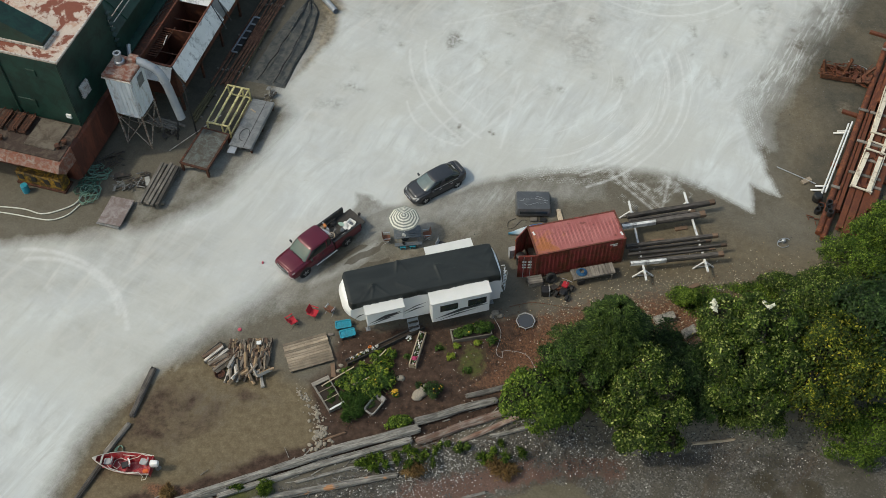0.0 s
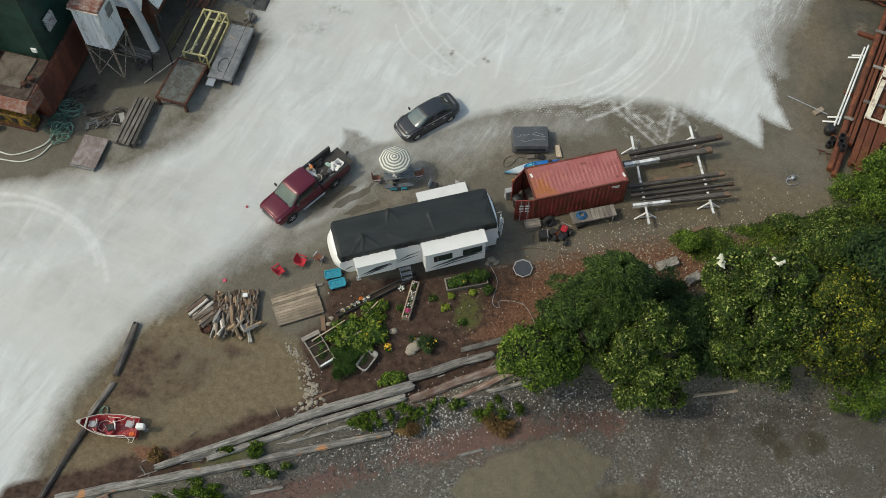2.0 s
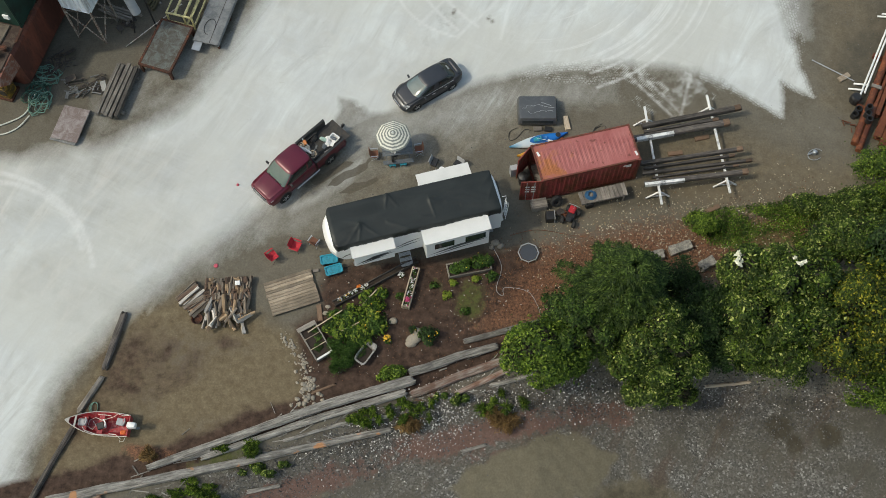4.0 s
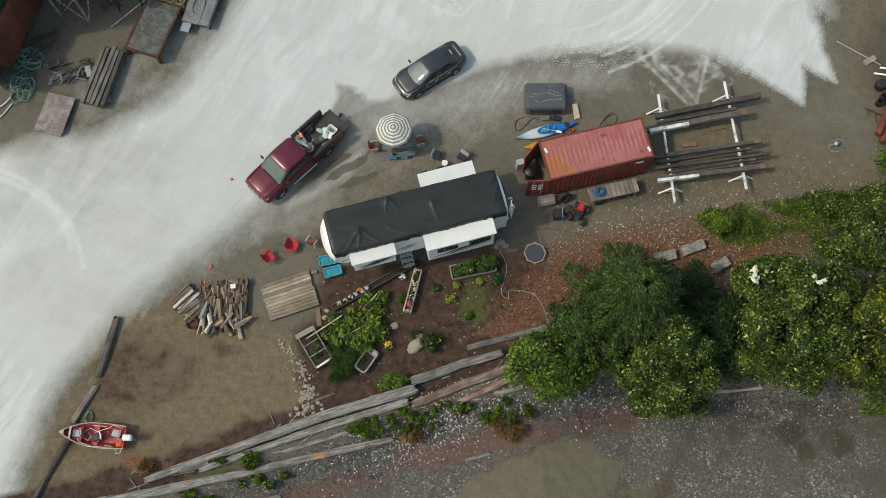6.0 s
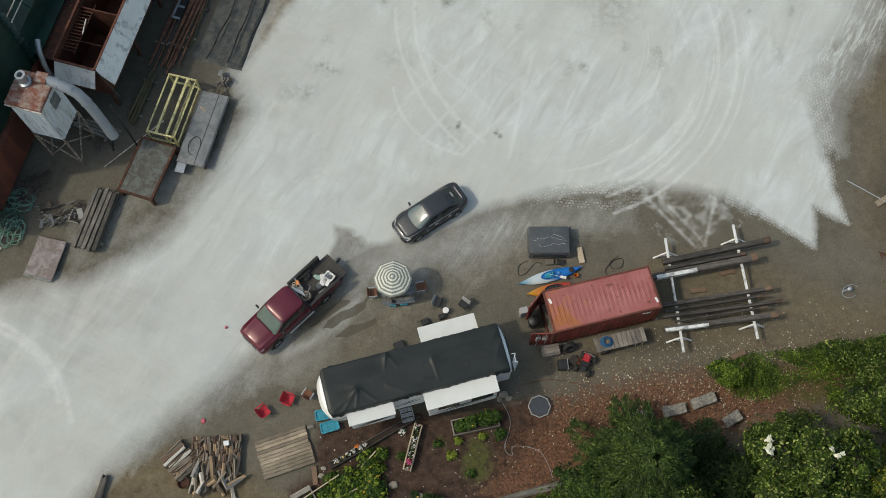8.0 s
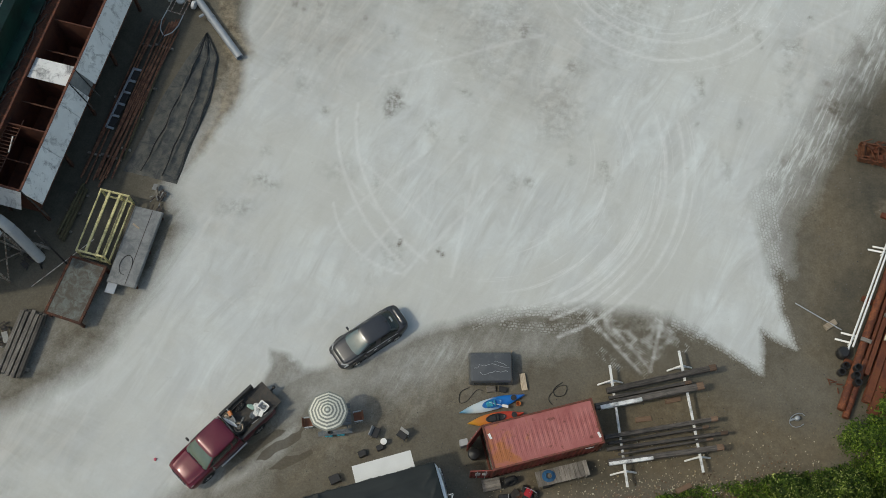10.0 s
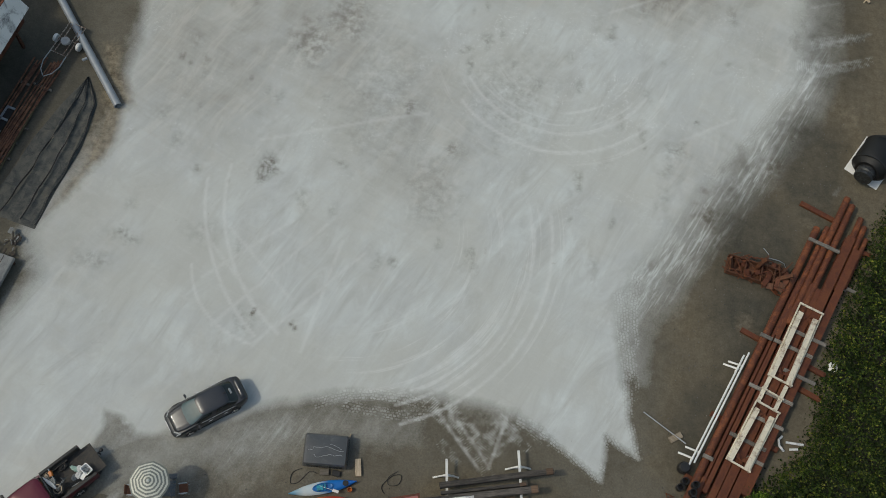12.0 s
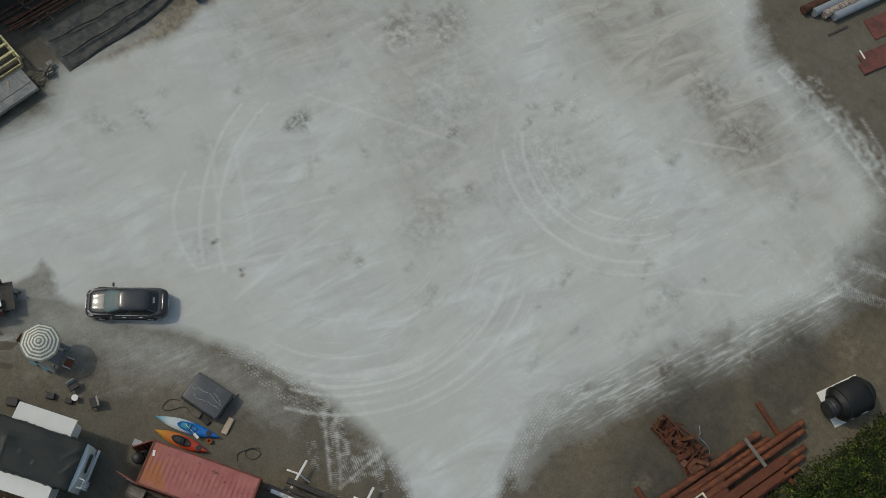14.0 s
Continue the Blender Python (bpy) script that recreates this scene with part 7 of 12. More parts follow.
def ride_on(x, y, rz):
    w = thing("plastic_wagon", "turquoise plastic pull wagon standing by the trailer", "wagon", x, y, 0, rz, "turquoise wagons")
    bm = BM()
    loft(bm, [[(sx * a, sy * b, z) for sx, sy in ((-1, -0.8), (-0.8, -1), (0.8, -1), (1, -0.8), (1, 0.8), (0.8, 1), (-0.8, 1), (-1, 0.8))] for a, b, z in ((0.44, 0.24, 0.14), (0.5, 0.28, 0.34), (0.52, 0.3, 0.34), (0.52, 0.3, 0.37), (0.45, 0.24, 0.37), (0.42, 0.21, 0.3))])
    part("tub", bm, M_TEAL, w)
    bm = BM()
    for k in range(3):
        box(bm, (-0.22 + 0.22 * k, 0, 0.315), (0.05, 0.4, 0.03))
    part("rib", bm, M_TEAL, w)
    for a in (-0.32, 0.32):
        for b in (-0.26, 0.26):
            bm = BM()
            lathe(bm, [(0.03, -0.03), (0.11, -0.03), (0.11, 0.03), (0.03, 0.03)], 12, (a, b, 0.11), rot(90))
            part("wheel", bm, M_BLACK, w)
    bm = BM()
    tube(bm, [(0.5, 0, 0.16), (0.72, 0, 0.12), (0.95, 0.05, 0.06)], 0.018, 6)
    part("handle", bm, M_BLACK, w)


ride_on(-9.2, -17.25, 12)
ride_on(-8.88, -17.9, 18)


# ---------- red skiff ----------
M_BOATRED = paint("red_boat_paint", (0.36, 0.02, 0.03), 0.4, wear=(0.5, 0.2, 0.18), amount=0.2, scale=3, dirt=0.2, rel=0.03)
M_ROPE = paint("pale_green_rope", (0.15, 0.27, 0.215), 0.9, scale=12, dirt=0.3)


def make_skiff():
    b = thing("motor_boat", "small red aluminium skiff with white outboard, drawn up on the silt", "boat", -20.9, -27.35, 0.0, 176.5)
    L = [(-1.45, 0.60, 0.62, 0.10), (-0.9, 0.655, 0.62, 0.06), (-0.2, 0.68, 0.62, 0.05), (0.5, 0.64, 0.65, 0.05), (1.0, 0.52, 0.70, 0.09), (1.4, 0.36, 0.75, 0.15), (1.75, 0.18, 0.81, 0.26), (2.0, 0.02, 0.86, 0.4)]
    bm = BM()
    loft(bm, [[(x, -w, h), (x, -w * 0.88, (h + k) / 2), (x, -w * 0.5, k), (x, 0, k - 0.04), (x, w * 0.5, k), (x, w * 0.88, (h + k) / 2), (x, w, h), (x, w * 0.93, h), (x, w * 0.80, (h + k) / 2 + 0.05), (x, w * 0.45, k + 0.06), (x, 0, k + 0.05), (x, -w * 0.45, k + 0.06), (x, -w * 0.80, (h + k) / 2 + 0.05), (x, -w * 0.93, h)] for x, w, h, k in L])
    part("hull", bm, M_BOATRED, b, "red hull, lighter and scuffed inside", smooth=True)
    for s in (-1, 1):
        bm = BM()
        tube(bm, [(x, s * w * 0.97, h + 0.015) for x, w, h, k in L], 0.026)
        part("gunwale", bm, M_ALU, b, "bare aluminium gunwale")
    bm = BM()
    loft(bm, [[(1.42, -0.33, 0.76), (1.42, 0.33, 0.76), (1.52, 0.28, 0.78), (1.52, -0.28, 0.78)], [(1.42, -0.33, 0.79), (1.42, 0.33, 0.79), (1.52, 0.28, 0.81), (1.52, -0.28, 0.81)]])
    loft(bm, [[(1.78, -0.15, 0.83), (1.78, 0.15, 0.83), (2.02, 0.0, 0.88)], [(1.78, -0.15, 0.86), (1.78, 0.15, 0.86), (2.02, 0.0, 0.91)]])
    part("bow_plate", bm, M_ALU, b, "aluminium bow brace and tip")
    bm = BM()
    box(bm, (-1.43, 0, 0.4), (0.06, 1.08, 0.5))
    part("transom", bm, M_BOATRED, b)
    for x, w, d in ((-1.18, 1.0, 0.36), (0.15, 1.16, 0.3), (1.15, 0.74, 0.5)):
        bm = BM()
        box(bm, (x, 0, 0.42), (d, w, 0.05))
        part("thwart", bm, M_BOATRED, b, bevel=0.01)
    for x, y, a, mat, lab in ((-0.9, -0.2, -8, M_GREYSEAT, "grey padded boat seat"), (0.12, 0.1, 24, M_BLACK, "black boat seat with a white back"), (1.2, -0.02, 4, M_GREYSEAT, "grey padded boat seat")):
        bm = BM()
        box(bm, (x, y, 0.52), (0.40, 0.40, 0.1), rot(0, 0, a))
        seat = part("seat", bm, mat, b, lab, bevel=0.04)
        bm = BM()
        t = Matrix.Translation((x, y, 0)) @ rot(0, 0, a)
        loft(bm, [[t @ Vector((-0.2 + dx - 0.06 * (1 - u * u), 0.21 * u, z)) for dx, z in ((0, 0.5), (-0.05, 0.84), (-0.11, 0.84), (-0.06, 0.5))] for u in (-1, -0.7, 0, 0.7, 1)])
        part("seat_back", bm, M_GREYSEAT if mat is M_GREYSEAT else M_WHITE, seat, smooth=True)
    bm = BM()
    loft(bm, [[(x + a * sx, 0.02 + sy * w, z) for sx, sy in ((-1, -0.7), (-0.7, -1), (0.7, -1), (1, -0.7), (1, 0.7), (0.7, 1), (-0.7, 1), (-1, 0.7))] for x, a, w, z in ((-1.68, 0.12, 0.1, 0.6), (-1.68, 0.25, 0.16, 0.75), (-1.70, 0.26, 0.17, 1.0), (-1.71, 0.2, 0.12, 1.09), (-1.71, 0.05, 0.03, 1.11))])
    o = part("outboard_cowl", bm, M_WHITE, b, "white outboard motor cowl", smooth=True)
    bm = BM()
    box(bm, (-1.72, 0.02, 0.35), (0.14, 0.12, 0.6))
    box(bm, (-1.52, 0.02, 0.62), (0.25, 0.3, 0.1))
    box(bm, (-1.95, 0.05, 0.5), (0.14, 0.1, 0.2))
    rod(bm, (-1.9, 0.02, 0.16), (-1.62, 0.02, 0.16), 0.05)
    part("outboard_leg", bm, M_STEELGREY, o)
    bm = BM()
    box(bm, (-1.25, -0.32, 0.56), (0.3, 0.24, 0.2))
    part("fuel_tank", bm, M_FUELRED, b, "bright red fuel tank", bevel=0.04)
    bm = BM()
    box(bm, (-1.2, 0.36, 0.52), (0.36, 0.26, 0.16), rot(8, 0, 14))
    part("life_vest", bm, M_ORANGEBRIGHT, b, "orange life vest on the stern seat", bevel=0.06)
    for pts in ([(1.1, 0.25, 0.56), (0.9, 0.45, 0.68), (0.2, 0.62, 0.68), (-0.5, 0.60, 0.68), (-0.85, 0.55, 0.7), (-1.1, 0.72, 0.5), (-1.0, 0.86, 0.3), (-1.25, 0.80, 0.35), (-1.4, 0.62, 0.66)],
                [(-1.35, -0.55, 0.66), (-1.05, -0.52, 0.66), (-0.75, -0.6, 0.67), (-0.5, -0.45, 0.5), (0.1, -0.2, 0.5), (0.5, -0.35, 0.42), (0.85, -0.2, 0.3), (0.9, 0.15, 0.3), (0.6, 0.3, 0.3), (0.45, 0.05, 0.3), (0.65, -0.15, 0.3)]):
        bm = BM()
        tube(bm, pts, 0.018, 6)
        part("mooring_line", bm, M_STRIPE, b, smooth=True)
    for x0, y0, x1, y1 in ((0.4, -0.52, -0.35, -0.5), (-0.75, 0.5, -0.4, 0.5)):
        bm = BM()
        rod(bm, (x0, y0, 0.5), (x1, y1, 0.52), 0.02, 6)
        part("oar", bm, M_STRIPE, b)
    r = thing("rope_coil", "coil of pale green rope beside the skiff's bow", "rope", -21.75, -26.35, 0)
    bm = BM()
    for k in range(4):
        tube(bm, [(0.25 * math.cos(a) * (1 - 0.1 * k) + 0.03 * k, 0.32 * math.sin(a), 0.03 + 0.025 * k) for a in [2 * math.pi * q / 14 for q in range(15)]], 0.016, 5)
    part("strand", bm, M_ROPE, r)


make_skiff()


# ---------- kayaks and covered cargo box ----------
def gradient_paint(name, stops, axis=0, scale=1.0, rough=0.4):
    m, n, l, p = nodes_of(name)
    sx = n.new("ShaderNodeSeparateXYZ")
    l.new(n.new("ShaderNodeTexCoord").outputs["Object"], sx.inputs[0])
    f = mth(n, l, "ADD", mth(n, l, "MULTIPLY", sx.outputs[axis], scale), 0.5)
    f = mth(n, l, "ADD", f, mth(n, l, "MULTIPLY", mth(n, l, "SUBTRACT", noise_tex(n, l, 3.0, 4), 0.5), 0.16))
    l.new(ramp(n, l, f, stops), p.inputs["Base Color"])
    p.inputs["Roughness"].default_value = rough
    return m


M_KAYBLUE = gradient_paint("blue_white_kayak", [(0.0, (0.05, 0.26, 0.42)), (0.22, (0.5, 0.56, 0.58)), (0.45, (0.42, 0.52, 0.6)), (0.6, (0.01, 0.16, 0.5)), (1.0, (0.008, 0.11, 0.45))], 0, 0.27)
M_KAYORANGE = gradient_paint("orange_red_kayak", [(0.0, (0.55, 0.3, 0.03)), (0.3, (0.5, 0.16, 0.02)), (0.6, (0.45, 0.05, 0.02)), (1.0, (0.42, 0.04, 0.02))], 0, 0.3)


def kayak(x, y, rz, L, mat, cockpit, label):
    k = thing("kayak", label, "kayak", x, y, 0, rz, "kayaks beside the container")
    bm = BM()
    st = []
    for i in range(15):
        f = -1 + 2 * i / 14
        w = max(0.015, 0.34 * (1 - abs(f) ** 2.2))
        up = 0.14 * abs(f) ** 3
        st.append([(f * L / 2, w * a, z * (1 - 0.35 * abs(f)) + up) for a, z in ((0, 0.02), (0.62, 0.04), (0.97, 0.16), (1.0, 0.22), (0.8, 0.29), (0.4, 0.33), (0, 0.345), (-0.4, 0.33), (-0.8, 0.29), (-1.0, 0.22), (-0.97, 0.16), (-0.62, 0.04))])
    loft(bm, st)
    part("hull", bm, mat, k, smooth=True)
    bm = BM()
    lathe(bm, [(0.42, 0.31), (0.46, 0.37), (0.42, 0.38), (0.36, 0.35), (0.05, 0.345)], 20, (0.0, 0, 0), Matrix.Diagonal((1.25, 0.52, 1, 1)))
    part("cockpit_rim", bm, cockpit, k)
    bm = BM()
    box(bm, (-0.15, 0, 0.385), (0.36, 0.3, 0.05))
    box(bm, (0.14, 0, 0.43), (0.07, 0.32, 0.14))
    part("seat", bm, M_TEAL if cockpit is M_KAYBLUE2 else M_BLACK, k, bevel=0.02)
    bm = BM()
    lathe(bm, [(0.15, 0.3), (0.16, 0.345), (0.02, 0.35)], 14, (L * 0.33, 0, 0))
    part("hatch", bm, M_BLACK, k)
    return k


M_KAYBLUE2 = paint("blue_rim", (0.01, 0.14, 0.42), 0.4, dirt=0.15)
kayak(3.15, -9.05, 16.7, 3.75, M_KAYBLUE, M_KAYBLUE2, "blue and white plastic kayak lying on the silt")
kayak(3.35, -9.85, 12, 3.15, M_KAYORANGE, M_BLACK, "orange-red plastic kayak lying beside the container")
o = thing("kayak_paddle", "white paddle blade resting on the blue kayak", "paddle", 3.45, -9.1, 0.37, -12)
bm = BM()
rod(bm, (-0.5, 0, 0.03), (0.3, 0, 0.03), 0.015, 6)
box(bm, (0.42, 0, 0.03), (0.34, 0.15, 0.02))
part("shaft", bm, M_WHITE, o)
M_CANOPY = paint("dark_grey_canopy", (0.075, 0.08, 0.085), 0.35, wear=(0.15, 0.155, 0.16), amount=0.15, scale=0.9, dirt=0.3, rel=0.05, coat=0.4)
o = thing("truck_canopy", "dark grey fibreglass truck canopy set on timber blocks", "canopy", 3.05, -7.1, 0, 1.5)
bm = BM()
loft(bm, [[(sx * a, sy * b, z) for sx, sy in ((-1, -0.9), (-0.95, -1), (0.95, -1), (1, -0.9), (1, 0.9), (0.95, 1), (-0.95, 1), (-1, 0.9))] for a, b, z in ((1.22, 0.9, 0.28), (1.22, 0.9, 0.4), (1.17, 0.84, 0.75), (1.12, 0.78, 0.86), (0.9, 0.6, 0.9), (0.3, 0.2, 0.903))])
part("shell", bm, M_CANOPY, o, smooth=True)
bm = BM()
box(bm, (0, -0.885, 0.56), (1.9, 0.02, 0.24), rot(-10))
part("side_window", bm, M_DGLASS, o)
bm = BM()
box(bm, (1.215, 0, 0.55), (0.02, 1.4, 0.3), rot(0, -8))
part("rear_window", bm, M_DGLASS, o)
bm = BM()
for y in (-0.65, 0.65):
    box(bm, (0, y, 0.14), (2.3, 0.14, 0.28))
part("timber_block", bm, M_GREYWOOD, o)
q = random.Random(8)
for y0, x0, x1 in ((-0.1, -0.95, 0.95), (-0.32, -0.6, 0.9), (0.25, 0.2, 0.8)):
    pts = [(x0, y0, 0.906)]
    while pts[-1][0] < x1:
        pts.append((pts[-1][0] + q.uniform(0.05, 0.14), pts[-1][1] + q.gauss(0, 0.05), 0.906))
    bm = BM()
    tube(bm, pts, [q.uniform(0.008, 0.018) for _ in pts], 5)
    part("chalky_streak", bm, M_GREYSEAT, o, "pale scratch line on the roof")
for x, y, rz, l_, w_, mat, lab, nm in ((4.15, -6.5, 78, 1.1, 0.07, M_PALEWOOD, "pale wooden post leaning by the canopy", "post"), (4.9, -7.75, 100, 0.95, 0.32, M_PALEWOOD, "pale board lying by the canopy", "board"), (3.1, -8.2, 5, 0.5, 0.32, M_GREYWOOD, "short timber offcut by the kayaks", "offcut"), (3.75, -8.2, -8, 0.45, 0.3, M_BLACK, "black plastic crate by the kayaks", "crate"), (4.6, -9.0, 0, 0.3, 0.3, M_ORANGE, "small orange bucket at the kayak's end", "bucket")):
    o = thing(nm, lab, nm, x, y, 0, rz)
    bm = BM()
    if nm == "bucket":
        lathe(bm, [(0.1, 0), (0.14, 0.26), (0.12, 0.26), (0.09, 0.03)], 14)
    else:
        box(bm, (0, 0, 0.09), (l_, w_, 0.18))
    part("body", bm, mat, o, bevel=0.01 if nm != "bucket" else 0)
def hose(name, label, cat, pts, r, mat, z=None):
    """A hose or cable along points of the plan."""
    P = []
    for a, b, c, d in zip([pts[0]] + pts[:-2], pts[:-1], pts[1:], pts[2:] + [pts[-1]]):
        for i in range(6):
            t = i / 6
            P.append(tuple(0.5 * ((2 * b[k]) + (-a[k] + c[k]) * t + (2 * a[k] - 5 * b[k] + 4 * c[k] - d[k]) * t * t + (-a[k] + 3 * b[k] - 3 * c[k] + d[k]) * t ** 3) for k in range(2)))
    P.append(pts[-1])
    o = thing(name, label, cat, P[0][0], P[0][1], 0)
    bm = BM()
    tube(bm, [(x - P[0][0], y - P[0][1], gz(x, y) + r + 0.03) for x, y in P], r, 6)
    part("line", bm, mat, o, smooth=True)


hose("cable_loop", "black cable looped on the ground by the canopy", "cable", [(1.9, -8.1), (1.4, -8.4), (1.35, -8.95), (1.75, -8.9), (2.3, -8.25), (2.7, -8.3)], 0.018, M_BLACK)
hose("cable_loop", "black cable coiled north of the container", "cable", [(6.5, -9.0), (6.3, -8.6), (6.8, -8.0), (7.3, -7.9), (7.2, -8.4), (6.7, -8.5), (6.6, -8.1), (7.1, -7.7)], 0.018, M_BLACK)
hose("power_cable", "thin grey cable snaking across the soil", "cable", [(0.4, -16.2), (0.9, -17.4), (0.6, -18.8), (1.0, -19.2), (1.1, -18.7), (2.4, -18.9), (3.0, -19.8), (3.2, -20.6)], 0.014, M_GREYSEAT)
hose("orange_hose", "rusty orange hose along the litter", "hose", [(1.4, -15.4), (3.0, -15.0), (5.0, -15.3), (6.0, -15.4)], 0.015, M_RUSTPIPE)

# ---------- barge with green deckhouse ----------
M_DECK = paint("rusty_deck", (0.10, 0.075, 0.058), 0.85, wear=(0.05, 0.03, 0.022), amount=0.5, scale=0.8, dirt=0.4, rel=0.3)
M_HULL = paint("hull_red_oxide", (0.20, 0.055, 0.03), 0.75, wear=(0.10, 0.03, 0.02), amount=0.45, scale=0.5, dirt=0.4, stretch=(1, 1, 0.3))
M_BROWN = paint("hopper_brown", (0.075, 0.022, 0.012), 0.8, wear=(0.14, 0.045, 0.02), amount=0.35, scale=0.8, dirt=0.5)
M_CORRWHITE = paint("stained_white_sheet", (0.76, 0.81, 0.86), 0.55, wear=(0.36, 0.28, 0.22), amount=0.08, scale=1.2, dirt=0.25, stretch=(1, 1, 0.25))
M_NET = paint("black_woven_sheet", (0.092, 0.092, 0.080), 0.7, wear=(0.040, 0.046, 0.050), amount=0.36, scale=0.8, dirt=0.4, rel=0.25)
M_YELLOWMACH = paint("machine_yellow", (0.42, 0.24, 0.02), 0.6, wear=(0.06, 0.04, 0.02), amount=0.45, scale=1.4, dirt=0.4)
M_DEBRIS = paint("dark_scrap", (0.058, 0.055, 0.052), 0.8, wear=(0.10, 0.07, 0.05), amount=0.3, scale=4, dirt=0.5)
NW = (-29.1, -6.9, -14.0)


def nw(x, y):
    a = radians(NW[2])
    return NW[0] + x * math.cos(a) - y * math.sin(a), NW[1] + x * math.sin(a) + y * math.cos(a)


def make_barge():
    b = thing("barge", "rusty red-oxide barge hull hauled ashore with a cluttered deck", "barge", NW[0], NW[1], 0, NW[2])
    bm = BM()
    prof = [(0.0, 3.7), (0.15, 3.45), (0.1, 0.5), (-0.5, 0.0), (-12, 0.0), (-12, 3.7)]
    loft(bm, [[(x, y, z) for x, z in prof] for y in (1.2, 6.0, 11.0, 26.0)])
    part("hull", bm, M_HULL, b)
    bm = BM()
    loft(bm, [[(x, 1.2, 3.7), (x, -0.5, 3.62), (x, -0.85, 3.15), (x, -0.2, 2.4), (x, 1.2, 2.3)] for x in (0.1, -4, -8, -12)])
    part("bow_fascia", bm, M_ROOFRUST2, b, "chipped red and white bow plating")
    bm = BM()
    box(bm, (-6.0, 13.0, 3.72), (12.0, 26.4, 0.06))
    part("deck", bm, M_DECK, b)
    for x, y, sx, sy in ((-1.9, 1.75, 2.3, 2.5), (-7.5, 1.4, 2.0, 1.6)):
        bm = BM()
        box(bm, (x, y, 3.8), (sx, sy, 0.12))
        part("hatch", bm, M_DECKPLATE, b, "flat grey hatch cover", bevel=0.02)
    for x in (-3.6, -4.4, -5.4):
        bm = BM()
        box(bm, (x, 2.1, 4.0), (0.55, 1.7, 0.1))
        for s in (-1, 1):
            for y in (1.3, 2.9):
                rod(bm, (x + s * 0.27, y, 3.7), (x + s * 0.27, y, 4.3), 0.03, 6)
            rod(bm, (x + s * 0.27, 1.3, 4.3), (x + s * 0.27, 2.9, 4.3), 0.03, 6)
        part("rack", bm, M_RUST, b, "rusty deck rack")
    for x, y in ((-0.6, 0.8), (-0.35, 1.3), (-4.8, 0.5)):
        bm = BM()
        lathe(bm, [(0.12, 3.7), (0.12, 4.0), (0.2, 4.02), (0.2, 4.1), (0.02, 4.12)], 12, (x, y, 0))
        part("bollard", bm, M_RUST, b)
    for y in (2.0, 3.4, 5.0):
        bm = BM()
        beam(bm, (0.02, y, 3.72), (0.02, y + 1.0, 3.78), 0.14, 0.12)
        part("rubbing_strip", bm, M_RUST, b)
    # machine under the bow
    m = thing("engine_unit", "yellow machine unit standing under the barge bow", "machine", *nw(-2.6, 0.32), 0, NW[2])
    bm = BM()
    box(bm, (0, 0, 0.7), (3.6, 0.9, 1.1))
    part("casing", bm, M_YELLOWMACH, m, bevel=0.05)
    for x in (-1.4, -0.4, 0.6, 1.5):
        bm = BM()
        box(bm, (x, -0.46, 0.8), (0.4, 0.06, 0.5))
        part("vent_panel", bm, M_BLACK, m)
    bm = BM()
    box(bm, (0, 0, 0.1), (3.8, 1.1, 0.16))
    part("skid", bm, M_RUST, m)
    bl = thing("barrel", "turquoise barrel beside the barge bow", "barrel", *nw(-3.5, -0.75), 0)
    bm = BM()
    lathe(bm, [(0.25, 0), (0.27, 0.3), (0.25, 0.7), (0.22, 0.72), (0.02, 0.72)], 16)
    part("drum", bm, M_TEAL, bl)


M_ROOFRUST2 = paint("chipped_red_white", (0.21, 0.075, 0.045), 0.75, wear=(0.33, 0.28, 0.25), amount=0.25, scale=1.3, dirt=0.4)
M_DECKPLATE = paint("weathered_deck_plate", (0.135, 0.115, 0.09), 0.8, wear=(0.08, 0.06, 0.045), amount=0.3, scale=0.7, dirt=0.25)


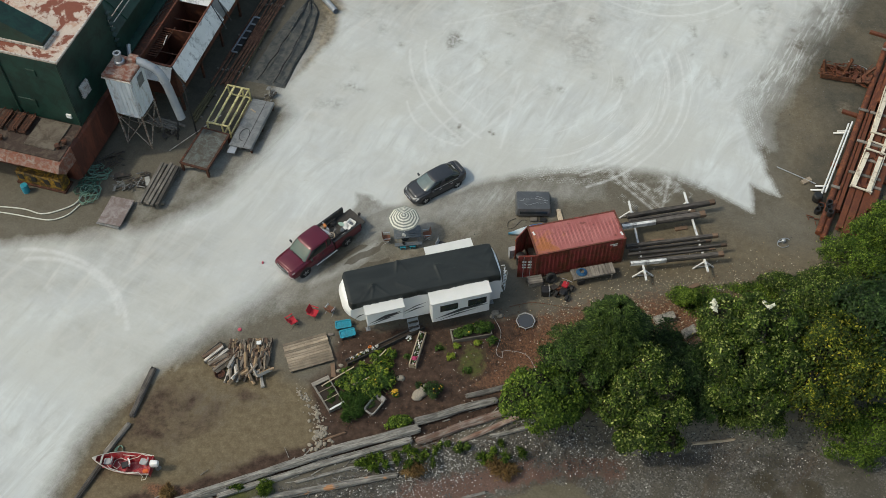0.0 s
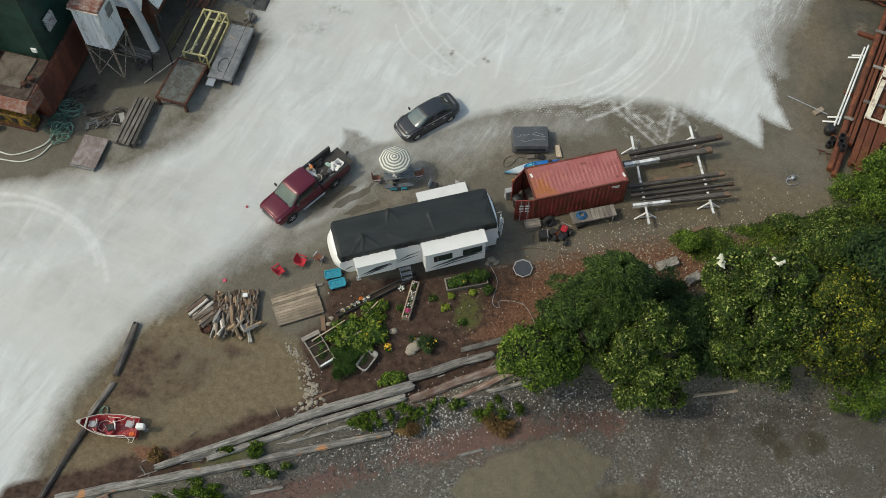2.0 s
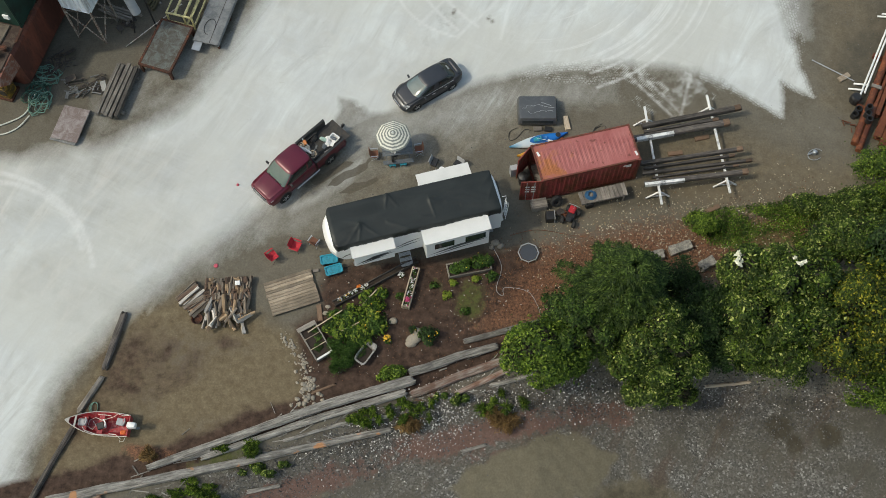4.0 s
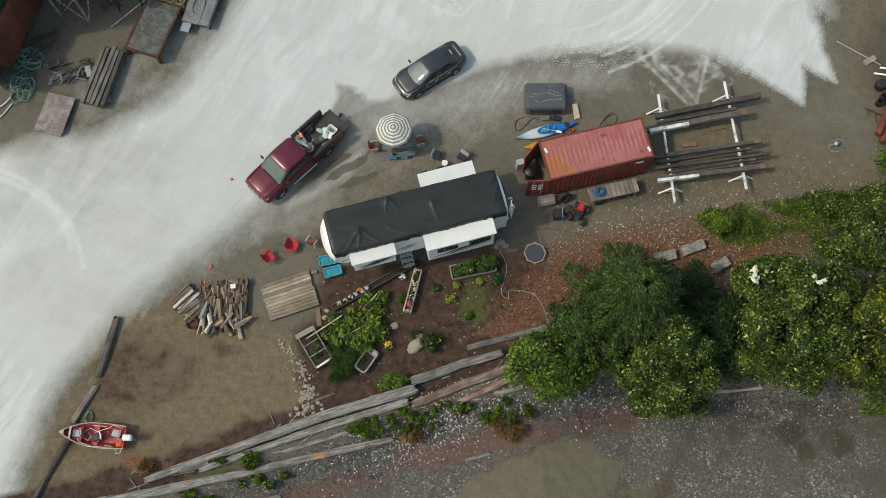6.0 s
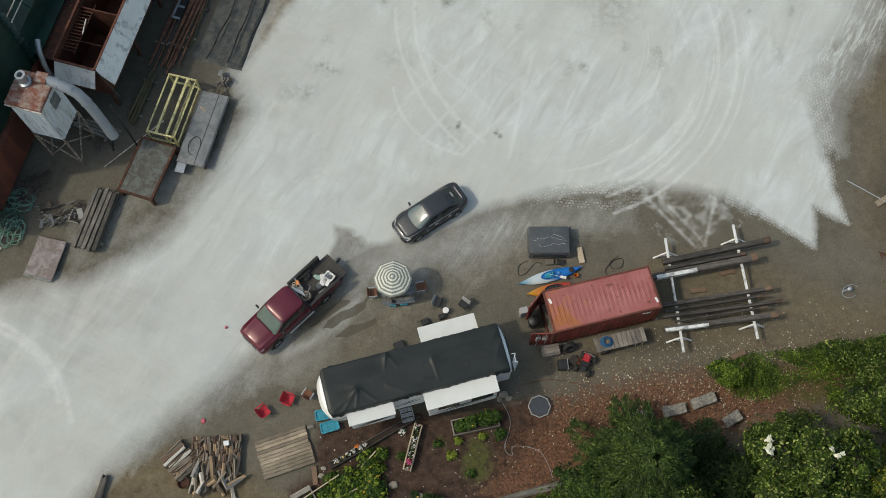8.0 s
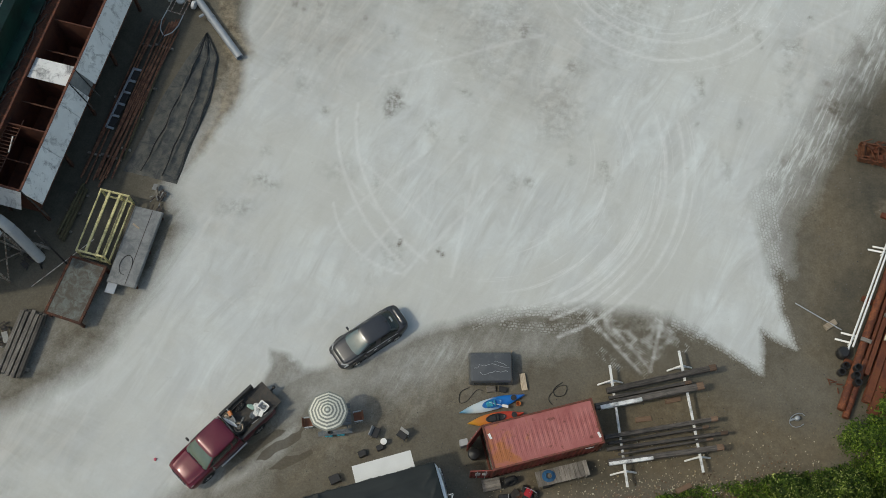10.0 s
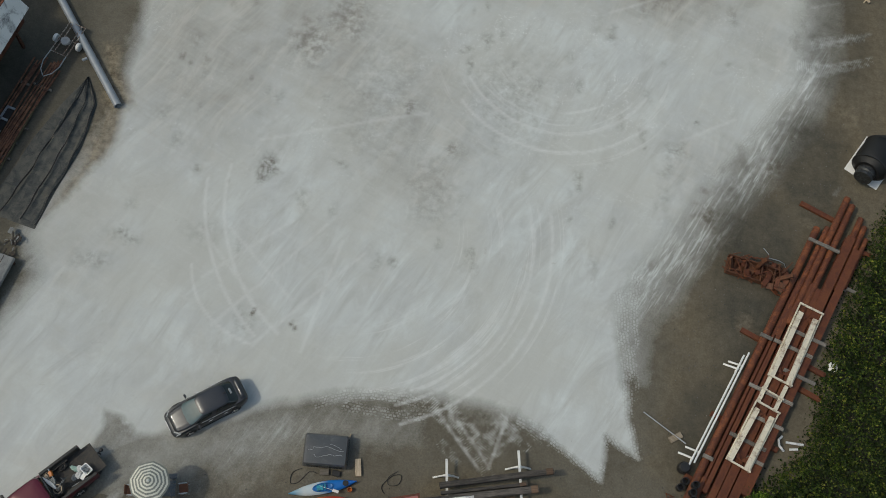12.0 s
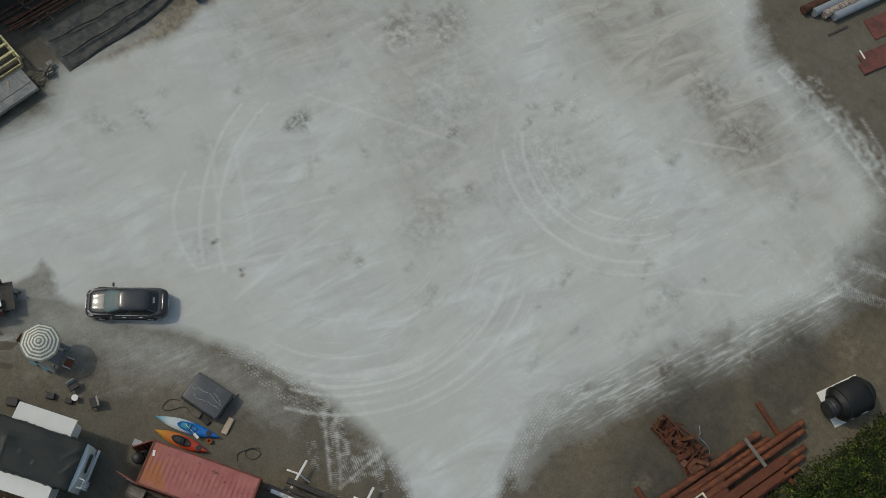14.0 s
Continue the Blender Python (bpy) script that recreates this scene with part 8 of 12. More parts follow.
def make_deckhouse():
    h = thing("deckhouse", "dark green steel deckhouse with a rusting pale roof on the barge", "building", NW[0], NW[1], 3.72, NW[2])
    bm = BM()
    box(bm, (-4.5, 6.3, 2.99), (9.0, 6.4, 5.94))
    part("wall", bm, M_DGREEN, h, bevel=0.05)
    bm = BM()
    loft(bm, [[(-9.05, 3.05, 5.95), (0.06, 3.05, 5.95), (0.06, 9.55, 5.95), (-9.05, 9.55, 5.95)], [(-9.05, 3.05, 6.03), (0.06, 3.05, 6.03), (0.06, 9.55, 6.03), (-9.05, 9.55, 6.03)]])
    part("roof", bm, M_ROOFRUST, h, "pale roof with large rust blooms")
    bm = BM()
    for y in (3.1, 9.5):
        box(bm, (-4.5, y, 6.07), (9.1, 0.1, 0.1))
    box(bm, (0.03, 6.3, 6.07), (0.1, 6.4, 0.1))
    part("roof_curb", bm, M_PALETRIM, h)
    # slanted green hood on the roof
    bm = BM()
    loft(bm, [[(x, y, z) for x, z in ((-5.2, 6.1), (-1.4, 6.1), (-1.4, 6.5), (-5.2, 8.3))] for y in (4.1, 5.6)])
    hood = part("roof_hood", bm, M_DGREEN, h, "slanted dark green hood with pale trim")
    bm = BM()
    box(bm, (-3.3, 4.05, 6.14), (4.0, 0.14, 0.16))
    box(bm, (-1.32, 4.85, 6.14), (0.14, 1.7, 0.16))
    part("hood_trim", bm, M_PALETRIM, hood)
    # louvre on the east wall
    bm = BM()
    box(bm, (0.03, 4.6, 2.3), (0.06, 1.1, 1.2))
    v = part("vent", bm, M_DGREEN, h, "louvred vent")
    for k in range(6):
        bm = BM()
        box(bm, (0.16, 4.6, 1.85 + 0.18 * k), (0.22, 0.95, 0.03), rot(0, 25))
        part("louvre", bm, M_PALETRIM, v)
    bm = BM()
    box(bm, (-0.7, 3.07, 0.9), (0.4, 0.14, 0.36))
    part("junction_box", bm, M_WHITEDIRTY, h, "pale electric box", bevel=0.02)
    for c, d in (((-2.3, 3.06, 4.6), (0.7, 0.1, 0.6)), ((-3.6, 3.06, 1.5), (1.3, 0.08, 0.7))):
        bm = BM()
        box(bm, c, d)
        part("hatch_plate", bm, M_DGREEN, h, bevel=0.02)
    for x, r in ((-0.03, 0.05), (-4.6, 0.08)):
        bm = BM()
        rod(bm, (x, 3.06, 0), (x, 3.06, 5.9), r, 8)
        part("wall_pipe", bm, M_DGREEN, h)
    for k in range(10):
        bm = BM()
        beam(bm, (0.05, 9.4, 0.5 + 0.5 * k), (0.35, 9.4, 0.5 + 0.5 * k), 0.4, 0.03)
        part("rung", bm, M_DGREEN, h)
    # lower wing to the north
    w = thing("machinery_house", "lower green steel machinery house with pale pipe rails", "building", NW[0], NW[1], 3.72, NW[2])
    bm = BM()
    loft(bm, [[(-8, y, 0), (0.0, y, 0), (0.0, y, 2.6), (-1.6, y, 4.4), (-8, y, 4.4)] for y in (9.52, 26)])
    part("wall", bm, M_DGREEN, w)
    for y in (11.5, 14.5, 17.5, 20.5, 23.5):
        bm = BM()
        beam(bm, (0.03, y, 2.62), (-1.6, y, 4.45), 0.12, 0.1)
        part("rib", bm, M_DGREEN, w)
    for x, z in ((-0.25, 3.3), (-0.45, 3.6)):
        bm = BM()
        rod(bm, (x, 9.8, z), (x, 25, z), 0.035, 8)
        for y in (10, 14, 18, 22):
            rod(bm, (x, y, z), (x, y, z - 0.5), 0.025, 6)
        part("pipe_rail", bm, M_PALETRIM, w)
    bm = BM()
    box(bm, (0.35, 17.7, 1.0), (0.7, 16.4, 0.1))
    part("ledge", bm, M_DGREEN, w)


M_PALETRIM = paint("pale_trim", (0.55, 0.53, 0.50), 0.6, wear=(0.25, 0.1, 0.06), amount=0.2, scale=3, dirt=0.2)
make_barge()
make_deckhouse()


def make_silo():
    x, y = nw(2.35, 6.35)
    s = thing("dust_silo", "stained white corrugated dust collector on splayed legs with a rusty top", "silo", x, y, 0, NW[2])
    bm = BM()
    for v in (-0.95, 0.92):
        corrugated(bm, -0.98, 0.98, 3.2, 6.75, v, 0.33, 0.05)
        corrugated(bm, -0.98, 0.98, 3.2, 6.75, v, 0.33, 0.05, along="y")
    part("wall", bm, M_CORRWHITE, s)
    bm = BM()
    loft(bm, [[(sx * a, sy * a, z) for sx, sy in ((-1, -1), (1, -1), (1, 1), (-1, 1))] for a, z in ((1.02, 6.75), (1.05, 6.8), (1.05, 7.0), (0.98, 7.04))])
    part("cap", bm, M_ROOFCAP, s, "rusty flat cap")
    bm = BM()
    loft(bm, [[(sx * a, sy * a, z) for sx, sy in ((-1, -1), (1, -1), (1, 1), (-1, 1))] for a, z in ((0.97, 3.22), (0.5, 2.5), (0.2, 2.2))])
    part("hopper_bottom", bm, M_CORRWHITE, s)
    for sx in (-1, 1):
        for sy in (-1, 1):
            bm = BM()
            beam(bm, (sx * 0.95, sy * 0.95, 3.3), (sx * 0.95, sy * 0.95, 0.0), 0.1, 0.1)
            part("leg", bm, M_LEG, s)
    for a, b in (((-1, -1), (1, -1)), ((1, -1), (1, 1)), ((1, 1), (-1, 1)), ((-1, 1), (-1, -1))):
        for z0, z1 in ((0.15, 2.9), (2.9, 0.15)):
            bm = BM()
            beam(bm, (a[0] * 0.95, a[1] * 0.95, z0), (b[0] * 0.95, b[1] * 0.95, z1), 0.06, 0.06)
            part("brace", bm, M_LEG, s)
    bm = BM()
    rod(bm, (-1.1, -1.05, 6.72), (1.05, -1.05, 6.72), 0.06)
    part("gutter_pipe", bm, M_PALETRIM, s)
    bm = BM()
    lathe(bm, [(0.36, 7.04), (0.36, 7.2), (0.24, 7.25), (0.24, 7.75), (0.28, 7.75), (0.28, 7.9), (0.16, 7.9), (0.14, 7.3)], 18, (-0.35, 0.35, 0))
    part("stack", bm, M_GALV, s, "short grey exhaust stack", smooth=True)
    bm = BM()
    box(bm, (0.5, 0.75, 7.2), (0.7, 0.6, 0.36))
    part("fan_box", bm, M_ROOFCAP, s, bevel=0.03)
    bm = BM()
    tube(bm, [(0.7, 0.75, 7.1), (1.3, 0.75, 6.95), (1.9, 0.72, 6.75), (2.3, 0.68, 6.45), (2.55, 0.62, 5.9), (2.75, 0.55, 5.2), (3.35, 0.2, 2.7)], 0.3, 18)
    d = part("duct", bm, M_GALVMATT, s, "grey galvanised duct bending down", smooth=True)
    for p, q in (((1.28, 0.75, 6.95), (1.34, 0.75, 6.93)), ((1.95, 0.71, 6.72), (2.0, 0.71, 6.69)), ((2.58, 0.61, 5.8), (2.6, 0.6, 5.74))):
        bm = BM()
        rod(bm, p, q, 0.33, 18)
        part("duct_flange", bm, M_GALVMATT, d)
    bm = BM()
    rod(bm, (3.75, 0.9, 5.4), (3.75, 0.9, 0), 0.06)
    rod(bm, (2.4, 0.3, 0), (3.2, 0.25, 3.3), 0.05)
    part("duct_strut", bm, M_BLACK, s)
    bm = BM()
    box(bm, (0.99, 0.2, 5.9), (0.06, 0.7, 0.9))
    part("access_panel", bm, M_STEELGREY, s, bevel=0.01)


M_ROOFCAP = paint("rust_cap", (0.22, 0.075, 0.045), 0.75, wear=(0.42, 0.36, 0.32), amount=0.3, scale=1.2, dirt=0.35)
M_LEG = paint("rusty_white_steel", (0.50, 0.46, 0.40), 0.7, wear=(0.16, 0.08, 0.05), amount=0.4, scale=4, dirt=0.3)
M_GALVMATT = paint("dull_zinc", (0.33, 0.36, 0.40), 0.5, 0.3, scale=1.5, dirt=0.25, rel=0.05)
make_silo()


def make_bins():
    x0, y0 = NW[0], NW[1]
    h = thing("aggregate_bin", "long open brown steel aggregate bin with chipped white sloping panels", "bin", x0, y0, 0, NW[2])
    Y0, Y1 = 9.5, 25.5
    for x, z0, z1 in ((1.5, 1.4, 4.7), (4.0, 1.6, 4.5)):
        bm = BM()
        box(bm, (x, (Y0 + Y1) / 2, (z0 + z1) / 2), (0.08, Y1 - Y0, z1 - z0))
        part("side_wall", bm, M_BROWN, h)
    bm = BM()
    box(bm, (2.75, (Y0 + Y1) / 2, 1.5), (2.5, Y1 - Y0, 0.1))
    part("bin_floor", bm, M_BROWN, h)
    for y in (Y0, 13.2, 16.6, 20.2, Y1):
        bm = BM()
        box(bm, (2.75, y, 3.0), (2.42, 0.07, 2.9))
        part("partition", bm, M_BROWN, h)
    for y in (11.3, 14.9, 18.4, 22.5):
        bm = BM()
        rod(bm, (1.5, y, 3.9), (4.0, y, 3.9), 0.05, 8)
        part("cross_tie", bm, M_RUST, h)
    # white panels: the sloping skirts and cover plates
    for i, (a, b) in enumerate(((9.4, 12.3), (12.32, 15.0), (15.02, 16.4), (17.3, 20.2), (20.22, 23.0), (23.02, 25.6))):
        bm = BM()
        loft(bm, [[(4.06, y, 4.56), (4.86, y, 3.3), (4.82, y, 3.27), (4.02, y, 4.52)] for y in (a, b)])
        part("skirt_panel", bm, M_WHITEDIRTY, h, "chipped white panel")
    bm = BM()
    box(bm, (2.75, 16.85, 4.5), (2.4, 1.3, 0.05), rot(0, 0, 0))
    part("cover_plate", bm, M_WHITEDIRTY, h, "chipped white cover plate")
    bm = BM()
    loft(bm, [[(x, 9.45, 4.5), (x, 8.7, 3.6), (x, 8.72, 3.56), (x, 9.46, 4.45)] for x in (1.5, 4.0)])
    part("end_skirt", bm, M_WHITEDIRTY, h)
    bm = BM()
    loft(bm, [[(4.05, y, 4.58), (4.8, y, 3.42), (4.74, y, 3.38), (4.0, y, 4.5)] for y in (16.42, 17.28)])
    part("grey_patch_panel", bm, M_STEELGREY, h)
    bm = BM()
    for a, b in (((1.5, 9.45, 4.66), (4.0, 9.45, 4.58)), ((4.0, 9.45, 4.58), (4.0, 25.5, 4.58)), ((1.5, 9.45, 4.72), (1.5, 25.5, 4.72))):
        beam(bm, a, b, 0.12, 0.1)
    part("rim", bm, M_RUSTRIM, h, "orange-brown top rim")
    for y in (9.6, 13.2, 16.8, 20.4, 24.5):
        for x in (1.6, 4.0):
            bm = BM()
            beam(bm, (x, y, 0), (x, y, 1.6), 0.16, 0.16)
            part("leg", bm, M_RUST, h)
        bm = BM()
        beam(bm, (4.85, y, 3.3), (4.0, y, 1.6), 0.06, 0.06)
        part("skirt_strut", bm, M_RUST, h)
    for y in (16.4, 17.3, 9.45):
        bm = BM()
        rod(bm, (4.0, y, 4.65), (5.2, y - 0.5, 2.9), 0.04, 6)
        part("stay_rod", bm, M_BLACK, h)
    # rusty catwalk with ladder rungs along the west wall
    bm = BM()
    box(bm, (1.0, 17.5, 4.4), (0.9, 16, 0.08))
    part("catwalk", bm, M_RUST, h, "rusty catwalk")
    for k in range(14):
        bm = BM()
        box(bm, (1.95, 10.4 + 0.22 * k, 4.3), (0.8, 0.05, 0.05))
        part("grate_bar", bm, M_RUST, h)
    for x in (1.56, 2.35):
        bm = BM()
        rod(bm, (x, 10.2, 4.32), (x, 13.6, 4.32), 0.03, 6)
        part("grate_rail", bm, M_RUST, h)
    bm = BM()
    box(bm, (2.3, 12.0, 4.42), (0.07, 1.0, 0.05), rot(0, 0, 10))
    part("white_batten", bm, M_PALETRIM, h)
    bm = BM()
    tube(bm, [(0.9, 9.1, 2.5), (0.9, 9.2, 4.2), (0.7, 9.6, 4.9), (0.4, 10.2, 5.1)], 0.16, 12)
    part("vent_pipe", bm, M_GALV, h, smooth=True)
    r = random.Random(8)
    bm = BM()
    for k in range(26):
        rod(bm, (0.75 + r.uniform(-0.12, 0.12), 13 + 0.4 * k, 4.52), (0.9 + r.uniform(-0.25, 0.25), 13.5 + 0.4 * k, 4.6 + r.uniform(0, 0.1)), 0.035, 5)
    part("chain_heap", bm, M_DEBRIS, h, "heap of rusty chain along the catwalk")


M_RUSTRIM = paint("orange_brown_rim", (0.17, 0.05, 0.022), 0.7, wear=(0.08, 0.03, 0.02), amount=0.3, scale=2, dirt=0.4)
make_bins()


# ---------- steel racks and stock west of the track ----------
def frame_at(name, label, cat, x, y, rz, group=""):
    return thing(name, label, cat, x, y, 0, rz, group)


f = frame_at("steel_rack", "pale yellow welded steel rack with long rails", "rack", -19.35, 0.85, -13.5)
for x in (-0.85, -0.3, 0.35, 0.85):
    bm = BM()
    beam(bm, (x, -1.95, 1.2), (x, 1.95, 1.2), 0.14 if abs(x) < 0.5 else 0.07, 0.1)
    part("rail", bm, M_YELLOW, f)
for x in (0.35, 0.85):
    bm = BM()
    beam(bm, (x, -1.95, 0.3), (x, 1.95, 0.3), 0.1, 0.1)
    part("rail", bm, M_YELLOW, f)
for y in (-1.95, 1.95):
    for z in (0.3, 1.22):
        bm = BM()
        beam(bm, (-0.88, y, z), (0.88, y, z), 0.1, 0.1)
        part("cross_bar", bm, M_YELLOW, f)
    for x in (-0.85, 0.3, 0.85):
        bm = BM()
        beam(bm, (x, y, 0), (x, y, 1.25), 0.1, 0.1)
        part("post", bm, M_YELLOW, f)
f = frame_at("steel_platform", "grey chequer-plate steel platform on low legs", "platform", -17.5, -0.35, -13)
bm = BM()
box(bm, (0, 0, 0.62), (1.65, 4.8, 0.07))
part("plate", bm, M_STEELGREY, f, bevel=0.01)
for k in range(3):
    bm = BM()
    box(bm, (0.83 - 0.83 * k, 0, 0.53), (0.08, 4.8, 0.14))
    part("edge_beam", bm, M_STEELGREY, f)
for x in (-0.75, 0.75):
    for y in (-2.2, 0, 2.2):
        bm = BM()
        box(bm, (x, y, 0.24), (0.12, 0.12, 0.48))
        part("leg", bm, M_RUST, f)
bm = BM()
box(bm, (0.25, 0, 0.662), (0.03, 4.7, 0.02))
part("seam", bm, M_DEBRIS, f)
bm = BM()
box(bm, (-0.5, -2.65, 0.5), (0.55, 0.7, 0.05))
part("end_plate", bm, M_GALVMATT, f)
bm = BM()
tube(bm, [(-0.1 + 0.35 * math.cos(a), -1.2 + 0.6 * math.sin(a), 0.68) for a in [0.45 * k for k in range(12)]], 0.02, 5)
part("cable", bm, M_BLACK, f)
bm = BM()
box(bm, (-0.35, 1.2, 0.68), (0.5, 0.1, 0.05), rot(0, 0, -25))
part("offcut", bm, M_PALEWOOD, f)
f = frame_at("steel_table", "rust-framed steel work table with a grey plate top", "table", -20.45, -3.1, -17)
bm = BM()
box(bm, (0, 0, 0.86), (2.0, 3.4, 0.05))
part("top_plate", bm, M_TABLETOP, f)
for x in (-1.05, 1.05):
    bm = BM()
    box(bm, (x, 0, 0.84), (0.14, 3.6, 0.16))
    part("edge_beam", bm, M_RUST, f)
for y in (-1.75, 0.0, 1.75):
    bm = BM()
    box(bm, (0, y, 0.83 if y else 0.78), (2.1, 0.13, 0.15))
    part("end_beam", bm, M_RUST, f)
for x in (-1.0, 1.0):
    for y in (-1.7, 1.7):
        bm = BM()
        box(bm, (x, y, 0.39), (0.16, 0.16, 0.78))
        part("leg", bm, M_RUST, f)
f = frame_at("timber_stack", "stack of weathered grey beams on bearers", "timber", -23.2, -6.15, -13.5)
for k in range(5):
    for j in range(2):
        bm = BM()
        box(bm, (-0.6 + 0.3 * k, 0.05 * (k % 3) - 0.1 * j, 0.3 + 0.2 * j), (0.235 - 0.02 * (k % 2), 3.9 - 0.14 * ((k + j) % 3), 0.17), rot(0, 0, 0.8 * ((k * 7 + j) % 3 - 1)))
        part("beam", bm, M_DARKWOODY, f, bevel=0.012)
for y in (-1.3, 1.3):
    bm = BM()
    box(bm, (0, y, 0.1), (1.7, 0.18, 0.2))
    part("bearer", bm, M_GREYWOOD, f)
f = frame_at("steel_sheets", "two grey-pink steel sheets stacked on the ground", "sheet", -25.9, -8.55, -14)
for k, mat in enumerate((M_STEELGREY, M_SHEETPINK)):
    bm = BM()
    box(bm, (0.06 * k, -0.1 + 0.12 * k, 0.14 + 0.13 * k), (1.7, 2.35, 0.06), rot(0, 0, 2 * k))
    part("sheet", bm, mat, f, bevel=0.01)
for y in (-0.8, 0.8):
    bm = BM()
    box(bm, (0, y, 0.055), (1.5, 0.12, 0.11))
    part("bearer", bm, M_GREYWOOD, f)


M_RUSTBAR = paint("brown_rust_bar", (0.25, 0.115, 0.065), 0.8, wear=(0.12, 0.05, 0.03), amount=0.4, scale=1.5, dirt=0.35, rel=0.2)


def stock(name, label, x0, y0, x1, y1, n, spread, r, mat, z=0.12, seed=1, square=False, group="steel stock"):
    """A bundle of long bars lying side by side."""
    L = math.hypot(x1 - x0, y1 - y0)
    o = thing(name, label, "stock", (x0 + x1) / 2, (y0 + y1) / 2, 0, math.degrees(math.atan2(y1 - y0, x1 - x0)), group)
    q = random.Random(seed)
    for k in range(n):
        v = (k - (n - 1) / 2) * spread
        a, b = q.uniform(-0.4, 0.4), q.uniform(-0.02, 0.02) * L
        bm = BM()
        p0, p1 = (-L / 2 + a, v - b, z), (L / 2 + a, v + b, z + 0.01)
        if square:
            beam(bm, p0, p1, r * 2, r * 2)
        else:
            rod(bm, p0, p1, r, 10)
        part("bar", bm, mat, o)
    for u in (-0.35, 0.0, 0.35):
        bm = BM()
        box(bm, (u * L, 0, (z - r) / 2), (0.12, n * spread + 0.3, max(0.03, z - r)))
        part("bearer", bm, M_GREYWOOD, o)
    return o


stock("bar_bundle", "bundle of rusty brown steel bars on bearers", -21.3, 4.1, -18.1, 15.0, 4, 0.13, 0.055, M_RUSTBAR, 0.22, 1)
stock("bar_bundle", "wider bundle of rusty brown steel bars on bearers", -20.25, 3.9, -17.0, 14.9, 8, 0.125, 0.058, M_RUSTBAR, 0.25, 2)
stock("bar_bundle", "few mossy green-brown bars beside the rusty ones", -19.2, 5.2, -17.6, 11.2, 2, 0.14, 0.05, M_MOSSPOLE, 0.22, 6)
stock("pole_bundle", "pair of mossy brown poles lying on bearers", -22.0, 0.3, -21.05, 3.6, 3, 0.2, 0.1, M_MOSSPOLE, 0.22, 3)
stock("rail_bundle", "short weathered rails under the duct", -25.1, 0.1, -22.9, -0.7, 4, 0.2, 0.07, M_GREYWOOD, 0.35, 4, True)
l_ = thing("aluminium_ladder", "pale grey ladder frame with dark plates lying on the bars", "ladder", -19.42, 9.4, 0.34, 73.5)
bm = BM()
box(bm, (0, 0.24, 0.05), (4.3, 0.12, 0.08))
part("stile", bm, M_GALVMATT, l_)
for k in range(6):
    bm = BM()
    box(bm, (-2.1 + 0.84 * k, 0.0, 0.055), (0.14, 0.5, 0.07))
    part("rung", bm, M_GALVMATT, l_)
for k in range(5):
    bm = BM()
    box(bm, (-1.68 + 0.84 * k, -0.03, 0.03), (0.6, 0.42, 0.04))
    part("plate", bm, M_BLACK, l_)
# folded black sheet
s_ = thing("folded_sheet", "long boat-shaped dark woven sheet lying in folds beside the track", "sheet", -16.6, 8.6, 0, 0)
LEFT = ((-2.38, -3.9), (-1.4, -1.38), (-0.58, 1.17), (0.6, 3.85), (1.72, 5.82))
RIGHT = ((0.93, -4.7), (1.57, -2.03), (2.41, 0.89), (2.66, 3.9), (1.72, 5.82))


def sheet_at(u, v):
    """A point of the sheet: u across, v along."""
    k = [i / 4 for i in range(5)]
    lx, ly = np.interp(v, k, [p[0] for p in LEFT]), np.interp(v, k, [p[1] for p in LEFT])
    rx, ry = np.interp(v, k, [p[0] for p in RIGHT]), np.interp(v, k, [p[1] for p in RIGHT])
    wob = 0.06 * noise.noise(Vector((v * 9, u * 3, 2)))
    z = 0.05 + 0.05 * noise.noise(Vector((u * 7, v * 8, 1))) + 0.04 * noise.noise(Vector((u * 16, v * 14, 4)))
    for c, h, w in ((0.34 + 0.05 * math.sin(v * 5), 0.12, 0.03), (0.70 + 0.04 * math.sin(v * 7), 0.12, 0.03), (0.93, 0.10, 0.035)):
        z += h * math.exp(-((u - c - wob) / w) ** 2)
    edge_ = min(1.0, u / 0.04, (1 - u) / 0.04, v / 0.03 + 0.2, (1 - v) / 0.02)
    return (float(lx + (rx - lx) * u), float(ly + (ry - ly) * u), max(0.02, z * max(0.0, edge_)))


bm = BM()
loft(bm, [[sheet_at(i / 36, j / 80) for i in range(37)] for j in range(81)], close=False)
part("sheet", bm, M_NET, s_, smooth=True)
for u0, u1 in ((0.30, 0.37), (0.70, 0.64), (0.97, 0.95)):
    bm = BM()
    pts = []
    for j in range(40):
        x, y, z = sheet_at(u0 + (u1 - u0) * j / 39 + 0.015 * math.sin(j * 0.6), 0.02 + 0.93 * j / 39)
        pts.append((x, y, z + 0.03))
    tube(bm, pts, 0.04, 6)
    part("hem_rope", bm, M_BLACK, s_)
# galvanised pipe
p_ = thing("steel_pipe", "long galvanised steel pipe lying on clay", "pipe", -12.6, 12.5, 0, 126)
bm = BM()
lathe(bm, [(0.21, 0.3), (0.21, 0), (0.24, 0), (0.24, 3.4), (0.27, 3.4), (0.27, 3.55), (0.24, 3.55), (0.24, 10.6), (0.21, 10.6)], 20, (0, 0, 0.25), rot(0, 90))
part("tube", bm, M_GALVMATT, p_, smooth=True)
bm = BM()
rod(bm, (3.9, 0.3, 0.4), (3.9, 0.62, 0.4), 0.09)
part("stub", bm, M_GALVMATT, p_)
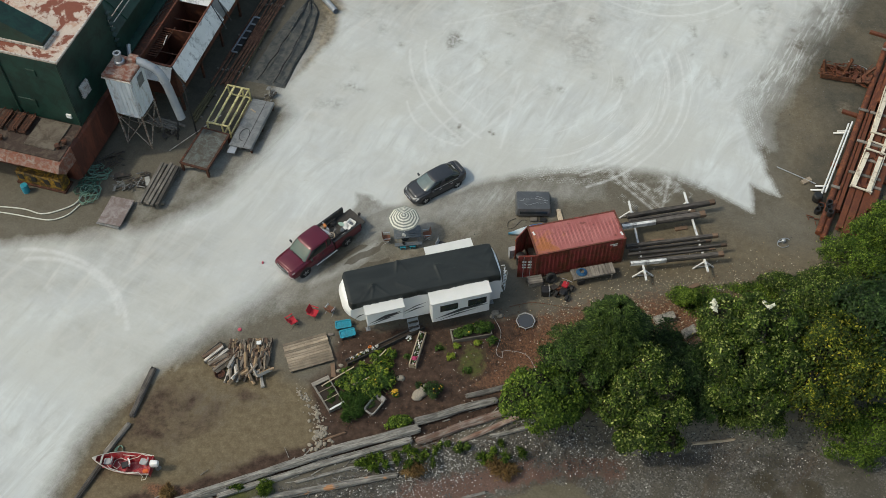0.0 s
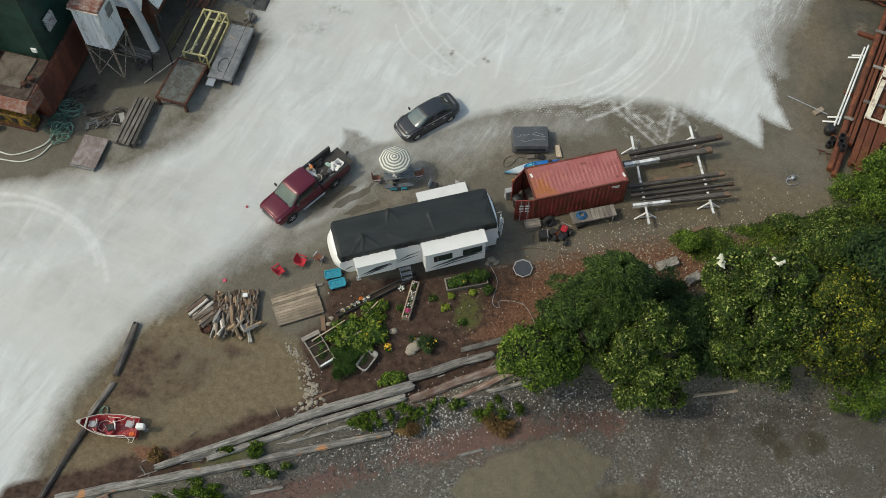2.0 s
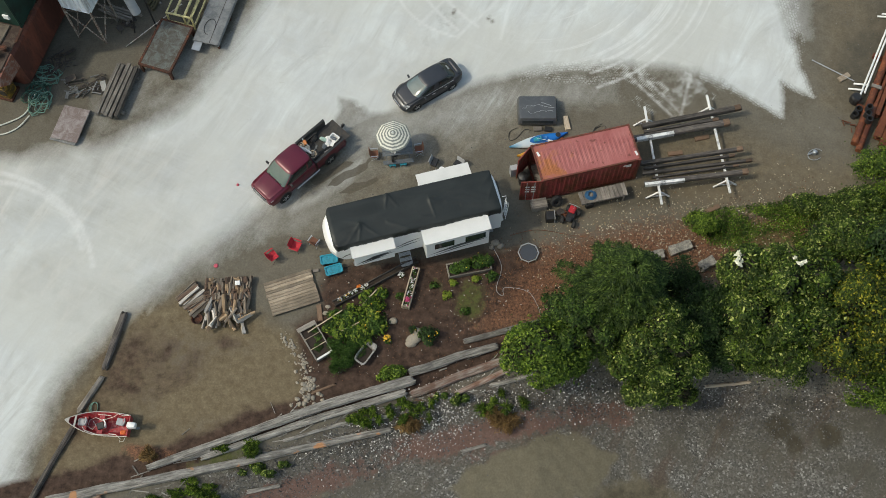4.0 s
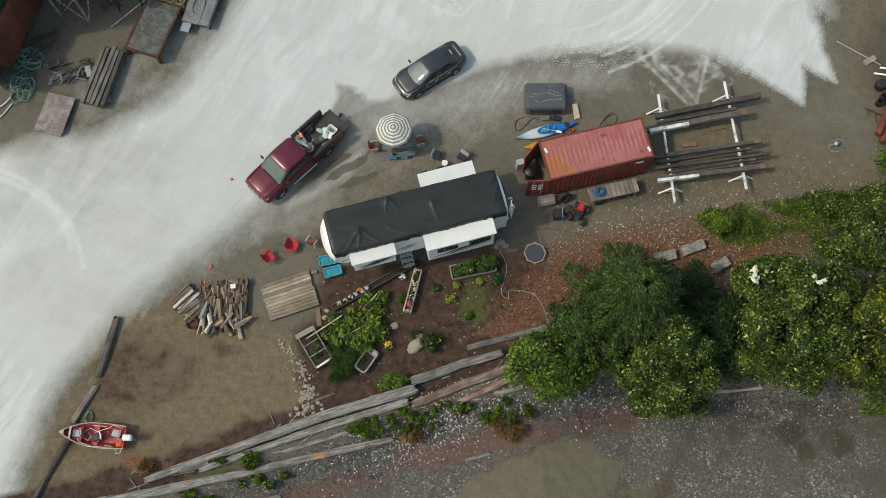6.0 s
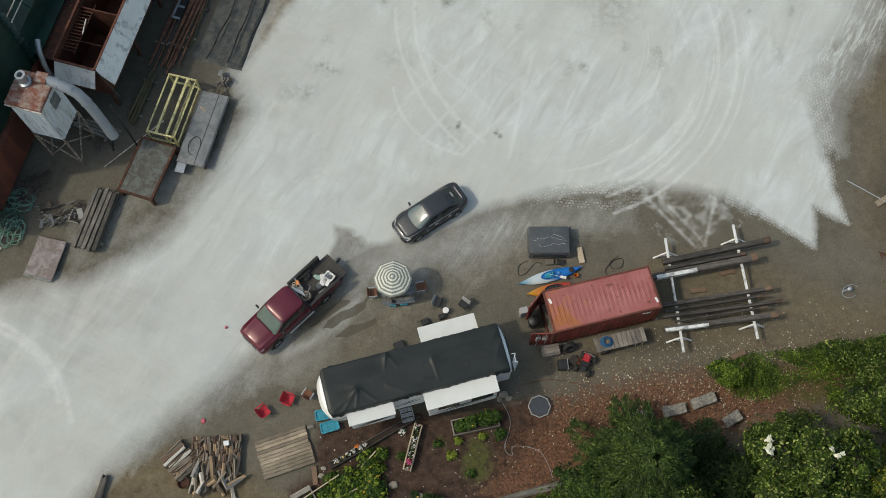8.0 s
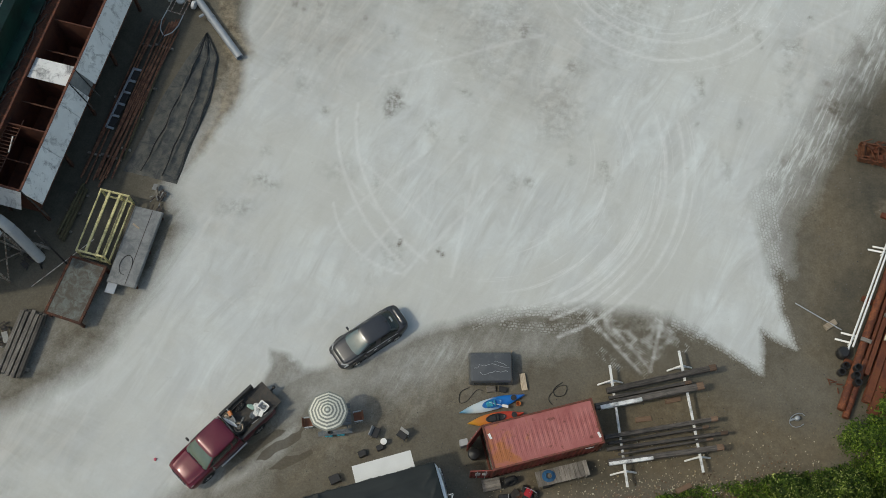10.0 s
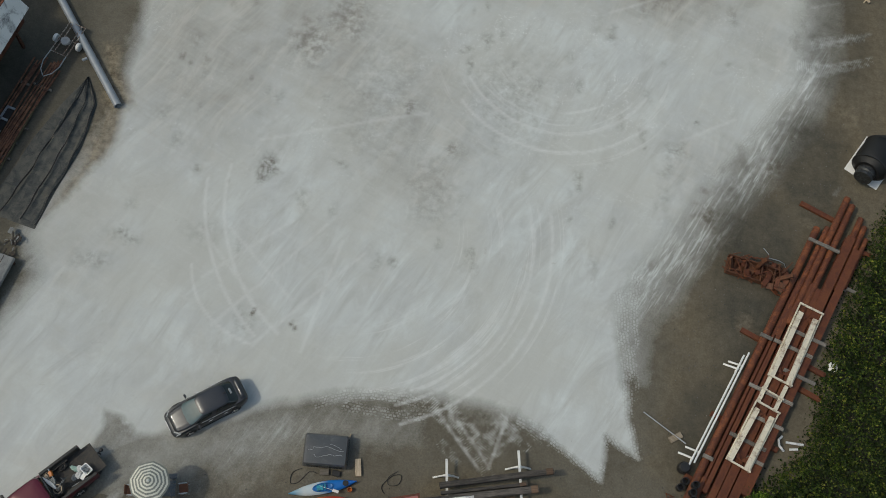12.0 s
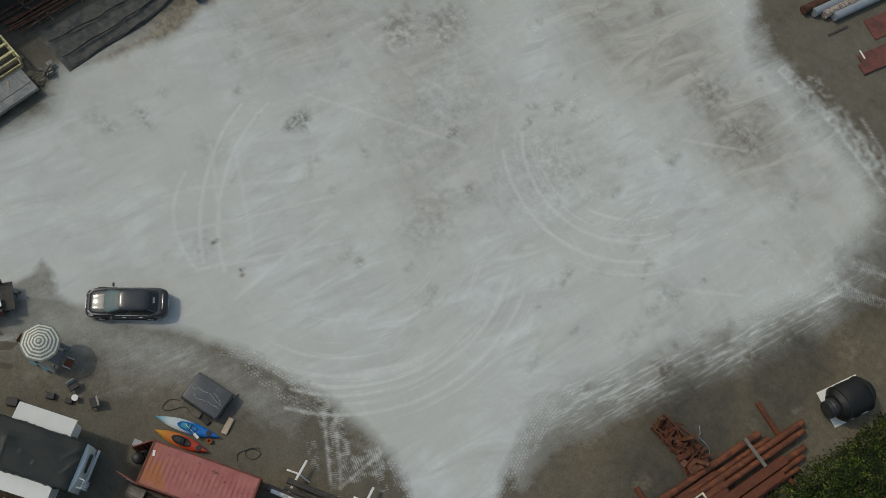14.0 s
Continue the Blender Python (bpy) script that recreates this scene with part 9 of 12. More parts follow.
# small boat-trailer frame
t_ = thing("utility_trailer", "small galvanised trailer frame with white wheels", "trailer", -16.65, 16.4, 0, -18)
for a, b in (((-0.55, -0.9, 0.45), (-0.55, 1.4, 0.45)), ((0.55, -0.9, 0.45), (0.55, 1.4, 0.45)), ((-0.55, -0.9, 0.45), (0.55, -0.9, 0.45)), ((-0.55, 0.2, 0.45), (0.55, 0.2, 0.45)), ((-0.55, 1.4, 0.45), (0.55, 1.4, 0.45)), ((-0.3, -0.9, 0.45), (-0.3, 1.4, 0.45)), ((0.3, -0.9, 0.45), (0.3, 1.4, 0.45))):
    bm = BM()
    rod(bm, a, b, 0.035, 8)
    part("frame_tube", bm, M_LEG, t_)
for s in (-1, 1):
    bm = BM()
    tube(bm, [(s * 0.55, -0.9, 0.45), (s * 0.58, -1.7, 0.45), (s * 0.4, -2.3, 0.43), (0, -2.7, 0.4)], 0.035, 8)
    part("drawbar", bm, M_GALV, t_)
    bm = BM()
    lathe(bm, [(0.05, -0.1), (0.26, -0.1), (0.28, 0), (0.26, 0.1), (0.05, 0.1)], 16, (s * 0.8, 0.1, 0.28), rot(0, 90))
    part("wheel", bm, M_WHITEDIRTY, t_, smooth=True)
bm = BM()
lathe(bm, [(0.02, 0.5), (0.28, 0.5), (0.28, 0.66), (0.12, 0.68), (0.02, 0.66)], 18, (0, 0.0, 0))
part("spare_wheel", bm, M_GREYSEAT, t_, "grey spare wheel")
bm = BM()
rod(bm, (0, -2.65, 0.4), (-0.1, -3.4, 0.32), 0.05)
rod(bm, (-0.05, -3.0, 0.36), (-0.05, -3.0, 0.0), 0.03)
part("coupling", bm, M_BLACK, t_)


def scrap(name, label, x, y, rz, lx, ly, n, seed, mat, mat2=None, h=0.35, z=0.0, plates=0.16):
    """A heap of bent bars and plates."""
    o = thing(name, label, "scrap", x, y, z, rz)
    q = random.Random(seed)
    for k in range(n):
        a = Vector((q.uniform(-lx, lx) / 2, q.uniform(-ly, ly) / 2, q.uniform(0.06, h)))
        ang = q.gauss(0, 0.7)
        d = Vector((math.cos(ang), math.sin(ang), q.uniform(-0.15, 0.15))) * q.uniform(0.2, 0.5) * lx * 0.6
        bm = BM()
        if q.random() < plates:
            box(bm, a, (q.uniform(0.3, 0.7), q.uniform(0.2, 0.45), 0.04), rot(q.uniform(-25, 25), q.uniform(-25, 25), q.uniform(0, 180)))
        else:
            beam(bm, a - d / 2, a + d / 2, q.uniform(0.035, 0.08), q.uniform(0.03, 0.07))
        zmin = min(v.co.z for v in bm.verts)
        if zmin < 0.02:
            for v in bm.verts:
                v.co.z += 0.02 - zmin
        part("scrap_piece", bm, mat2 if mat2 and q.random() < 0.3 else mat, o)
    return o


scrap("scrap_heap", "small heap of dark machine scrap", -27.2, -4.1, 30, 1.7, 1.4, 34, 21, M_DEBRIS, None, 0.5)
scrap("scrap_heap", "heap of dark bars and offcuts with a pale angle iron", -25.35, -5.75, 10, 2.5, 1.4, 60, 22, M_DEBRIS, M_STEELGREY, 0.4)
scrap("scrap_heap", "small stack of rusty steel blocks by the platform", -16.65, 2.75, 70, 1.6, 1.0, 22, 23, M_DEBRIS, M_STEELGREY, 0.4)
scrap("scrap_heap", "rusty steel scraps under the duct", -23.6, -1.2, 20, 1.4, 0.9, 16, 24, M_DEBRIS, None, 0.25)
for cx, cy, k in ((-28.0, -5.0, 0), (-28.4, -6.2, 1), (-28.1, -6.9, 2)):
    o = thing("rope_coil", "tangled coil of green rope near the barge", "rope", cx, cy, 0, 40 * k)
    q = random.Random(30 + k)
    bm = BM()
    pts, a = [], 0.0
    for i in range(130):
        a += 0.42
        r = 0.6 + 0.34 * math.sin(i * 0.7 + k) + q.uniform(-0.12, 0.12)
        pts.append((r * math.cos(a) + 0.15 * math.sin(i * 0.13), r * 0.8 * math.sin(a), 0.05 + 0.0015 * i + q.uniform(0, 0.03)))
    tube(bm, pts, 0.028, 5)
    part("strand", bm, M_ROPE if k != 1 else M_ROPEDARK, o)
hose("water_hose", "thick pale hose lying round the barge bow", "hose", [(-35, -8.2), (-32.5, -8.4), (-31, -8.8), (-29.6, -8.3), (-28.8, -7.6), (-28.5, -6.2)], 0.05, M_STRIPE)
hose("water_hose", "second pale hose lying below the barge bow", "hose", [(-35, -8.6), (-33, -8.9), (-31.4, -9.2), (-30.2, -9.3), (-29.2, -8.8), (-28.6, -7.9)], 0.045, M_STRIPE)
o = thing("thin_pole", "thin pale pole leaning on the yellow rack", "pole", -23.3, -2.7, 0, 35)
bm = BM()
rod(bm, (0, 0, 0.04), (4.4, 0, 1.24), 0.03, 8)
part("shaft", bm, M_PALETRIM, o)

# ---------- pipe and beam stock on the east side ----------
M_REDPLATE = paint("red_brown_plate", (0.19, 0.06, 0.045), 0.75, wear=(0.11, 0.05, 0.04), amount=0.3, scale=0.9, dirt=0.3)
M_WRAP = paint("black_wrap", (0.004, 0.004, 0.0045), 0.6, scale=2, dirt=0.4, rel=0.3)
M_COLLAR = paint("dark_steel_collar", (0.07, 0.075, 0.08), 0.45, 0.4, wear=(0.03, 0.03, 0.03), amount=0.4, scale=3, dirt=0.4)
M_DARKTIMBER = timber("dark_tarred_timber", (0.135, 0.118, 0.104), (0.026, 0.023, 0.021), grain=6.0)
M_BROWNWOOD = timber("brown_wood", (0.20, 0.13, 0.085), (0.09, 0.055, 0.035))
M_BLUEROPE = paint("blue_rope", (0.02, 0.10, 0.22), 0.85, scale=12, dirt=0.3)
M_PINK = paint("pink_plastic", (0.55, 0.09, 0.13), 0.5, dirt=0.2)
M_RUST2 = paint("red_rust", (0.115, 0.030, 0.012), 0.75, wear=(0.19, 0.058, 0.02), amount=0.35, scale=1.2, dirt=0.45, rel=0.3)
EA = (28.0, 1.0, -24.5)


def ea(x, y):
    a = radians(EA[2])
    return EA[0] + x * math.cos(a) - y * math.sin(a), EA[1] + x * math.sin(a) + y * math.cos(a)


def ea_thing(name, label, cat, x, y, z=0.0, rz=0, group="rusty steel stock"):
    X, Y = ea(x, y)
    return thing(name, label, cat, X, Y, z, EA[2] + rz, group)


for x, y0, y1, r, z in ((-1.0, -11.5, 9.2, 0.22, 0.5), (-0.45, 1.5, 9.6, 0.17, 0.45), (-0.12, 2.5, 12.1, 0.21, 0.5), (0.33, 2.0, 11.8, 0.2, 0.5), (1.15, 6.0, 11.3, 0.19, 0.42), (1.55, 6.0, 10.9, 0.18, 0.4), (-0.62, -11.8, -8.2, 0.2, 0.42), (1.95, 6.5, 10.2, 0.15, 0.37)):
    o = ea_thing("steel_pipe", "long rusty orange-brown steel pipe in the stock pile", "pipe", x, y0)
    bm = BM()
    L_ = y1 - y0
    lathe(bm, [(r * 0.84, 0), (r, 0), (r, L_), (r * 0.84, L_), (r * 0.84, 0.3), (0.01, 0.3)], 18, (0, 0, z), rot(-90))
    part("tube", bm, M_RUSTPIPE, o, smooth=True)


def ibeam(x, y0, y1, w, h, z, label):
    o = ea_thing("steel_beam", label, "beam", x, y0)
    L_ = y1 - y0
    bm = BM()
    loft(bm, [[(a, y, z + b) for a, b in ((-w / 2, 0), (w / 2, 0), (w / 2, 0.04), (0.02, 0.04), (0.02, h - 0.04), (w / 2, h - 0.04), (w / 2, h), (-w / 2, h), (-w / 2, h - 0.04), (-0.02, h - 0.04), (-0.02, 0.04), (-w / 2, 0.04))] for y in (0, L_)])
    part("section", bm, M_RUST2, o)


for x, y0, y1, w, h in ((-0.62, -8.5, 5.5, 0.16, 0.3), (-0.35, -9.0, 3.6, 0.26, 0.34), (0.12, -10.5, 5.6, 0.4, 0.36), (0.62, -11.0, 5.5, 0.5, 0.36), (1.05, 3.5, 9.7, 0.52, 0.42), (1.2, -11.0, 3.4, 0.5, 0.36), (1.68, -8.0, 9.1, 0.46, 0.38)):
    ibeam(x, y0, y1, w, h, 0.28, "rust-red steel beam lying in the stock pile")
for x0, x1, y in ((-2.5, 0.2, 10.45), (-2.35, 3.1, 0.9), (0.0, 3.4, -0.6), (0.8, 2.9, 9.4), (-1.6, 2.2, -8.6), (-1.8, 2.4, -4.6)):
    o = ea_thing("bearer_beam", "rusty steel bearer under the stock pile", "beam", (x0 + x1) / 2, y)
    bm = BM()
    box(bm, (0, 0, 0.13), (x1 - x0, 0.3, 0.22))
    part("section", bm, M_RUST2, o, bevel=0.02)
for x0, x1, y, z in ((-1.25, 0.75, 8.2, 0.78), (1.9, 2.75, 6.6, 0.3), (0.2, 2.3, 2.3, 0.72), (0.7, 2.65, -0.2, 0.72), (-0.5, 1.9, 1.2, 0.68), (-0.7, 2.0, -2.0, 0.68), (0.2, 2.1, -3.6, 0.70), (-0.5, 1.7, -5.2, 0.68), (-1.35, -0.6, 1.0, 0.78), (-1.3, -0.7, -7.2, 0.78), (0.9, 1.9, -6.0, 0.7)):
    o = ea_thing("timber_bearer", "weathered grey timber spacer across the stock", "timber", (x0 + x1) / 2, y, 0, 4)
    bm = BM()
    box(bm, (0, 0, z), (x1 - x0, 0.22, 0.1))
    if z < 0.5:
        box(bm, (-0.3, 0, 0.12), (0.3, 0.22, 0.24))
    part("plank", bm, M_GREYWOOD, o, bevel=0.01)


def white_frame(y0, y1, tip):
    o = ea_thing("truss_frame", "chipped cream-white steel frame resting on the beams", "frame", 0.68, (y0 + y1) / 2, 0, tip, "white frames")
    h = (y1 - y0) / 2
    for x, w in ((-0.70, 0.08), (-0.50, 0.36), (0.48, 0.36), (0.70, 0.08)):
        bm = BM()
        if w > 0.3:      # the heavy inner rails stop short of one end and stand higher
            beam(bm, (x * 1.06, -h * 0.98, 0.93), (x * 0.94, h * 0.8, 0.95), 0.3, 0.2)
        else:
            beam(bm, (x, -h, 0.84), (x, h, 0.84), w, 0.14)
        part("rail", bm, M_CREAM, o, bevel=0.01)
    for y in (-h, h):
        bm = BM()
        beam(bm, (-0.76, y, 0.98), (0.76, y + 0.05, 0.98), 0.1, 0.1)
        part("cross_bar", bm, M_CREAM, o)
    for y in (-h * 0.8, h * 0.78):
        for s in (-1, 1):
            bm = BM()
            loft(bm, [[(s * 0.42, y, z), (s * 0.0, y, z), (s * 0.42, y + 0.55 * (1 if y < 0 else -1), z)] for z in (0.8, 0.83)])
            part("gusset", bm, M_RUST2, o)


M_CREAM = paint("chipped_cream_paint", (0.72, 0.66, 0.53), 0.65, wear=(0.24, 0.12, 0.06), amount=0.12, scale=1.4, dirt=0.25)
white_frame(-1.1, 3.9, 1)
white_frame(-6.8, -2.9, -2)
o = ea_thing("truss_frame", "short cream-white frame between the longer ones", "frame", 0.68, -2.0, 0, -1, "white frames")
for x in (-0.52, 0.52):
    bm = BM()
    beam(bm, (x, -0.85, 0.84), (x, 0.85, 0.84), 0.22, 0.12)
    part("rail", bm, M_CREAM, o)
bm = BM()
beam(bm, (-0.7, 0.0, 0.93), (0.7, 0.0, 0.93), 0.09, 0.09)
part("cross_bar", bm, M_CREAM, o)
# white conduits on feet
for x, y0, y1 in ((-1.7, -8.3, -0.65), (-1.5, -7.8, -0.35)):
    o = ea_thing("conduit_pipe", "white plastic conduit beside the pipe stock", "pipe", x, y0, 0, -0.6, "white conduits")
    bm = BM()
    rod(bm, (0, 0, 0.55), (0, y1 - y0, 0.6), 0.058, 12)
    part("tube", bm, M_WHITE, o)
    for y in (0.7, y1 - y0 - 0.9):
        bm = BM()
        rod(bm, (0.05, y, 0.5), (-0.75, y, 0.08), 0.06, 10)
        rod(bm, (0.05, y, 0.5), (0.05, y, 0.0), 0.05, 10)
        part("foot", bm, M_WHITE, o)
o = ea_thing("plastic_drum", "black plastic drum by the end of the pipes", "drum", -1.85, -8.3, 0, 0, "black fittings")
bm = BM()
lathe(bm, [(0.28, 0), (0.34, 0.1), (0.34, 0.55), (0.26, 0.66), (0.02, 0.66)], 10)
part("shell", bm, M_BLACK, o, bevel=0.03)
for x, y in ((-1.45, -8.9), (-1.55, -9.35), (-1.0, -9.0), (-0.95, -9.45), (-0.75, -9.8)):
    o = ea_thing("pipe_fitting", "black plastic pipe coupling standing on end", "fitting", x, y, 0.0 if x < -1.2 else 0.72, 0, "black fittings")
    bm = BM()
    lathe(bm, [(0.19, 0), (0.21, 0), (0.21, 0.42), (0.16, 0.42), (0.16, 0.05), (0.01, 0.05)], 14)
    part("sleeve", bm, M_BLACK, o, smooth=True)
M_DARKRUST = paint("dark_rusty_steel", (0.085, 0.030, 0.014), 0.75, wear=(0.17, 0.065, 0.028), amount=0.35, scale=2.0, dirt=0.45, rel=0.3)
o = thing("steel_bracket", "rusty welded steel bracket with uprights lying by the pipe stock", "bracket", 26.9, 6.5, 0, -12)
bm = BM()
box(bm, (0, 0, 0.12), (3.2, 1.1, 0.1))
part("base_plate", bm, M_DARKRUST, o, bevel=0.02)
for y in (-0.55, 0.55):
    bm = BM()
    box(bm, (0, y, 0.35), (3.2, 0.07, 0.42))
    part("side_flange", bm, M_DARKRUST, o)
for x in (-1.4, -0.5, 0.5, 1.3):
    bm = BM()
    box(bm, (x, 0, 0.34), (0.08, 1.05, 0.38))
    part("web_plate", bm, M_DARKRUST, o)
for x, y, tx in ((-1.2, -0.3, -0.5), (0.2, 0.35, 0.2), (1.2, -0.2, 0.9)):
    bm = BM()
    beam(bm, (x, y, 0.15), (x + tx, y + 0.2, 1.5), 0.22, 0.14)
    part("upright", bm, M_DARKRUST, o)
scrap("scrap_heap", "heap of bent rusty plates and brackets by the pipe stock", 27.3, 6.4, -14, 3.6, 1.7, 74, 41, M_DARKRUST, M_RUST2, 0.8, plates=0.4)
scrap("scrap_heap", "rusty tray and bars at the stock's south end", *ea(-1.2, -10.2), -20, 1.6, 0.5, 6, 43, M_RUST2, None, 0.25)
o = thing("bent_rods", "thin bent steel rods beside the scrap heap", "rods", 27.9, 7.6, 0, 0)
bm = BM()
tube(bm, [(-0.2, 0.6, 0.1), (0.0, 0.1, 0.4), (-0.1, -0.2, 0.5)], 0.025, 6)
tube(bm, [(0.0, -0.1, 0.3), (0.6, -0.2, 0.35), (1.0, -0.3, 0.2), (1.2, -0.6, 0.05)], 0.025, 6)
part("rod", bm, M_GALV, o)
# black wrapped tank
o = thing("wrapped_tank", "black-wrapped round tank with a dark collar on a white sheet", "tank", 34.55, 14.75, 0, 58)
bm = BM()
lathe(bm, [(0.05, -1.15), (0.8, -1.15), (1.08, -0.85), (1.12, -0.3), (1.1, 0.4), (1.12, 0.9), (0.85, 1.3), (0.05, 1.34)], 14, (0.1, 0, 1.0), rot(0, 90))
for v in bm.verts:
    v.co.z = max(0.12, v.co.z + 0.05 * math.sin(v.co.x * 5 + v.co.y * 4))
    v.co.y += 0.05 * math.sin(v.co.x * 6.0 + v.co.z * 5)
w_ = part("wrap", bm, M_WRAP, o, "matt black wrap with tied gathers", smooth=True)
for x in (-0.7, 1.0):
    bm = BM()
    lathe(bm, [(1.09, -0.03), (1.15, -0.03), (1.15, 0.03), (1.09, 0.03)], 20, (x, 0, 1.0), rot(0, 90))
    part("strap", bm, M_BLACK, w_)
bm = BM()
lathe(bm, [(0.42, -1.75), (0.56, -1.75), (0.58, -1.6), (0.52, -1.5), (0.6, -1.4), (0.6, -1.1), (0.4, -1.1), (0.36, -1.7)], 24, (0.1, 0, 1.0), rot(0, 90))
part("collar", bm, M_COLLAR, o, "dark open metal collar", smooth=True)
bm = BM()
lathe(bm, [(0.4, 1.3), (0.62, 1.3), (0.62, 1.5), (0.4, 1.55)], 20, (0.1, 0, 1.0), rot(0, 90))
part("end_ring", bm, M_BLACK, o, smooth=True)
bm = BM()
box(bm, (0.35, -0.05, 0.06), (3.0, 2.35, 0.1))
part("base_sheet", bm, M_WHITE, o, "white base board", bevel=0.02)
# dinghy on trestles
o = thing("dinghy", "small white dinghy resting on wooden trestles", "boat", 35.3, 28.4, 0, 28)
bm = BM()
st = [(-1.6, 0.05, 0.75, 0.55), (-1.2, 0.42, 0.74, 0.35), (-0.3, 0.7, 0.7, 0.25), (0.8, 0.72, 0.7, 0.25), (1.5, 0.6, 0.7, 0.3)]
loft(bm, [[(x, -w, h), (x, -w * 0.8, (h + k) / 2), (x, 0, k), (x, w * 0.8, (h + k) / 2), (x, w, h), (x, w * 0.88, h), (x, w * 0.65, (h + k) / 2 + 0.06), (x, 0, k + 0.08), (x, -w * 0.65, (h + k) / 2 + 0.06), (x, -w * 0.88, h)] for x, w, h, k in st])
part("hull", bm, M_WHITE, o)
for x in (-0.6, 0.9):
    bm = BM()
    beam(bm, (x, -1.0, 0.22), (x, 1.0, 0.22), 0.12, 0.1)
    for s in (-1, 1):
        beam(bm, (x - 0.25, s * 0.8, 0), (x, s * 0.7, 0.22), 0.08, 0.06)
        beam(bm, (x + 0.25, s * 0.8, 0), (x, s * 0.7, 0.22), 0.08, 0.06)
    part("trestle", bm, M_PALEWOOD, o)
# pipes and plates at the north-east
for k, mat in enumerate((M_RUST, M_GALVMATT, M_LEG, M_GALVMATT)):
    o = thing("culvert_pipe", "large steel pipe lying in a row, open end to the yard", "pipe", 19.75 + 0.68 * k, 37.75 + 0.33 * k, 0, 62, "row of large pipes")
    bm = BM()
    lathe(bm, [(0.27, 0), (0.32, 0), (0.32, 5.5), (0.27, 5.5), (0.27, 0.8), (0.01, 0.8)], 18, (0, 0, 0.32), rot(0, 90))
    part("tube", bm, mat, o, smooth=True)
o = thing("steel_plates", "red-brown steel plates lying overlapped on the silt", "plate", 26.0, 38.6, 0, 60)
for x, y, a, b, z in ((0, 0, 3.6, 1.1, 0.1), (-0.6, -0.5, 3.2, 0.8, 0.16), (1.2, 1.9, 2.0, 1.6, 0.06)):
    bm = BM()
    box(bm, (x, y, z), (a, b, 0.06))
    part("plate", bm, M_REDPLATE, o)
bm = BM()
box(bm, (-1.5, 0.45, 0.2), (0.1, 0.7, 0.06))
part("white_batten", bm, M_WHITE, o)
o = thing("angle_bar", "dark steel bar lying by the large pipes", "bar", 22.6, 38.2, 0, 62)
bm = BM()
box(bm, (0, 0, 0.05), (1.8, 0.14, 0.06))
part("bar", bm, M_DEBRIS, o)
o = thing("thin_pole", "thin grey pole with a wooden block on the silt", "pole", 20.6, -2.8, 0, -33)
bm = BM()
rod(bm, (0, 0, 0.05), (2.9, 0, 0.16), 0.035, 8)
part("shaft", bm, M_GALV, o)
bm = BM()
box(bm, (2.25, -0.05, 0.08), (0.35, 0.8, 0.16), rot(0, 0, -25))
part("block", bm, M_PALEWOOD, o, bevel=0.02)
o = thing("pump_fitting", "small grey pump with hose lying on the ground", "pump", 20.0, -9.5, 0, 30)
bm = BM()
lathe(bm, [(0.14, 0), (0.14, 0.25), (0.08, 0.3), (0.02, 0.32)], 12)
rod(bm, (-0.4, 0.1, 0.08), (0.1, 0, 0.12), 0.06)
tube(bm, [(0.5 * math.cos(a), -0.1 + 0.35 * math.sin(a), 0.04) for a in [0.5 * k for k in range(11)]], 0.025, 6)
part("body", bm, M_GALV, o)

# ---------- timber on white trestles ----------
def trestle(p, q, label):
    o = thing("long_trestle", label, "trestle", p[0], p[1], 0, math.degrees(math.atan2(q[1] - p[1], q[0] - p[0])), "white trestles")
    L_ = math.hypot(q[0] - p[0], q[1] - p[1])
    bm = BM()
    beam(bm, (0, 0, 0.72), (L_, 0, 0.72), 0.13, 0.13)
    part("rail", bm, M_WHITEDIRTY, o, bevel=0.01)
    for x in (0.85, L_ - 0.85):
        for s in (-1, 1):
            bm = BM()
            beam(bm, (x, 0, 0.7), (x + 0.05, s * 0.7, 0.04), 0.09, 0.09)
            part("leg", bm, M_WHITEDIRTY, o)
        bm = BM()
        beam(bm, (x, -0.55, 0.14), (x, 0.55, 0.14), 0.05, 0.06)
        part("spreader", bm, M_WHITEDIRTY, o)


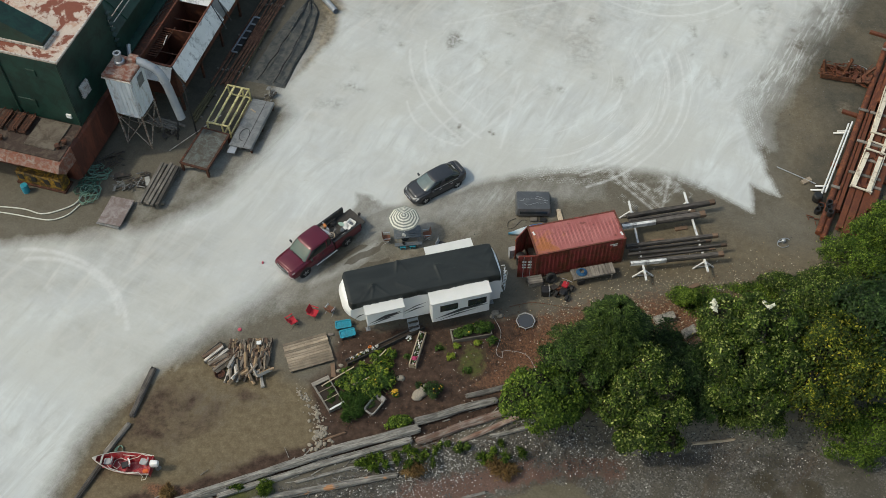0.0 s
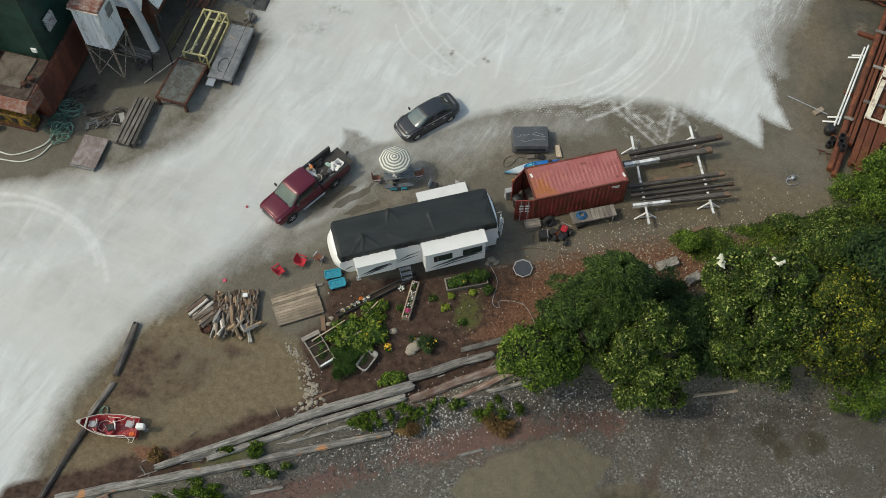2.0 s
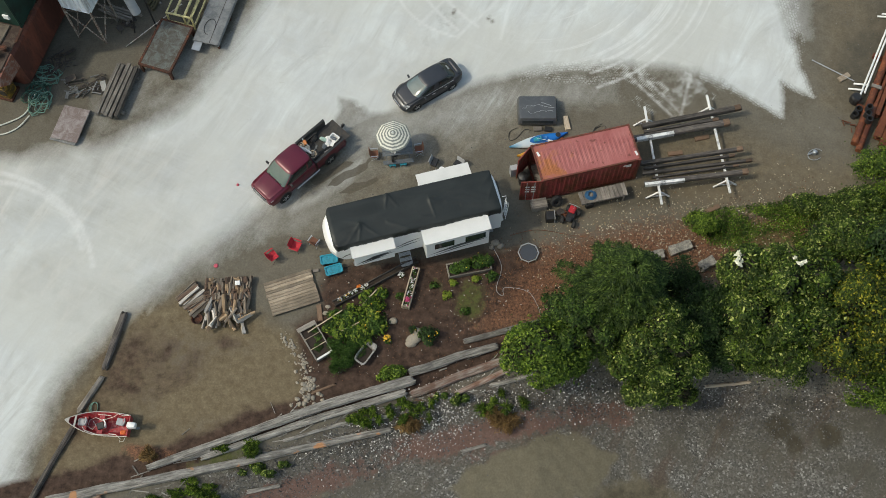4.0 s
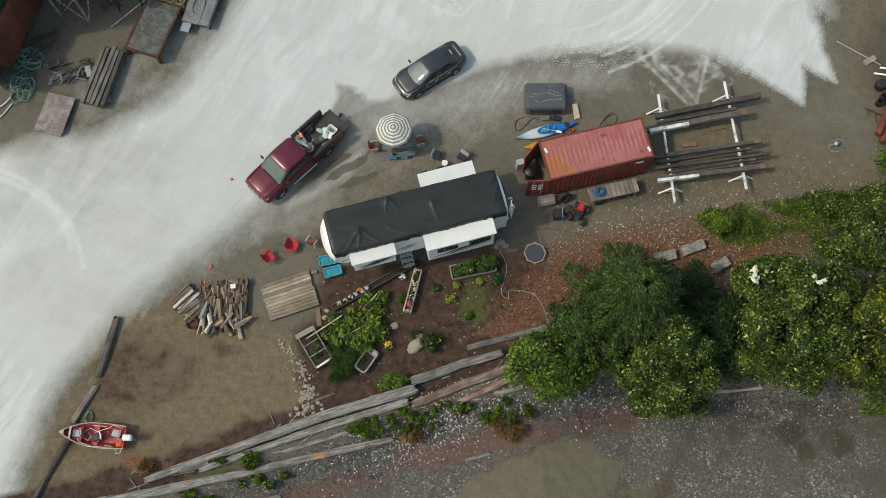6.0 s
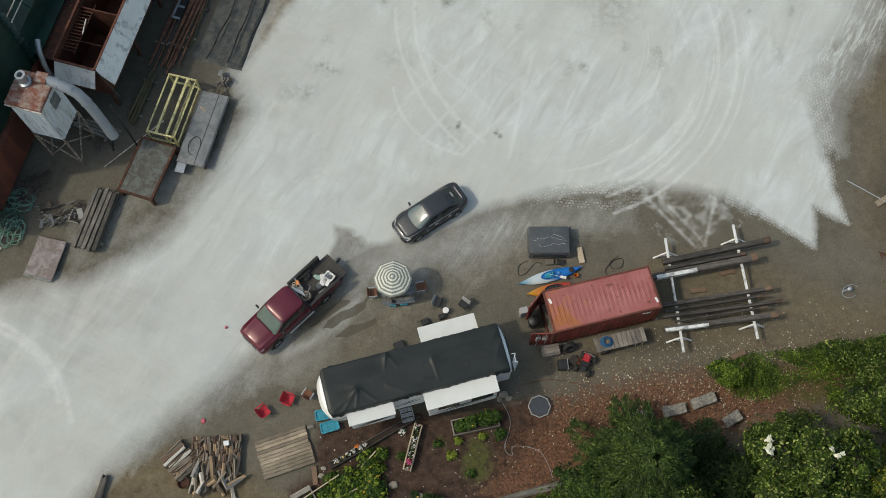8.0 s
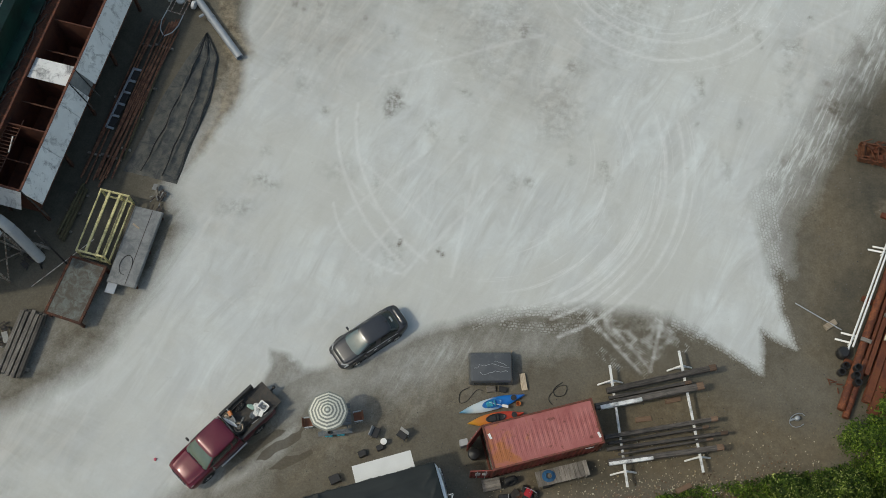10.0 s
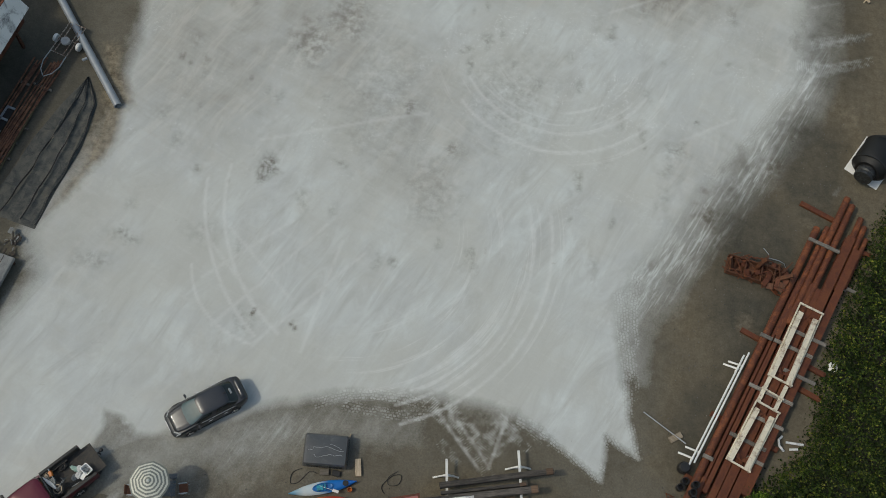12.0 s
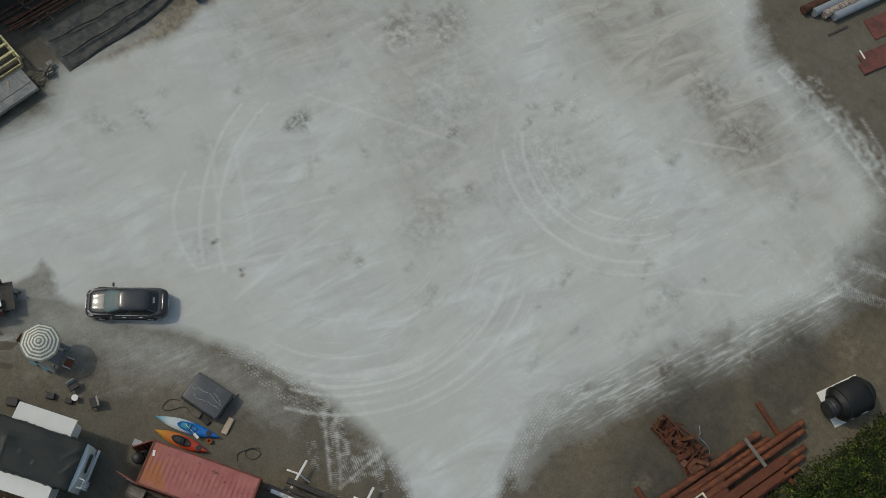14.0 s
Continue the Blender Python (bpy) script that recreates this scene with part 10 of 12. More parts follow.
trestle((9.65, -6.85), (10.35, -13.5), "long white-painted trestle carrying dark timbers")
trestle((13.55, -5.95), (14.45, -12.65), "long white-painted trestle carrying dark timbers")
q = random.Random(19)
for (x0, y0), (x1, y1), w, h, wh, z0 in (((9.4, -8.35), (15.5, -6.9), 0.34, 0.30, 0, 0.79), ((9.5, -8.75), (14.1, -7.75), 0.2, 0.24, 0, 0.79), ((8.75, -9.25), (14.75, -7.95), 0.40, 0.30, 1, 0.79), ((9.2, -10.9), (15.4, -9.75), 0.26, 0.26, 0, 0.79), ((9.4, -11.22), (14.9, -10.2), 0.16, 0.2, 0, 0.79), ((9.3, -11.55), (15.9, -10.5), 0.2, 0.2, 0, 0.79), ((9.9, -11.8), (15.1, -10.85), 0.13, 0.14, 0, 0.79), ((9.35, -12.25), (15.6, -11.3), 0.32, 0.28, 1, 0.79)):
    o = thing("square_timber", "heavy dark weathered timber" + (" with a white painted stretch" if wh else " with worn edges"), "timber", x0, y0, z0, math.degrees(math.atan2(y1 - y0, x1 - x0)), "timbers on the trestles")
    L_ = math.hypot(x1 - x0, y1 - y0)
    bm = BM()
    ph = q.uniform(0, 9)
    rings = []
    for k in range(26):
        x = L_ * k / 25
        ring = []
        for sy, sz in ((-1, 0), (-1, 0.6), (-0.8, 1), (-0.3, 1), (0.3, 1), (0.8, 1), (1, 0.6), (1, 0)):
            wear_ = 1 - 0.30 * max(0.0, noise.noise(Vector((x * 0.9, sy * 2 + ph, sz * 2))))
            ring.append((x + (0.12 * noise.noise(Vector((sy * 3, sz * 3, ph))) if k in (0, 25) else 0), sy * w / 2 * wear_, sz * h * (1 - 0.22 * max(0.0, noise.noise(Vector((x * 1.3, sy * 3 + ph, 4)))))))
        rings.append(ring)
    loft(bm, rings)
    part("log", bm, M_DARKTIMBER, o)
    bm = BM()
    box(bm, (L_ - 0.22, 0, h * 0.52), (0.42, w * 1.02, h * 1.0))
    part("rotten_end", bm, M_BROWNWOOD, o, "red-brown rotten end", bevel=0.03)
    if wh:
        bm = BM()
        box(bm, (L_ * (0.23 if w > 0.35 else 0.19), -w / 2 - 0.003, h / 2 + 0.003), (L_ * 0.38, 0.012, h + 0.012))
        box(bm, (L_ * (0.23 if w > 0.35 else 0.19), -w * 0.24, h + 0.004), (L_ * 0.38, w * 0.5, 0.008))
        part("white_paint", bm, M_WHITEDIRTY, o, "chipped white painted stretch")
for x, y, rz in ((13.5, -13.4, 25), (13.4, -14.2, 30), (11.5, -9.7, 8), (13.2, -8.6, 14)):
    o = thing("offcut", "short brown timber offcut on the ground", "timber", x, y, gz(x, y), rz, "timber offcuts")
    bm = BM()
    box(bm, (0, 0, 0.06), (0.9, 0.28, 0.12))
    part("plank", bm, M_BROWNWOOD, o, bevel=0.01)

# ---------- around the container ----------
o = thing("flat_cart", "grey plank flat cart on small wheels beside the container", "cart", 6.9, -12.85, 0, 14.5)
for k in range(11):
    bm = BM()
    box(bm, (-1.32 + 0.262 * k, 0, 0.72), (0.24, 0.82, 0.05))
    part("plank", bm, M_GREYWOODY, o)
bm = BM()
for y in (-0.35, 0.35):
    box(bm, (0, y, 0.63), (2.85, 0.1, 0.12))
part("frame", bm, M_GREYWOOD, o)
for x in (-0.9, 1.2):
    for y in (-0.4, 0.4):
        bm = BM()
        if x < 0:
            lathe(bm, [(0.06, -0.07), (0.26, -0.07), (0.28, 0), (0.26, 0.07), (0.06, 0.07)], 14, (x, y, 0.28), rot(90))
        else:
            box(bm, (x, y, 0.28), (0.09, 0.09, 0.57))
        part("wheel" if x < 0 else "leg", bm, M_RUBBER if x < 0 else M_GREYWOOD, o)
o = thing("rope_coil", "coil of bright blue rope on the flat cart", "rope", 6.15, -13.0, 0.75, 0)
bm = BM()
for k in range(5):
    tube(bm, [((0.34 - 0.04 * k) * math.cos(a), (0.3 - 0.03 * k) * math.sin(a), 0.03 + 0.03 * k) for a in [0.45 * j for j in range(15)]], 0.03, 6)
part("strand", bm, M_BLUEROPE, o)
o = thing("tyre", "black tyre leaning by the container door", "tyre", 4.15, -13.25, 0.0, 20)
bm = BM()
lathe(bm, [(0.2, -0.12), (0.35, -0.13), (0.4, 0), (0.35, 0.13), (0.2, 0.12), (0.17, 0)], 20, (0, 0, 0.4), rot(70))
part("tread", bm, M_RUBBER, o, smooth=True)
o = thing("plastic_bin", "black plastic bin in the container's open end", "bin", 2.15, -11.9, 0, 0)
bm = BM()
lathe(bm, [(0.24, 0), (0.3, 0.8), (0.34, 0.82), (0.3, 0.95), (0.12, 1.05), (0.02, 1.06)], 16)
part("shell", bm, M_BLACK, o, smooth=True)
o = thing("white_crate", "white crate stack beside the container's open end", "crate", 1.6, -11.3, 0, 15)
for k in range(3):
    bm = BM()
    box(bm, (0, 0, 0.15 + 0.3 * k), (0.45, 0.35, 0.28))
    part("crate", bm, M_GREYSEAT, o, bevel=0.01)
o = thing("wooden_box", "weathered grey wooden box by the container", "box", 3.1, -13.45, 0, 12)
for k in range(4):
    bm = BM()
    box(bm, (0, -0.24 + 0.16 * k, 0.45), (0.98, 0.15, 0.04))
    part("lid_board", bm, M_GREYWOOD, o)
bm = BM()
box(bm, (0, 0, 0.21), (0.92, 0.6, 0.42))
part("body", bm, M_GREYWOOD, o)
o = thing("small_stove", "small black box stove with a pale rim", "stove", 3.75, -14.25, 0, 5)
bm = BM()
box(bm, (0, 0, 0.28), (0.5, 0.55, 0.55))
part("body", bm, M_BLACK, o, bevel=0.02)
bm = BM()
box(bm, (0.27, 0, 0.3), (0.03, 0.58, 0.6))
part("front", bm, M_GREYSEAT, o)
o = thing("lawn_mower", "small black and red petrol machine with handlebar", "machine", 5.0, -14.15, 0, 65)
bm = BM()
box(bm, (0, 0, 0.3), (0.7, 0.5, 0.25))
part("deck", bm, M_BLACK, o, bevel=0.05)
bm = BM()
box(bm, (0.3, 0.05, 0.55), (0.45, 0.4, 0.2))
part("engine_cover", bm, M_CHAIRRED, o, bevel=0.05)
bm = BM()
box(bm, (-0.35, 0, 0.5), (0.35, 0.35, 0.14))
part("seat", bm, M_BLACK, o, bevel=0.04)
for x in (-0.42, 0.42):
    for y in (-0.36, 0.36):
        bm = BM()
        lathe(bm, [(0.05, -0.09), (0.2, -0.09), (0.22, 0), (0.2, 0.09), (0.05, 0.09)], 14, (x, y, 0.22), rot(90))
        part("wheel", bm, M_RUBBER, o, smooth=True)
bm = BM()
tube(bm, [(0.3, 0, 0.6), (0.45, 0, 0.9), (0.4, 0.35, 0.95)], 0.02, 6)
tube(bm, [(0.45, 0, 0.9), (0.4, -0.35, 0.95)], 0.02, 6)
part("handlebar", bm, M_GALV, o)
scrap("scrap_heap", "jumble of dark tools beside the small machine", 4.35, -14.1, 10, 0.8, 0.6, 8, 51, M_DEBRIS, M_RUST2, 0.35)
# cooking corner by the trailer
for x, y, rz, lab in ((-3.2, -10.8, 70, "small black folding grill"), (-1.75, -10.9, -35, "black camp stove with open lid")):
    o = thing("camp_stove", lab, "stove", x, y, 0, rz, "camp stoves")
    bm = BM()
    box(bm, (0, 0, 0.4), (0.55, 0.38, 0.16))
    part("body", bm, M_BLACK, o, bevel=0.02)
    bm = BM()
    box(bm, (0, 0.24, 0.6), (0.55, 0.04, 0.32), rot(-20))
    part("lid", bm, M_GREYSEAT, o, bevel=0.01)
    for sx in (-0.24, 0.24):
        for sy in (-0.15, 0.15):
            bm = BM()
            rod(bm, (sx * 1.2, sy * 1.2, 0), (sx, sy, 0.34), 0.015, 6)
            part("leg", bm, M_GALV, o)
o = thing("bucket", "white plastic bucket on the silt", "bucket", -2.75, -11.25, 0)
bm = BM()
lathe(bm, [(0.13, 0), (0.16, 0.34), (0.18, 0.35), (0.18, 0.38), (0.02, 0.39)], 16)
part("shell", bm, M_WHITE, o, smooth=True)
for x, y, s_ in ((-2.95, -11.55, 0.3), (-3.9, -11.9, 0.34), (-5.3, -13.3, 0.45)):
    o = thing("crate", "dark plastic crate beside the trailer", "crate", x, y, 0, 25, "dark crates")
    bm = BM()
    box(bm, (0, 0, s_ * 0.4), (s_ * 1.3, s_, s_ * 0.8))
    part("shell", bm, M_BLACK, o, bevel=0.02)
for x, y, r, m_, lab in ((-15.85, -17.7, 0.13, "pink", "pink plastic disc lying on the silt"), (-15.1, -12.4, 0.08, "red", "small red ball on the dust")):
    o = thing("toy_disc" if m_ == "pink" else "ball", lab, "toy", x, y, 0)
    bm = BM()
    lathe(bm, [(r, 0.0), (r * 1.05, 0.04), (r * 0.7, 0.08 if m_ == "pink" else 0.12), (0.01, 0.08 if m_ == "pink" else 0.13)], 16)
    part("disc", bm, M_PINK, o)
# white odds and ends at the foot of the ivy
for pts, lab in (([(28.6, -3.3, 0.06), (28.32, -3.55, 0.22), (28.35, -3.9, 0.26), (28.65, -4.15, 0.1)], "bent white pipe hooked out of the ivy"), ([(28.77, -3.64, 0.16), (29.74, -3.71, 0.28)], "short straight white pipe at the ivy's foot"), ([(28.98, -4.03, 0.12), (29.44, -3.98, 0.2)], "short white pipe offcut at the ivy's foot")):
    o = thing("pipe_offcut", lab, "pipe", pts[0][0], pts[0][1], 0, 0, "white pipe offcuts")
    bm = BM()
    tube(bm, [(x - pts[0][0], y - pts[0][1], z) for x, y, z in pts], 0.07, 9)
    part("tube", bm, M_WHITEDIRTY, o, smooth=True)
o = thing("white_rag", "crumpled white rag at the ivy's edge", "rag", 31.6, 1.05, 0.25)
bm = BM()
bmesh.ops.create_icosphere(bm, subdivisions=3, radius=0.3)
for v in bm.verts:
    v.co += Vector((noise.noise(v.co * 5), noise.noise(v.co * 5 + Vector((3, 0, 0))), noise.noise(v.co * 5 + Vector((0, 4, 0))))) * 0.16
    v.co.z = v.co.z * 0.6 + 0.1
part("cloth", bm, M_WHITE, o, smooth=True)

# ---------- drift logs along the bank ----------
M_DRIFT = timber("silver_driftwood", (0.36, 0.345, 0.315), (0.075, 0.068, 0.06), grain=3.6, patches=0.4)
M_DRIFTORANGE = timber("silver_driftwood_orange_spots", (0.36, 0.345, 0.315), (0.075, 0.068, 0.06), grain=3.6, patches=0.4)
_n, _l = M_DRIFTORANGE.node_tree.nodes, M_DRIFTORANGE.node_tree.links
_p = _n["Principled BSDF"]
_c = _p.inputs["Base Color"].links[0].from_socket
_l.new(mix(_n, _l, ramp(_n, _l, noise_tex(_n, _l, 1.1, 3, 0.5, coords(_n, _l)), [(0.62, (0, 0, 0)), (0.67, (0.9, 0.9, 0.9))]), _c, (0.42, 0.20, 0.085)), _p.inputs["Base Color"])
M_DRIFTRED = timber("rotting_driftwood", (0.35, 0.325, 0.295), (0.15, 0.062, 0.032), grain=3.0, patches=0.6)


def log(pts, r0, r1, label, mat=None, seed=1, lift=0.0, name="drift_log"):
    """A worn log through plan points; rests on the ground at its ends."""
    P = [Vector((x, y, gz(x, y) + (r0 + (r1 - r0) * i / (len(pts) - 1)) * 0.55 + lift)) for i, (x, y) in enumerate(pts)]
    d = P[-1] - P[0]
    yaw = math.degrees(math.atan2(d.y, d.x))
    o = thing(name, label, "log", P[0].x, P[0].y, P[0].z, yaw, "drift logs")
    inv = o.matrix_basis.inverted()
    r0, r1 = r0 * 0.8, r1 * 0.8
    n_ = 40
    rings = []
    q = random.Random(seed)
    ph = q.uniform(0, 9)
    for i in range(n_):
        f = i / (n_ - 1)
        k = min(len(P) - 2, int(f * (len(P) - 1)))
        t = f * (len(P) - 1) - k
        c = inv @ (P[k].lerp(P[k + 1], t))
        r = r0 + (r1 - r0) * f
        if i in (0, n_ - 1):
            r *= 0.86
        ring = []
        for j in range(28):
            a = 2 * math.pi * j / 28
            ca, sa = math.cos(a), math.sin(a)
            k4 = (abs(ca) ** 3 + abs(sa) ** 3) ** (-1 / 3)      # squared-off section
            rr = r * (0.35 + 0.62 * k4) * (1 + 0.26 * noise.noise(Vector((c.x * 0.5, ca * 2.2 + ph, sa * 2.2))))
            rr *= 1 - 0.55 * max(0.0, noise.noise(Vector((c.x * 0.16, ca * 6 + ph * 3, sa * 6))) - 0.12)
            rag = 0.22 * noise.noise(Vector((ca * 4, sa * 4, ph))) * (1 if i == 0 else -1 if i == n_ - 1 else 0)
            ring.append((c.x + rag + 0.03 * math.sin(a * 3 + ph), c.y + rr * ca, c.z + rr * 0.9 * sa))
        rings.append(ring)
    bm = BM()
    loft(bm, rings)
    part("trunk", bm, mat or M_DRIFT, o, smooth=True)
    return o


SIL = "silver-grey weathered drift log on the bank"
log([(-18.2, -29.6), (-13.5, -27.8), (-9.4, -26.15), (-4.0, -24.4)], 0.24, 0.36, SIL, seed=1, lift=0.12)
log([(-15.4, -29.0), (-9.2, -26.65), (-4.4, -25.05)], 0.22, 0.28, SIL, seed=2)
log([(-4.25, -24.0), (-1.5, -23.0), (0.65, -22.3)], 0.32, 0.27, SIL, seed=3, lift=0.1)
log([(-4.1, -25.2), (-1.2, -24.0), (1.9, -22.75)], 0.28, 0.3, "weathered drift log with a rotten red core", M_DRIFTRED, 4)
log([(-1.6, -25.0), (0.3, -24.1), (2.1, -23.2)], 0.17, 0.22, "split grey drift log on the bank", M_DRIFTRED, 5)
log([(0.3, -24.5), (2.8, -23.8)], 0.15, 0.17, SIL, seed=6)
log([(-1.2, -22.05), (1.2, -21.35), (3.9, -20.55)], 0.2, 0.24, SIL, seed=7)
log([(-23.4, -31.5), (-18.4, -30.35), (-13.8, -29.25), (-9, -28.0), (-5.2, -27.05)], 0.36, 0.2, "long drift log with patches of orange rot", M_DRIFTORANGE, 8)
log([(-11, -27.9), (-8, -26.9), (-5.4, -26.4)], 0.12, 0.14, SIL, seed=9)
log([(-16.4, -29.0), (-14.9, -28.5)], 0.28, 0.26, "short pale drift log between longer ones", M_DRIFT, 10)
log([(-22.6, -32.0), (-20.6, -31.2)], 0.25, 0.2, "short dark drift log end", M_DRIFTRED, 11)
log([(-12.9, -30.6), (-11.2, -30.2)], 0.15, 0.13, "short pale plank-like driftwood on the shingle", M_DRIFT, 12)
log([(12.75, -23.85), (15.25, -23.6)], 0.13, 0.12, "pale straight log lying below the trees", M_PALEWOOD, 13)
log([(-1.2, -28.0), (0.1, -27.6)], 0.12, 0.11, "pale driftwood block on the shingle", M_DRIFT, 14)
log([(-20.75, -20.8), (-21.45, -24.1)], 0.27, 0.24, "dark weathered log edging the silt", M_DARKTIMBER, 15, name="edge_log")
log([(-21.5, -24.6), (-22.5, -26.6)], 0.2, 0.2, "grey weathered log edging the silt", M_GREYWOOD, 16, name="edge_log")
log([(-22.3, -26.7), (-23.4, -29.2), (-24.3, -31.4)], 0.22, 0.2, "dark weathered log behind the skiff", M_DARKTIMBER, 17, name="edge_log")
log([(-9.6, -25.2), (-8.4, -24.7)], 0.1, 0.1, "short brown pole by the garden edge", M_BROWNWOOD, 18)

# ---------- firewood heap ----------
def make_firewood():
    w = thing("firewood_heap", "loose heap of split firewood and old beams, pale and brown", "firewood", -15.65, -20.05, 0, 0)
    q = random.Random(77)
    shapes = []
    for k in range(9):
        L_, a, b = ((0.40, 0.07, 0.065), (1.05, 0.085, 0.075), (1.45, 0.10, 0.085))[k // 3]
        bm = BM()
        sec = ([(-a, -b * 0.8), (a, -b * 0.8), (a * 0.85, b), (-a * 0.9, b * 0.9)], [(-a, -b), (a, -b), (a * 0.1, b * 1.2)], [(-a, -b), (a * 0.8, -b), (a, 0), (0.2 * a, b), (-0.7 * a, b * 0.8)])[k % 3]
        loft(bm, [[(x * L_ / 2, y * (1 + 0.14 * math.sin(x * 5 + k)), z * (1 + 0.1 * math.sin(x * 4 + 2 * k))) for y, z in sec] for x in (-1, -0.3, 0.4, 1)])
        bmesh.ops.recalc_face_normals(bm, faces=bm.faces)
        me = bpy.data.meshes.new("split_log")
        bm.to_mesh(me)
        me.materials.append(None)
        bm.free()
        shapes.append(me)
    mats = (M_FIREA, M_FIREB, M_FIREC, M_FIRED)

    def put(x, y, z, yaw, size, mat, tilt=0.0):
        o = new("split_log", shapes[3 * size + q.randrange(3)])
        o.parent = w
        o.matrix_basis = pose(x, y, z, q.gauss(0, 12) if size else q.uniform(0, 360), tilt, yaw)
        o.material_slots[0].link = "OBJECT"
        o.material_slots[0].material = mats[mat]

    # stacked short rounds to the north-east, in rows
    for row in range(5):
        for col in range(17):
            for layer in range(3 if row < 4 else 2):
                x = -0.52 + 0.155 * col + q.gauss(0, 0.03)
                y = 1.22 - 0.33 * row + q.gauss(0, 0.04) + 0.012 * col
                put(x, y, 0.08 + 0.14 * layer + q.uniform(0, 0.05), 92 + q.gauss(0, 6) if q.random() < 0.86 else q.uniform(0, 180), 0, q.choice((0, 1, 1, 1, 3, 3)), q.gauss(0, 5))
    # long beams side by side to the west
    for k in range(13):
        f = k / 12
        for layer in range(2):
            put(-1.75 + 1.05 * f + q.gauss(0, 0.06), 0.72 - 1.15 * f + q.gauss(0, 0.06), 0.1 + 0.18 * layer + q.uniform(0, 0.04), 43 + q.gauss(0, 5), 2 if q.random() < 0.7 else 1, 2 if (k in (4, 5) and layer) else q.choice((0, 1, 3, 3)), q.gauss(0, 2))
    # tumbled beams fanned to the south
    for k in range(46):
        x = q.uniform(-0.45, 2.0)
        y = q.uniform(-1.15, 0.15) - 0.12 * (x < 0.5)
        yaw = 90 + (x - 0.7) * 16 + q.gauss(0, 18) if q.random() < 0.75 else q.uniform(20, 60)
        put(x, y, 0.1 + q.uniform(0, 0.42), yaw, q.choice((1, 1, 2)), q.choice((0, 0, 1, 3, 3, 2)) if q.random() < 0.9 else 2, q.gauss(0, 8))
    o = thing("rusty_basin", "round red-brown rusty basin at the foot of the firewood", "basin", -16.55, -21.05, 0)
    bm = BM()
    lathe(bm, [(0.02, 0.03), (0.2, 0.03), (0.3, 0.2), (0.33, 0.21), (0.33, 0.18), (0.22, 0.0), (0.02, 0.0)], 20)
    part("bowl", bm, M_RUST, o, smooth=True)
    o = thing("white_block", "white painted block lying on the firewood", "block", -14.35, -18.95, 0.5, 8)
    bm = BM()
    box(bm, (0, 0, 0.06), (0.3, 0.26, 0.12))
    part("block", bm, M_WHITEDIRTY, o, bevel=0.02)


def fire_mat(name, c, d):
    return timber(name, c, d, grain=6, patches=0.25)


M_FIREA = fire_mat("split_pale", (0.44, 0.32, 0.20), (0.22, 0.145, 0.085))
M_FIRED = fire_mat("weathered_beam", (0.25, 0.21, 0.165), (0.10, 0.08, 0.062))
M_FIREB = fire_mat("split_brown", (0.17, 0.11, 0.075), (0.075, 0.048, 0.034))
M_FIREC = fire_mat("split_white", (0.66, 0.64, 0.60), (0.40, 0.36, 0.31))


M_DECKBOARD = timber("deck_board", (0.40, 0.335, 0.25), (0.20, 0.155, 0.11), patches=0.55)
make_firewood()

# ---------- low wooden deck ----------
o = thing("wooden_deck", "low square deck of weathered boards", "deck", -11.25, -19.32, 0, 20.4)
q = random.Random(5)
for k in range(11):
    bm = BM()
    box(bm, (q.uniform(-0.03, 0.03), -0.97 + 0.194 * k, 0.2), (2.85, 0.178, 0.045))
    part("board", bm, M_DECKBOARD, o, bevel=0.006)
for x in (-1.3, 0, 1.3):
    bm = BM()
    box(bm, (x, 0, 0.09), (0.09, 2.1, 0.17))
    part("joist", bm, M_GREYWOODY, o)
o = thing("offcut", "short pale block at the deck's corner", "block", -9.95, -17.9, 0, 10)
bm = BM()
box(bm, (0, 0, 0.07), (0.34, 0.2, 0.14))
part("block", bm, M_GREYWOOD, o, bevel=0.01)
o = thing("offcut", "reddish board beside the raised bed", "board", -9.55, -20.5, 0, 100)
bm = BM()
box(bm, (0, 0, 0.06), (1.0, 0.28, 0.12))
part("board", bm, M_BROWNWOOD, o, bevel=0.01)

# ---------- garden ----------
M_VEG = leafy("vegetable_leaves", [(0.010, 0.028, 0.004), (0.040, 0.088, 0.010), (0.115, 0.19, 0.03)])
M_BEAN = leafy("feathery_leaves", [(0.012, 0.036, 0.005), (0.040, 0.092, 0.012), (0.10, 0.18, 0.03)])
M_VEGY = leafy("young_leaves", [(0.07, 0.12, 0.01), (0.16, 0.22, 0.02), (0.28, 0.30, 0.05)])
M_FLOWERY = paint("yellow_petals", (0.72, 0.42, 0.03), 0.7, dirt=0.1)
M_FLOWERW = paint("white_petals", (0.75, 0.74, 0.72), 0.7, dirt=0.1)
M_FLOWERP = paint("pink_petals", (0.5, 0.05, 0.16), 0.7, dirt=0.1)
M_FLOWERO = paint("orange_petals", (0.75, 0.20, 0.02), 0.7, dirt=0.1)
M_STEELPALE = paint("stained_enamel", (0.36, 0.345, 0.32), 0.5, wear=(0.16, 0.14, 0.12), amount=0.3, scale=3, dirt=0.4)
M_SOIL = paint("potting_soil", (0.035, 0.024, 0.017), 0.95, scale=8, dirt=0.4, rel=0.5)
M_DRYGRASS = leafy("dry_grass", [(0.11, 0.065, 0.024), (0.2, 0.125, 0.05), (0.28, 0.185, 0.075)])


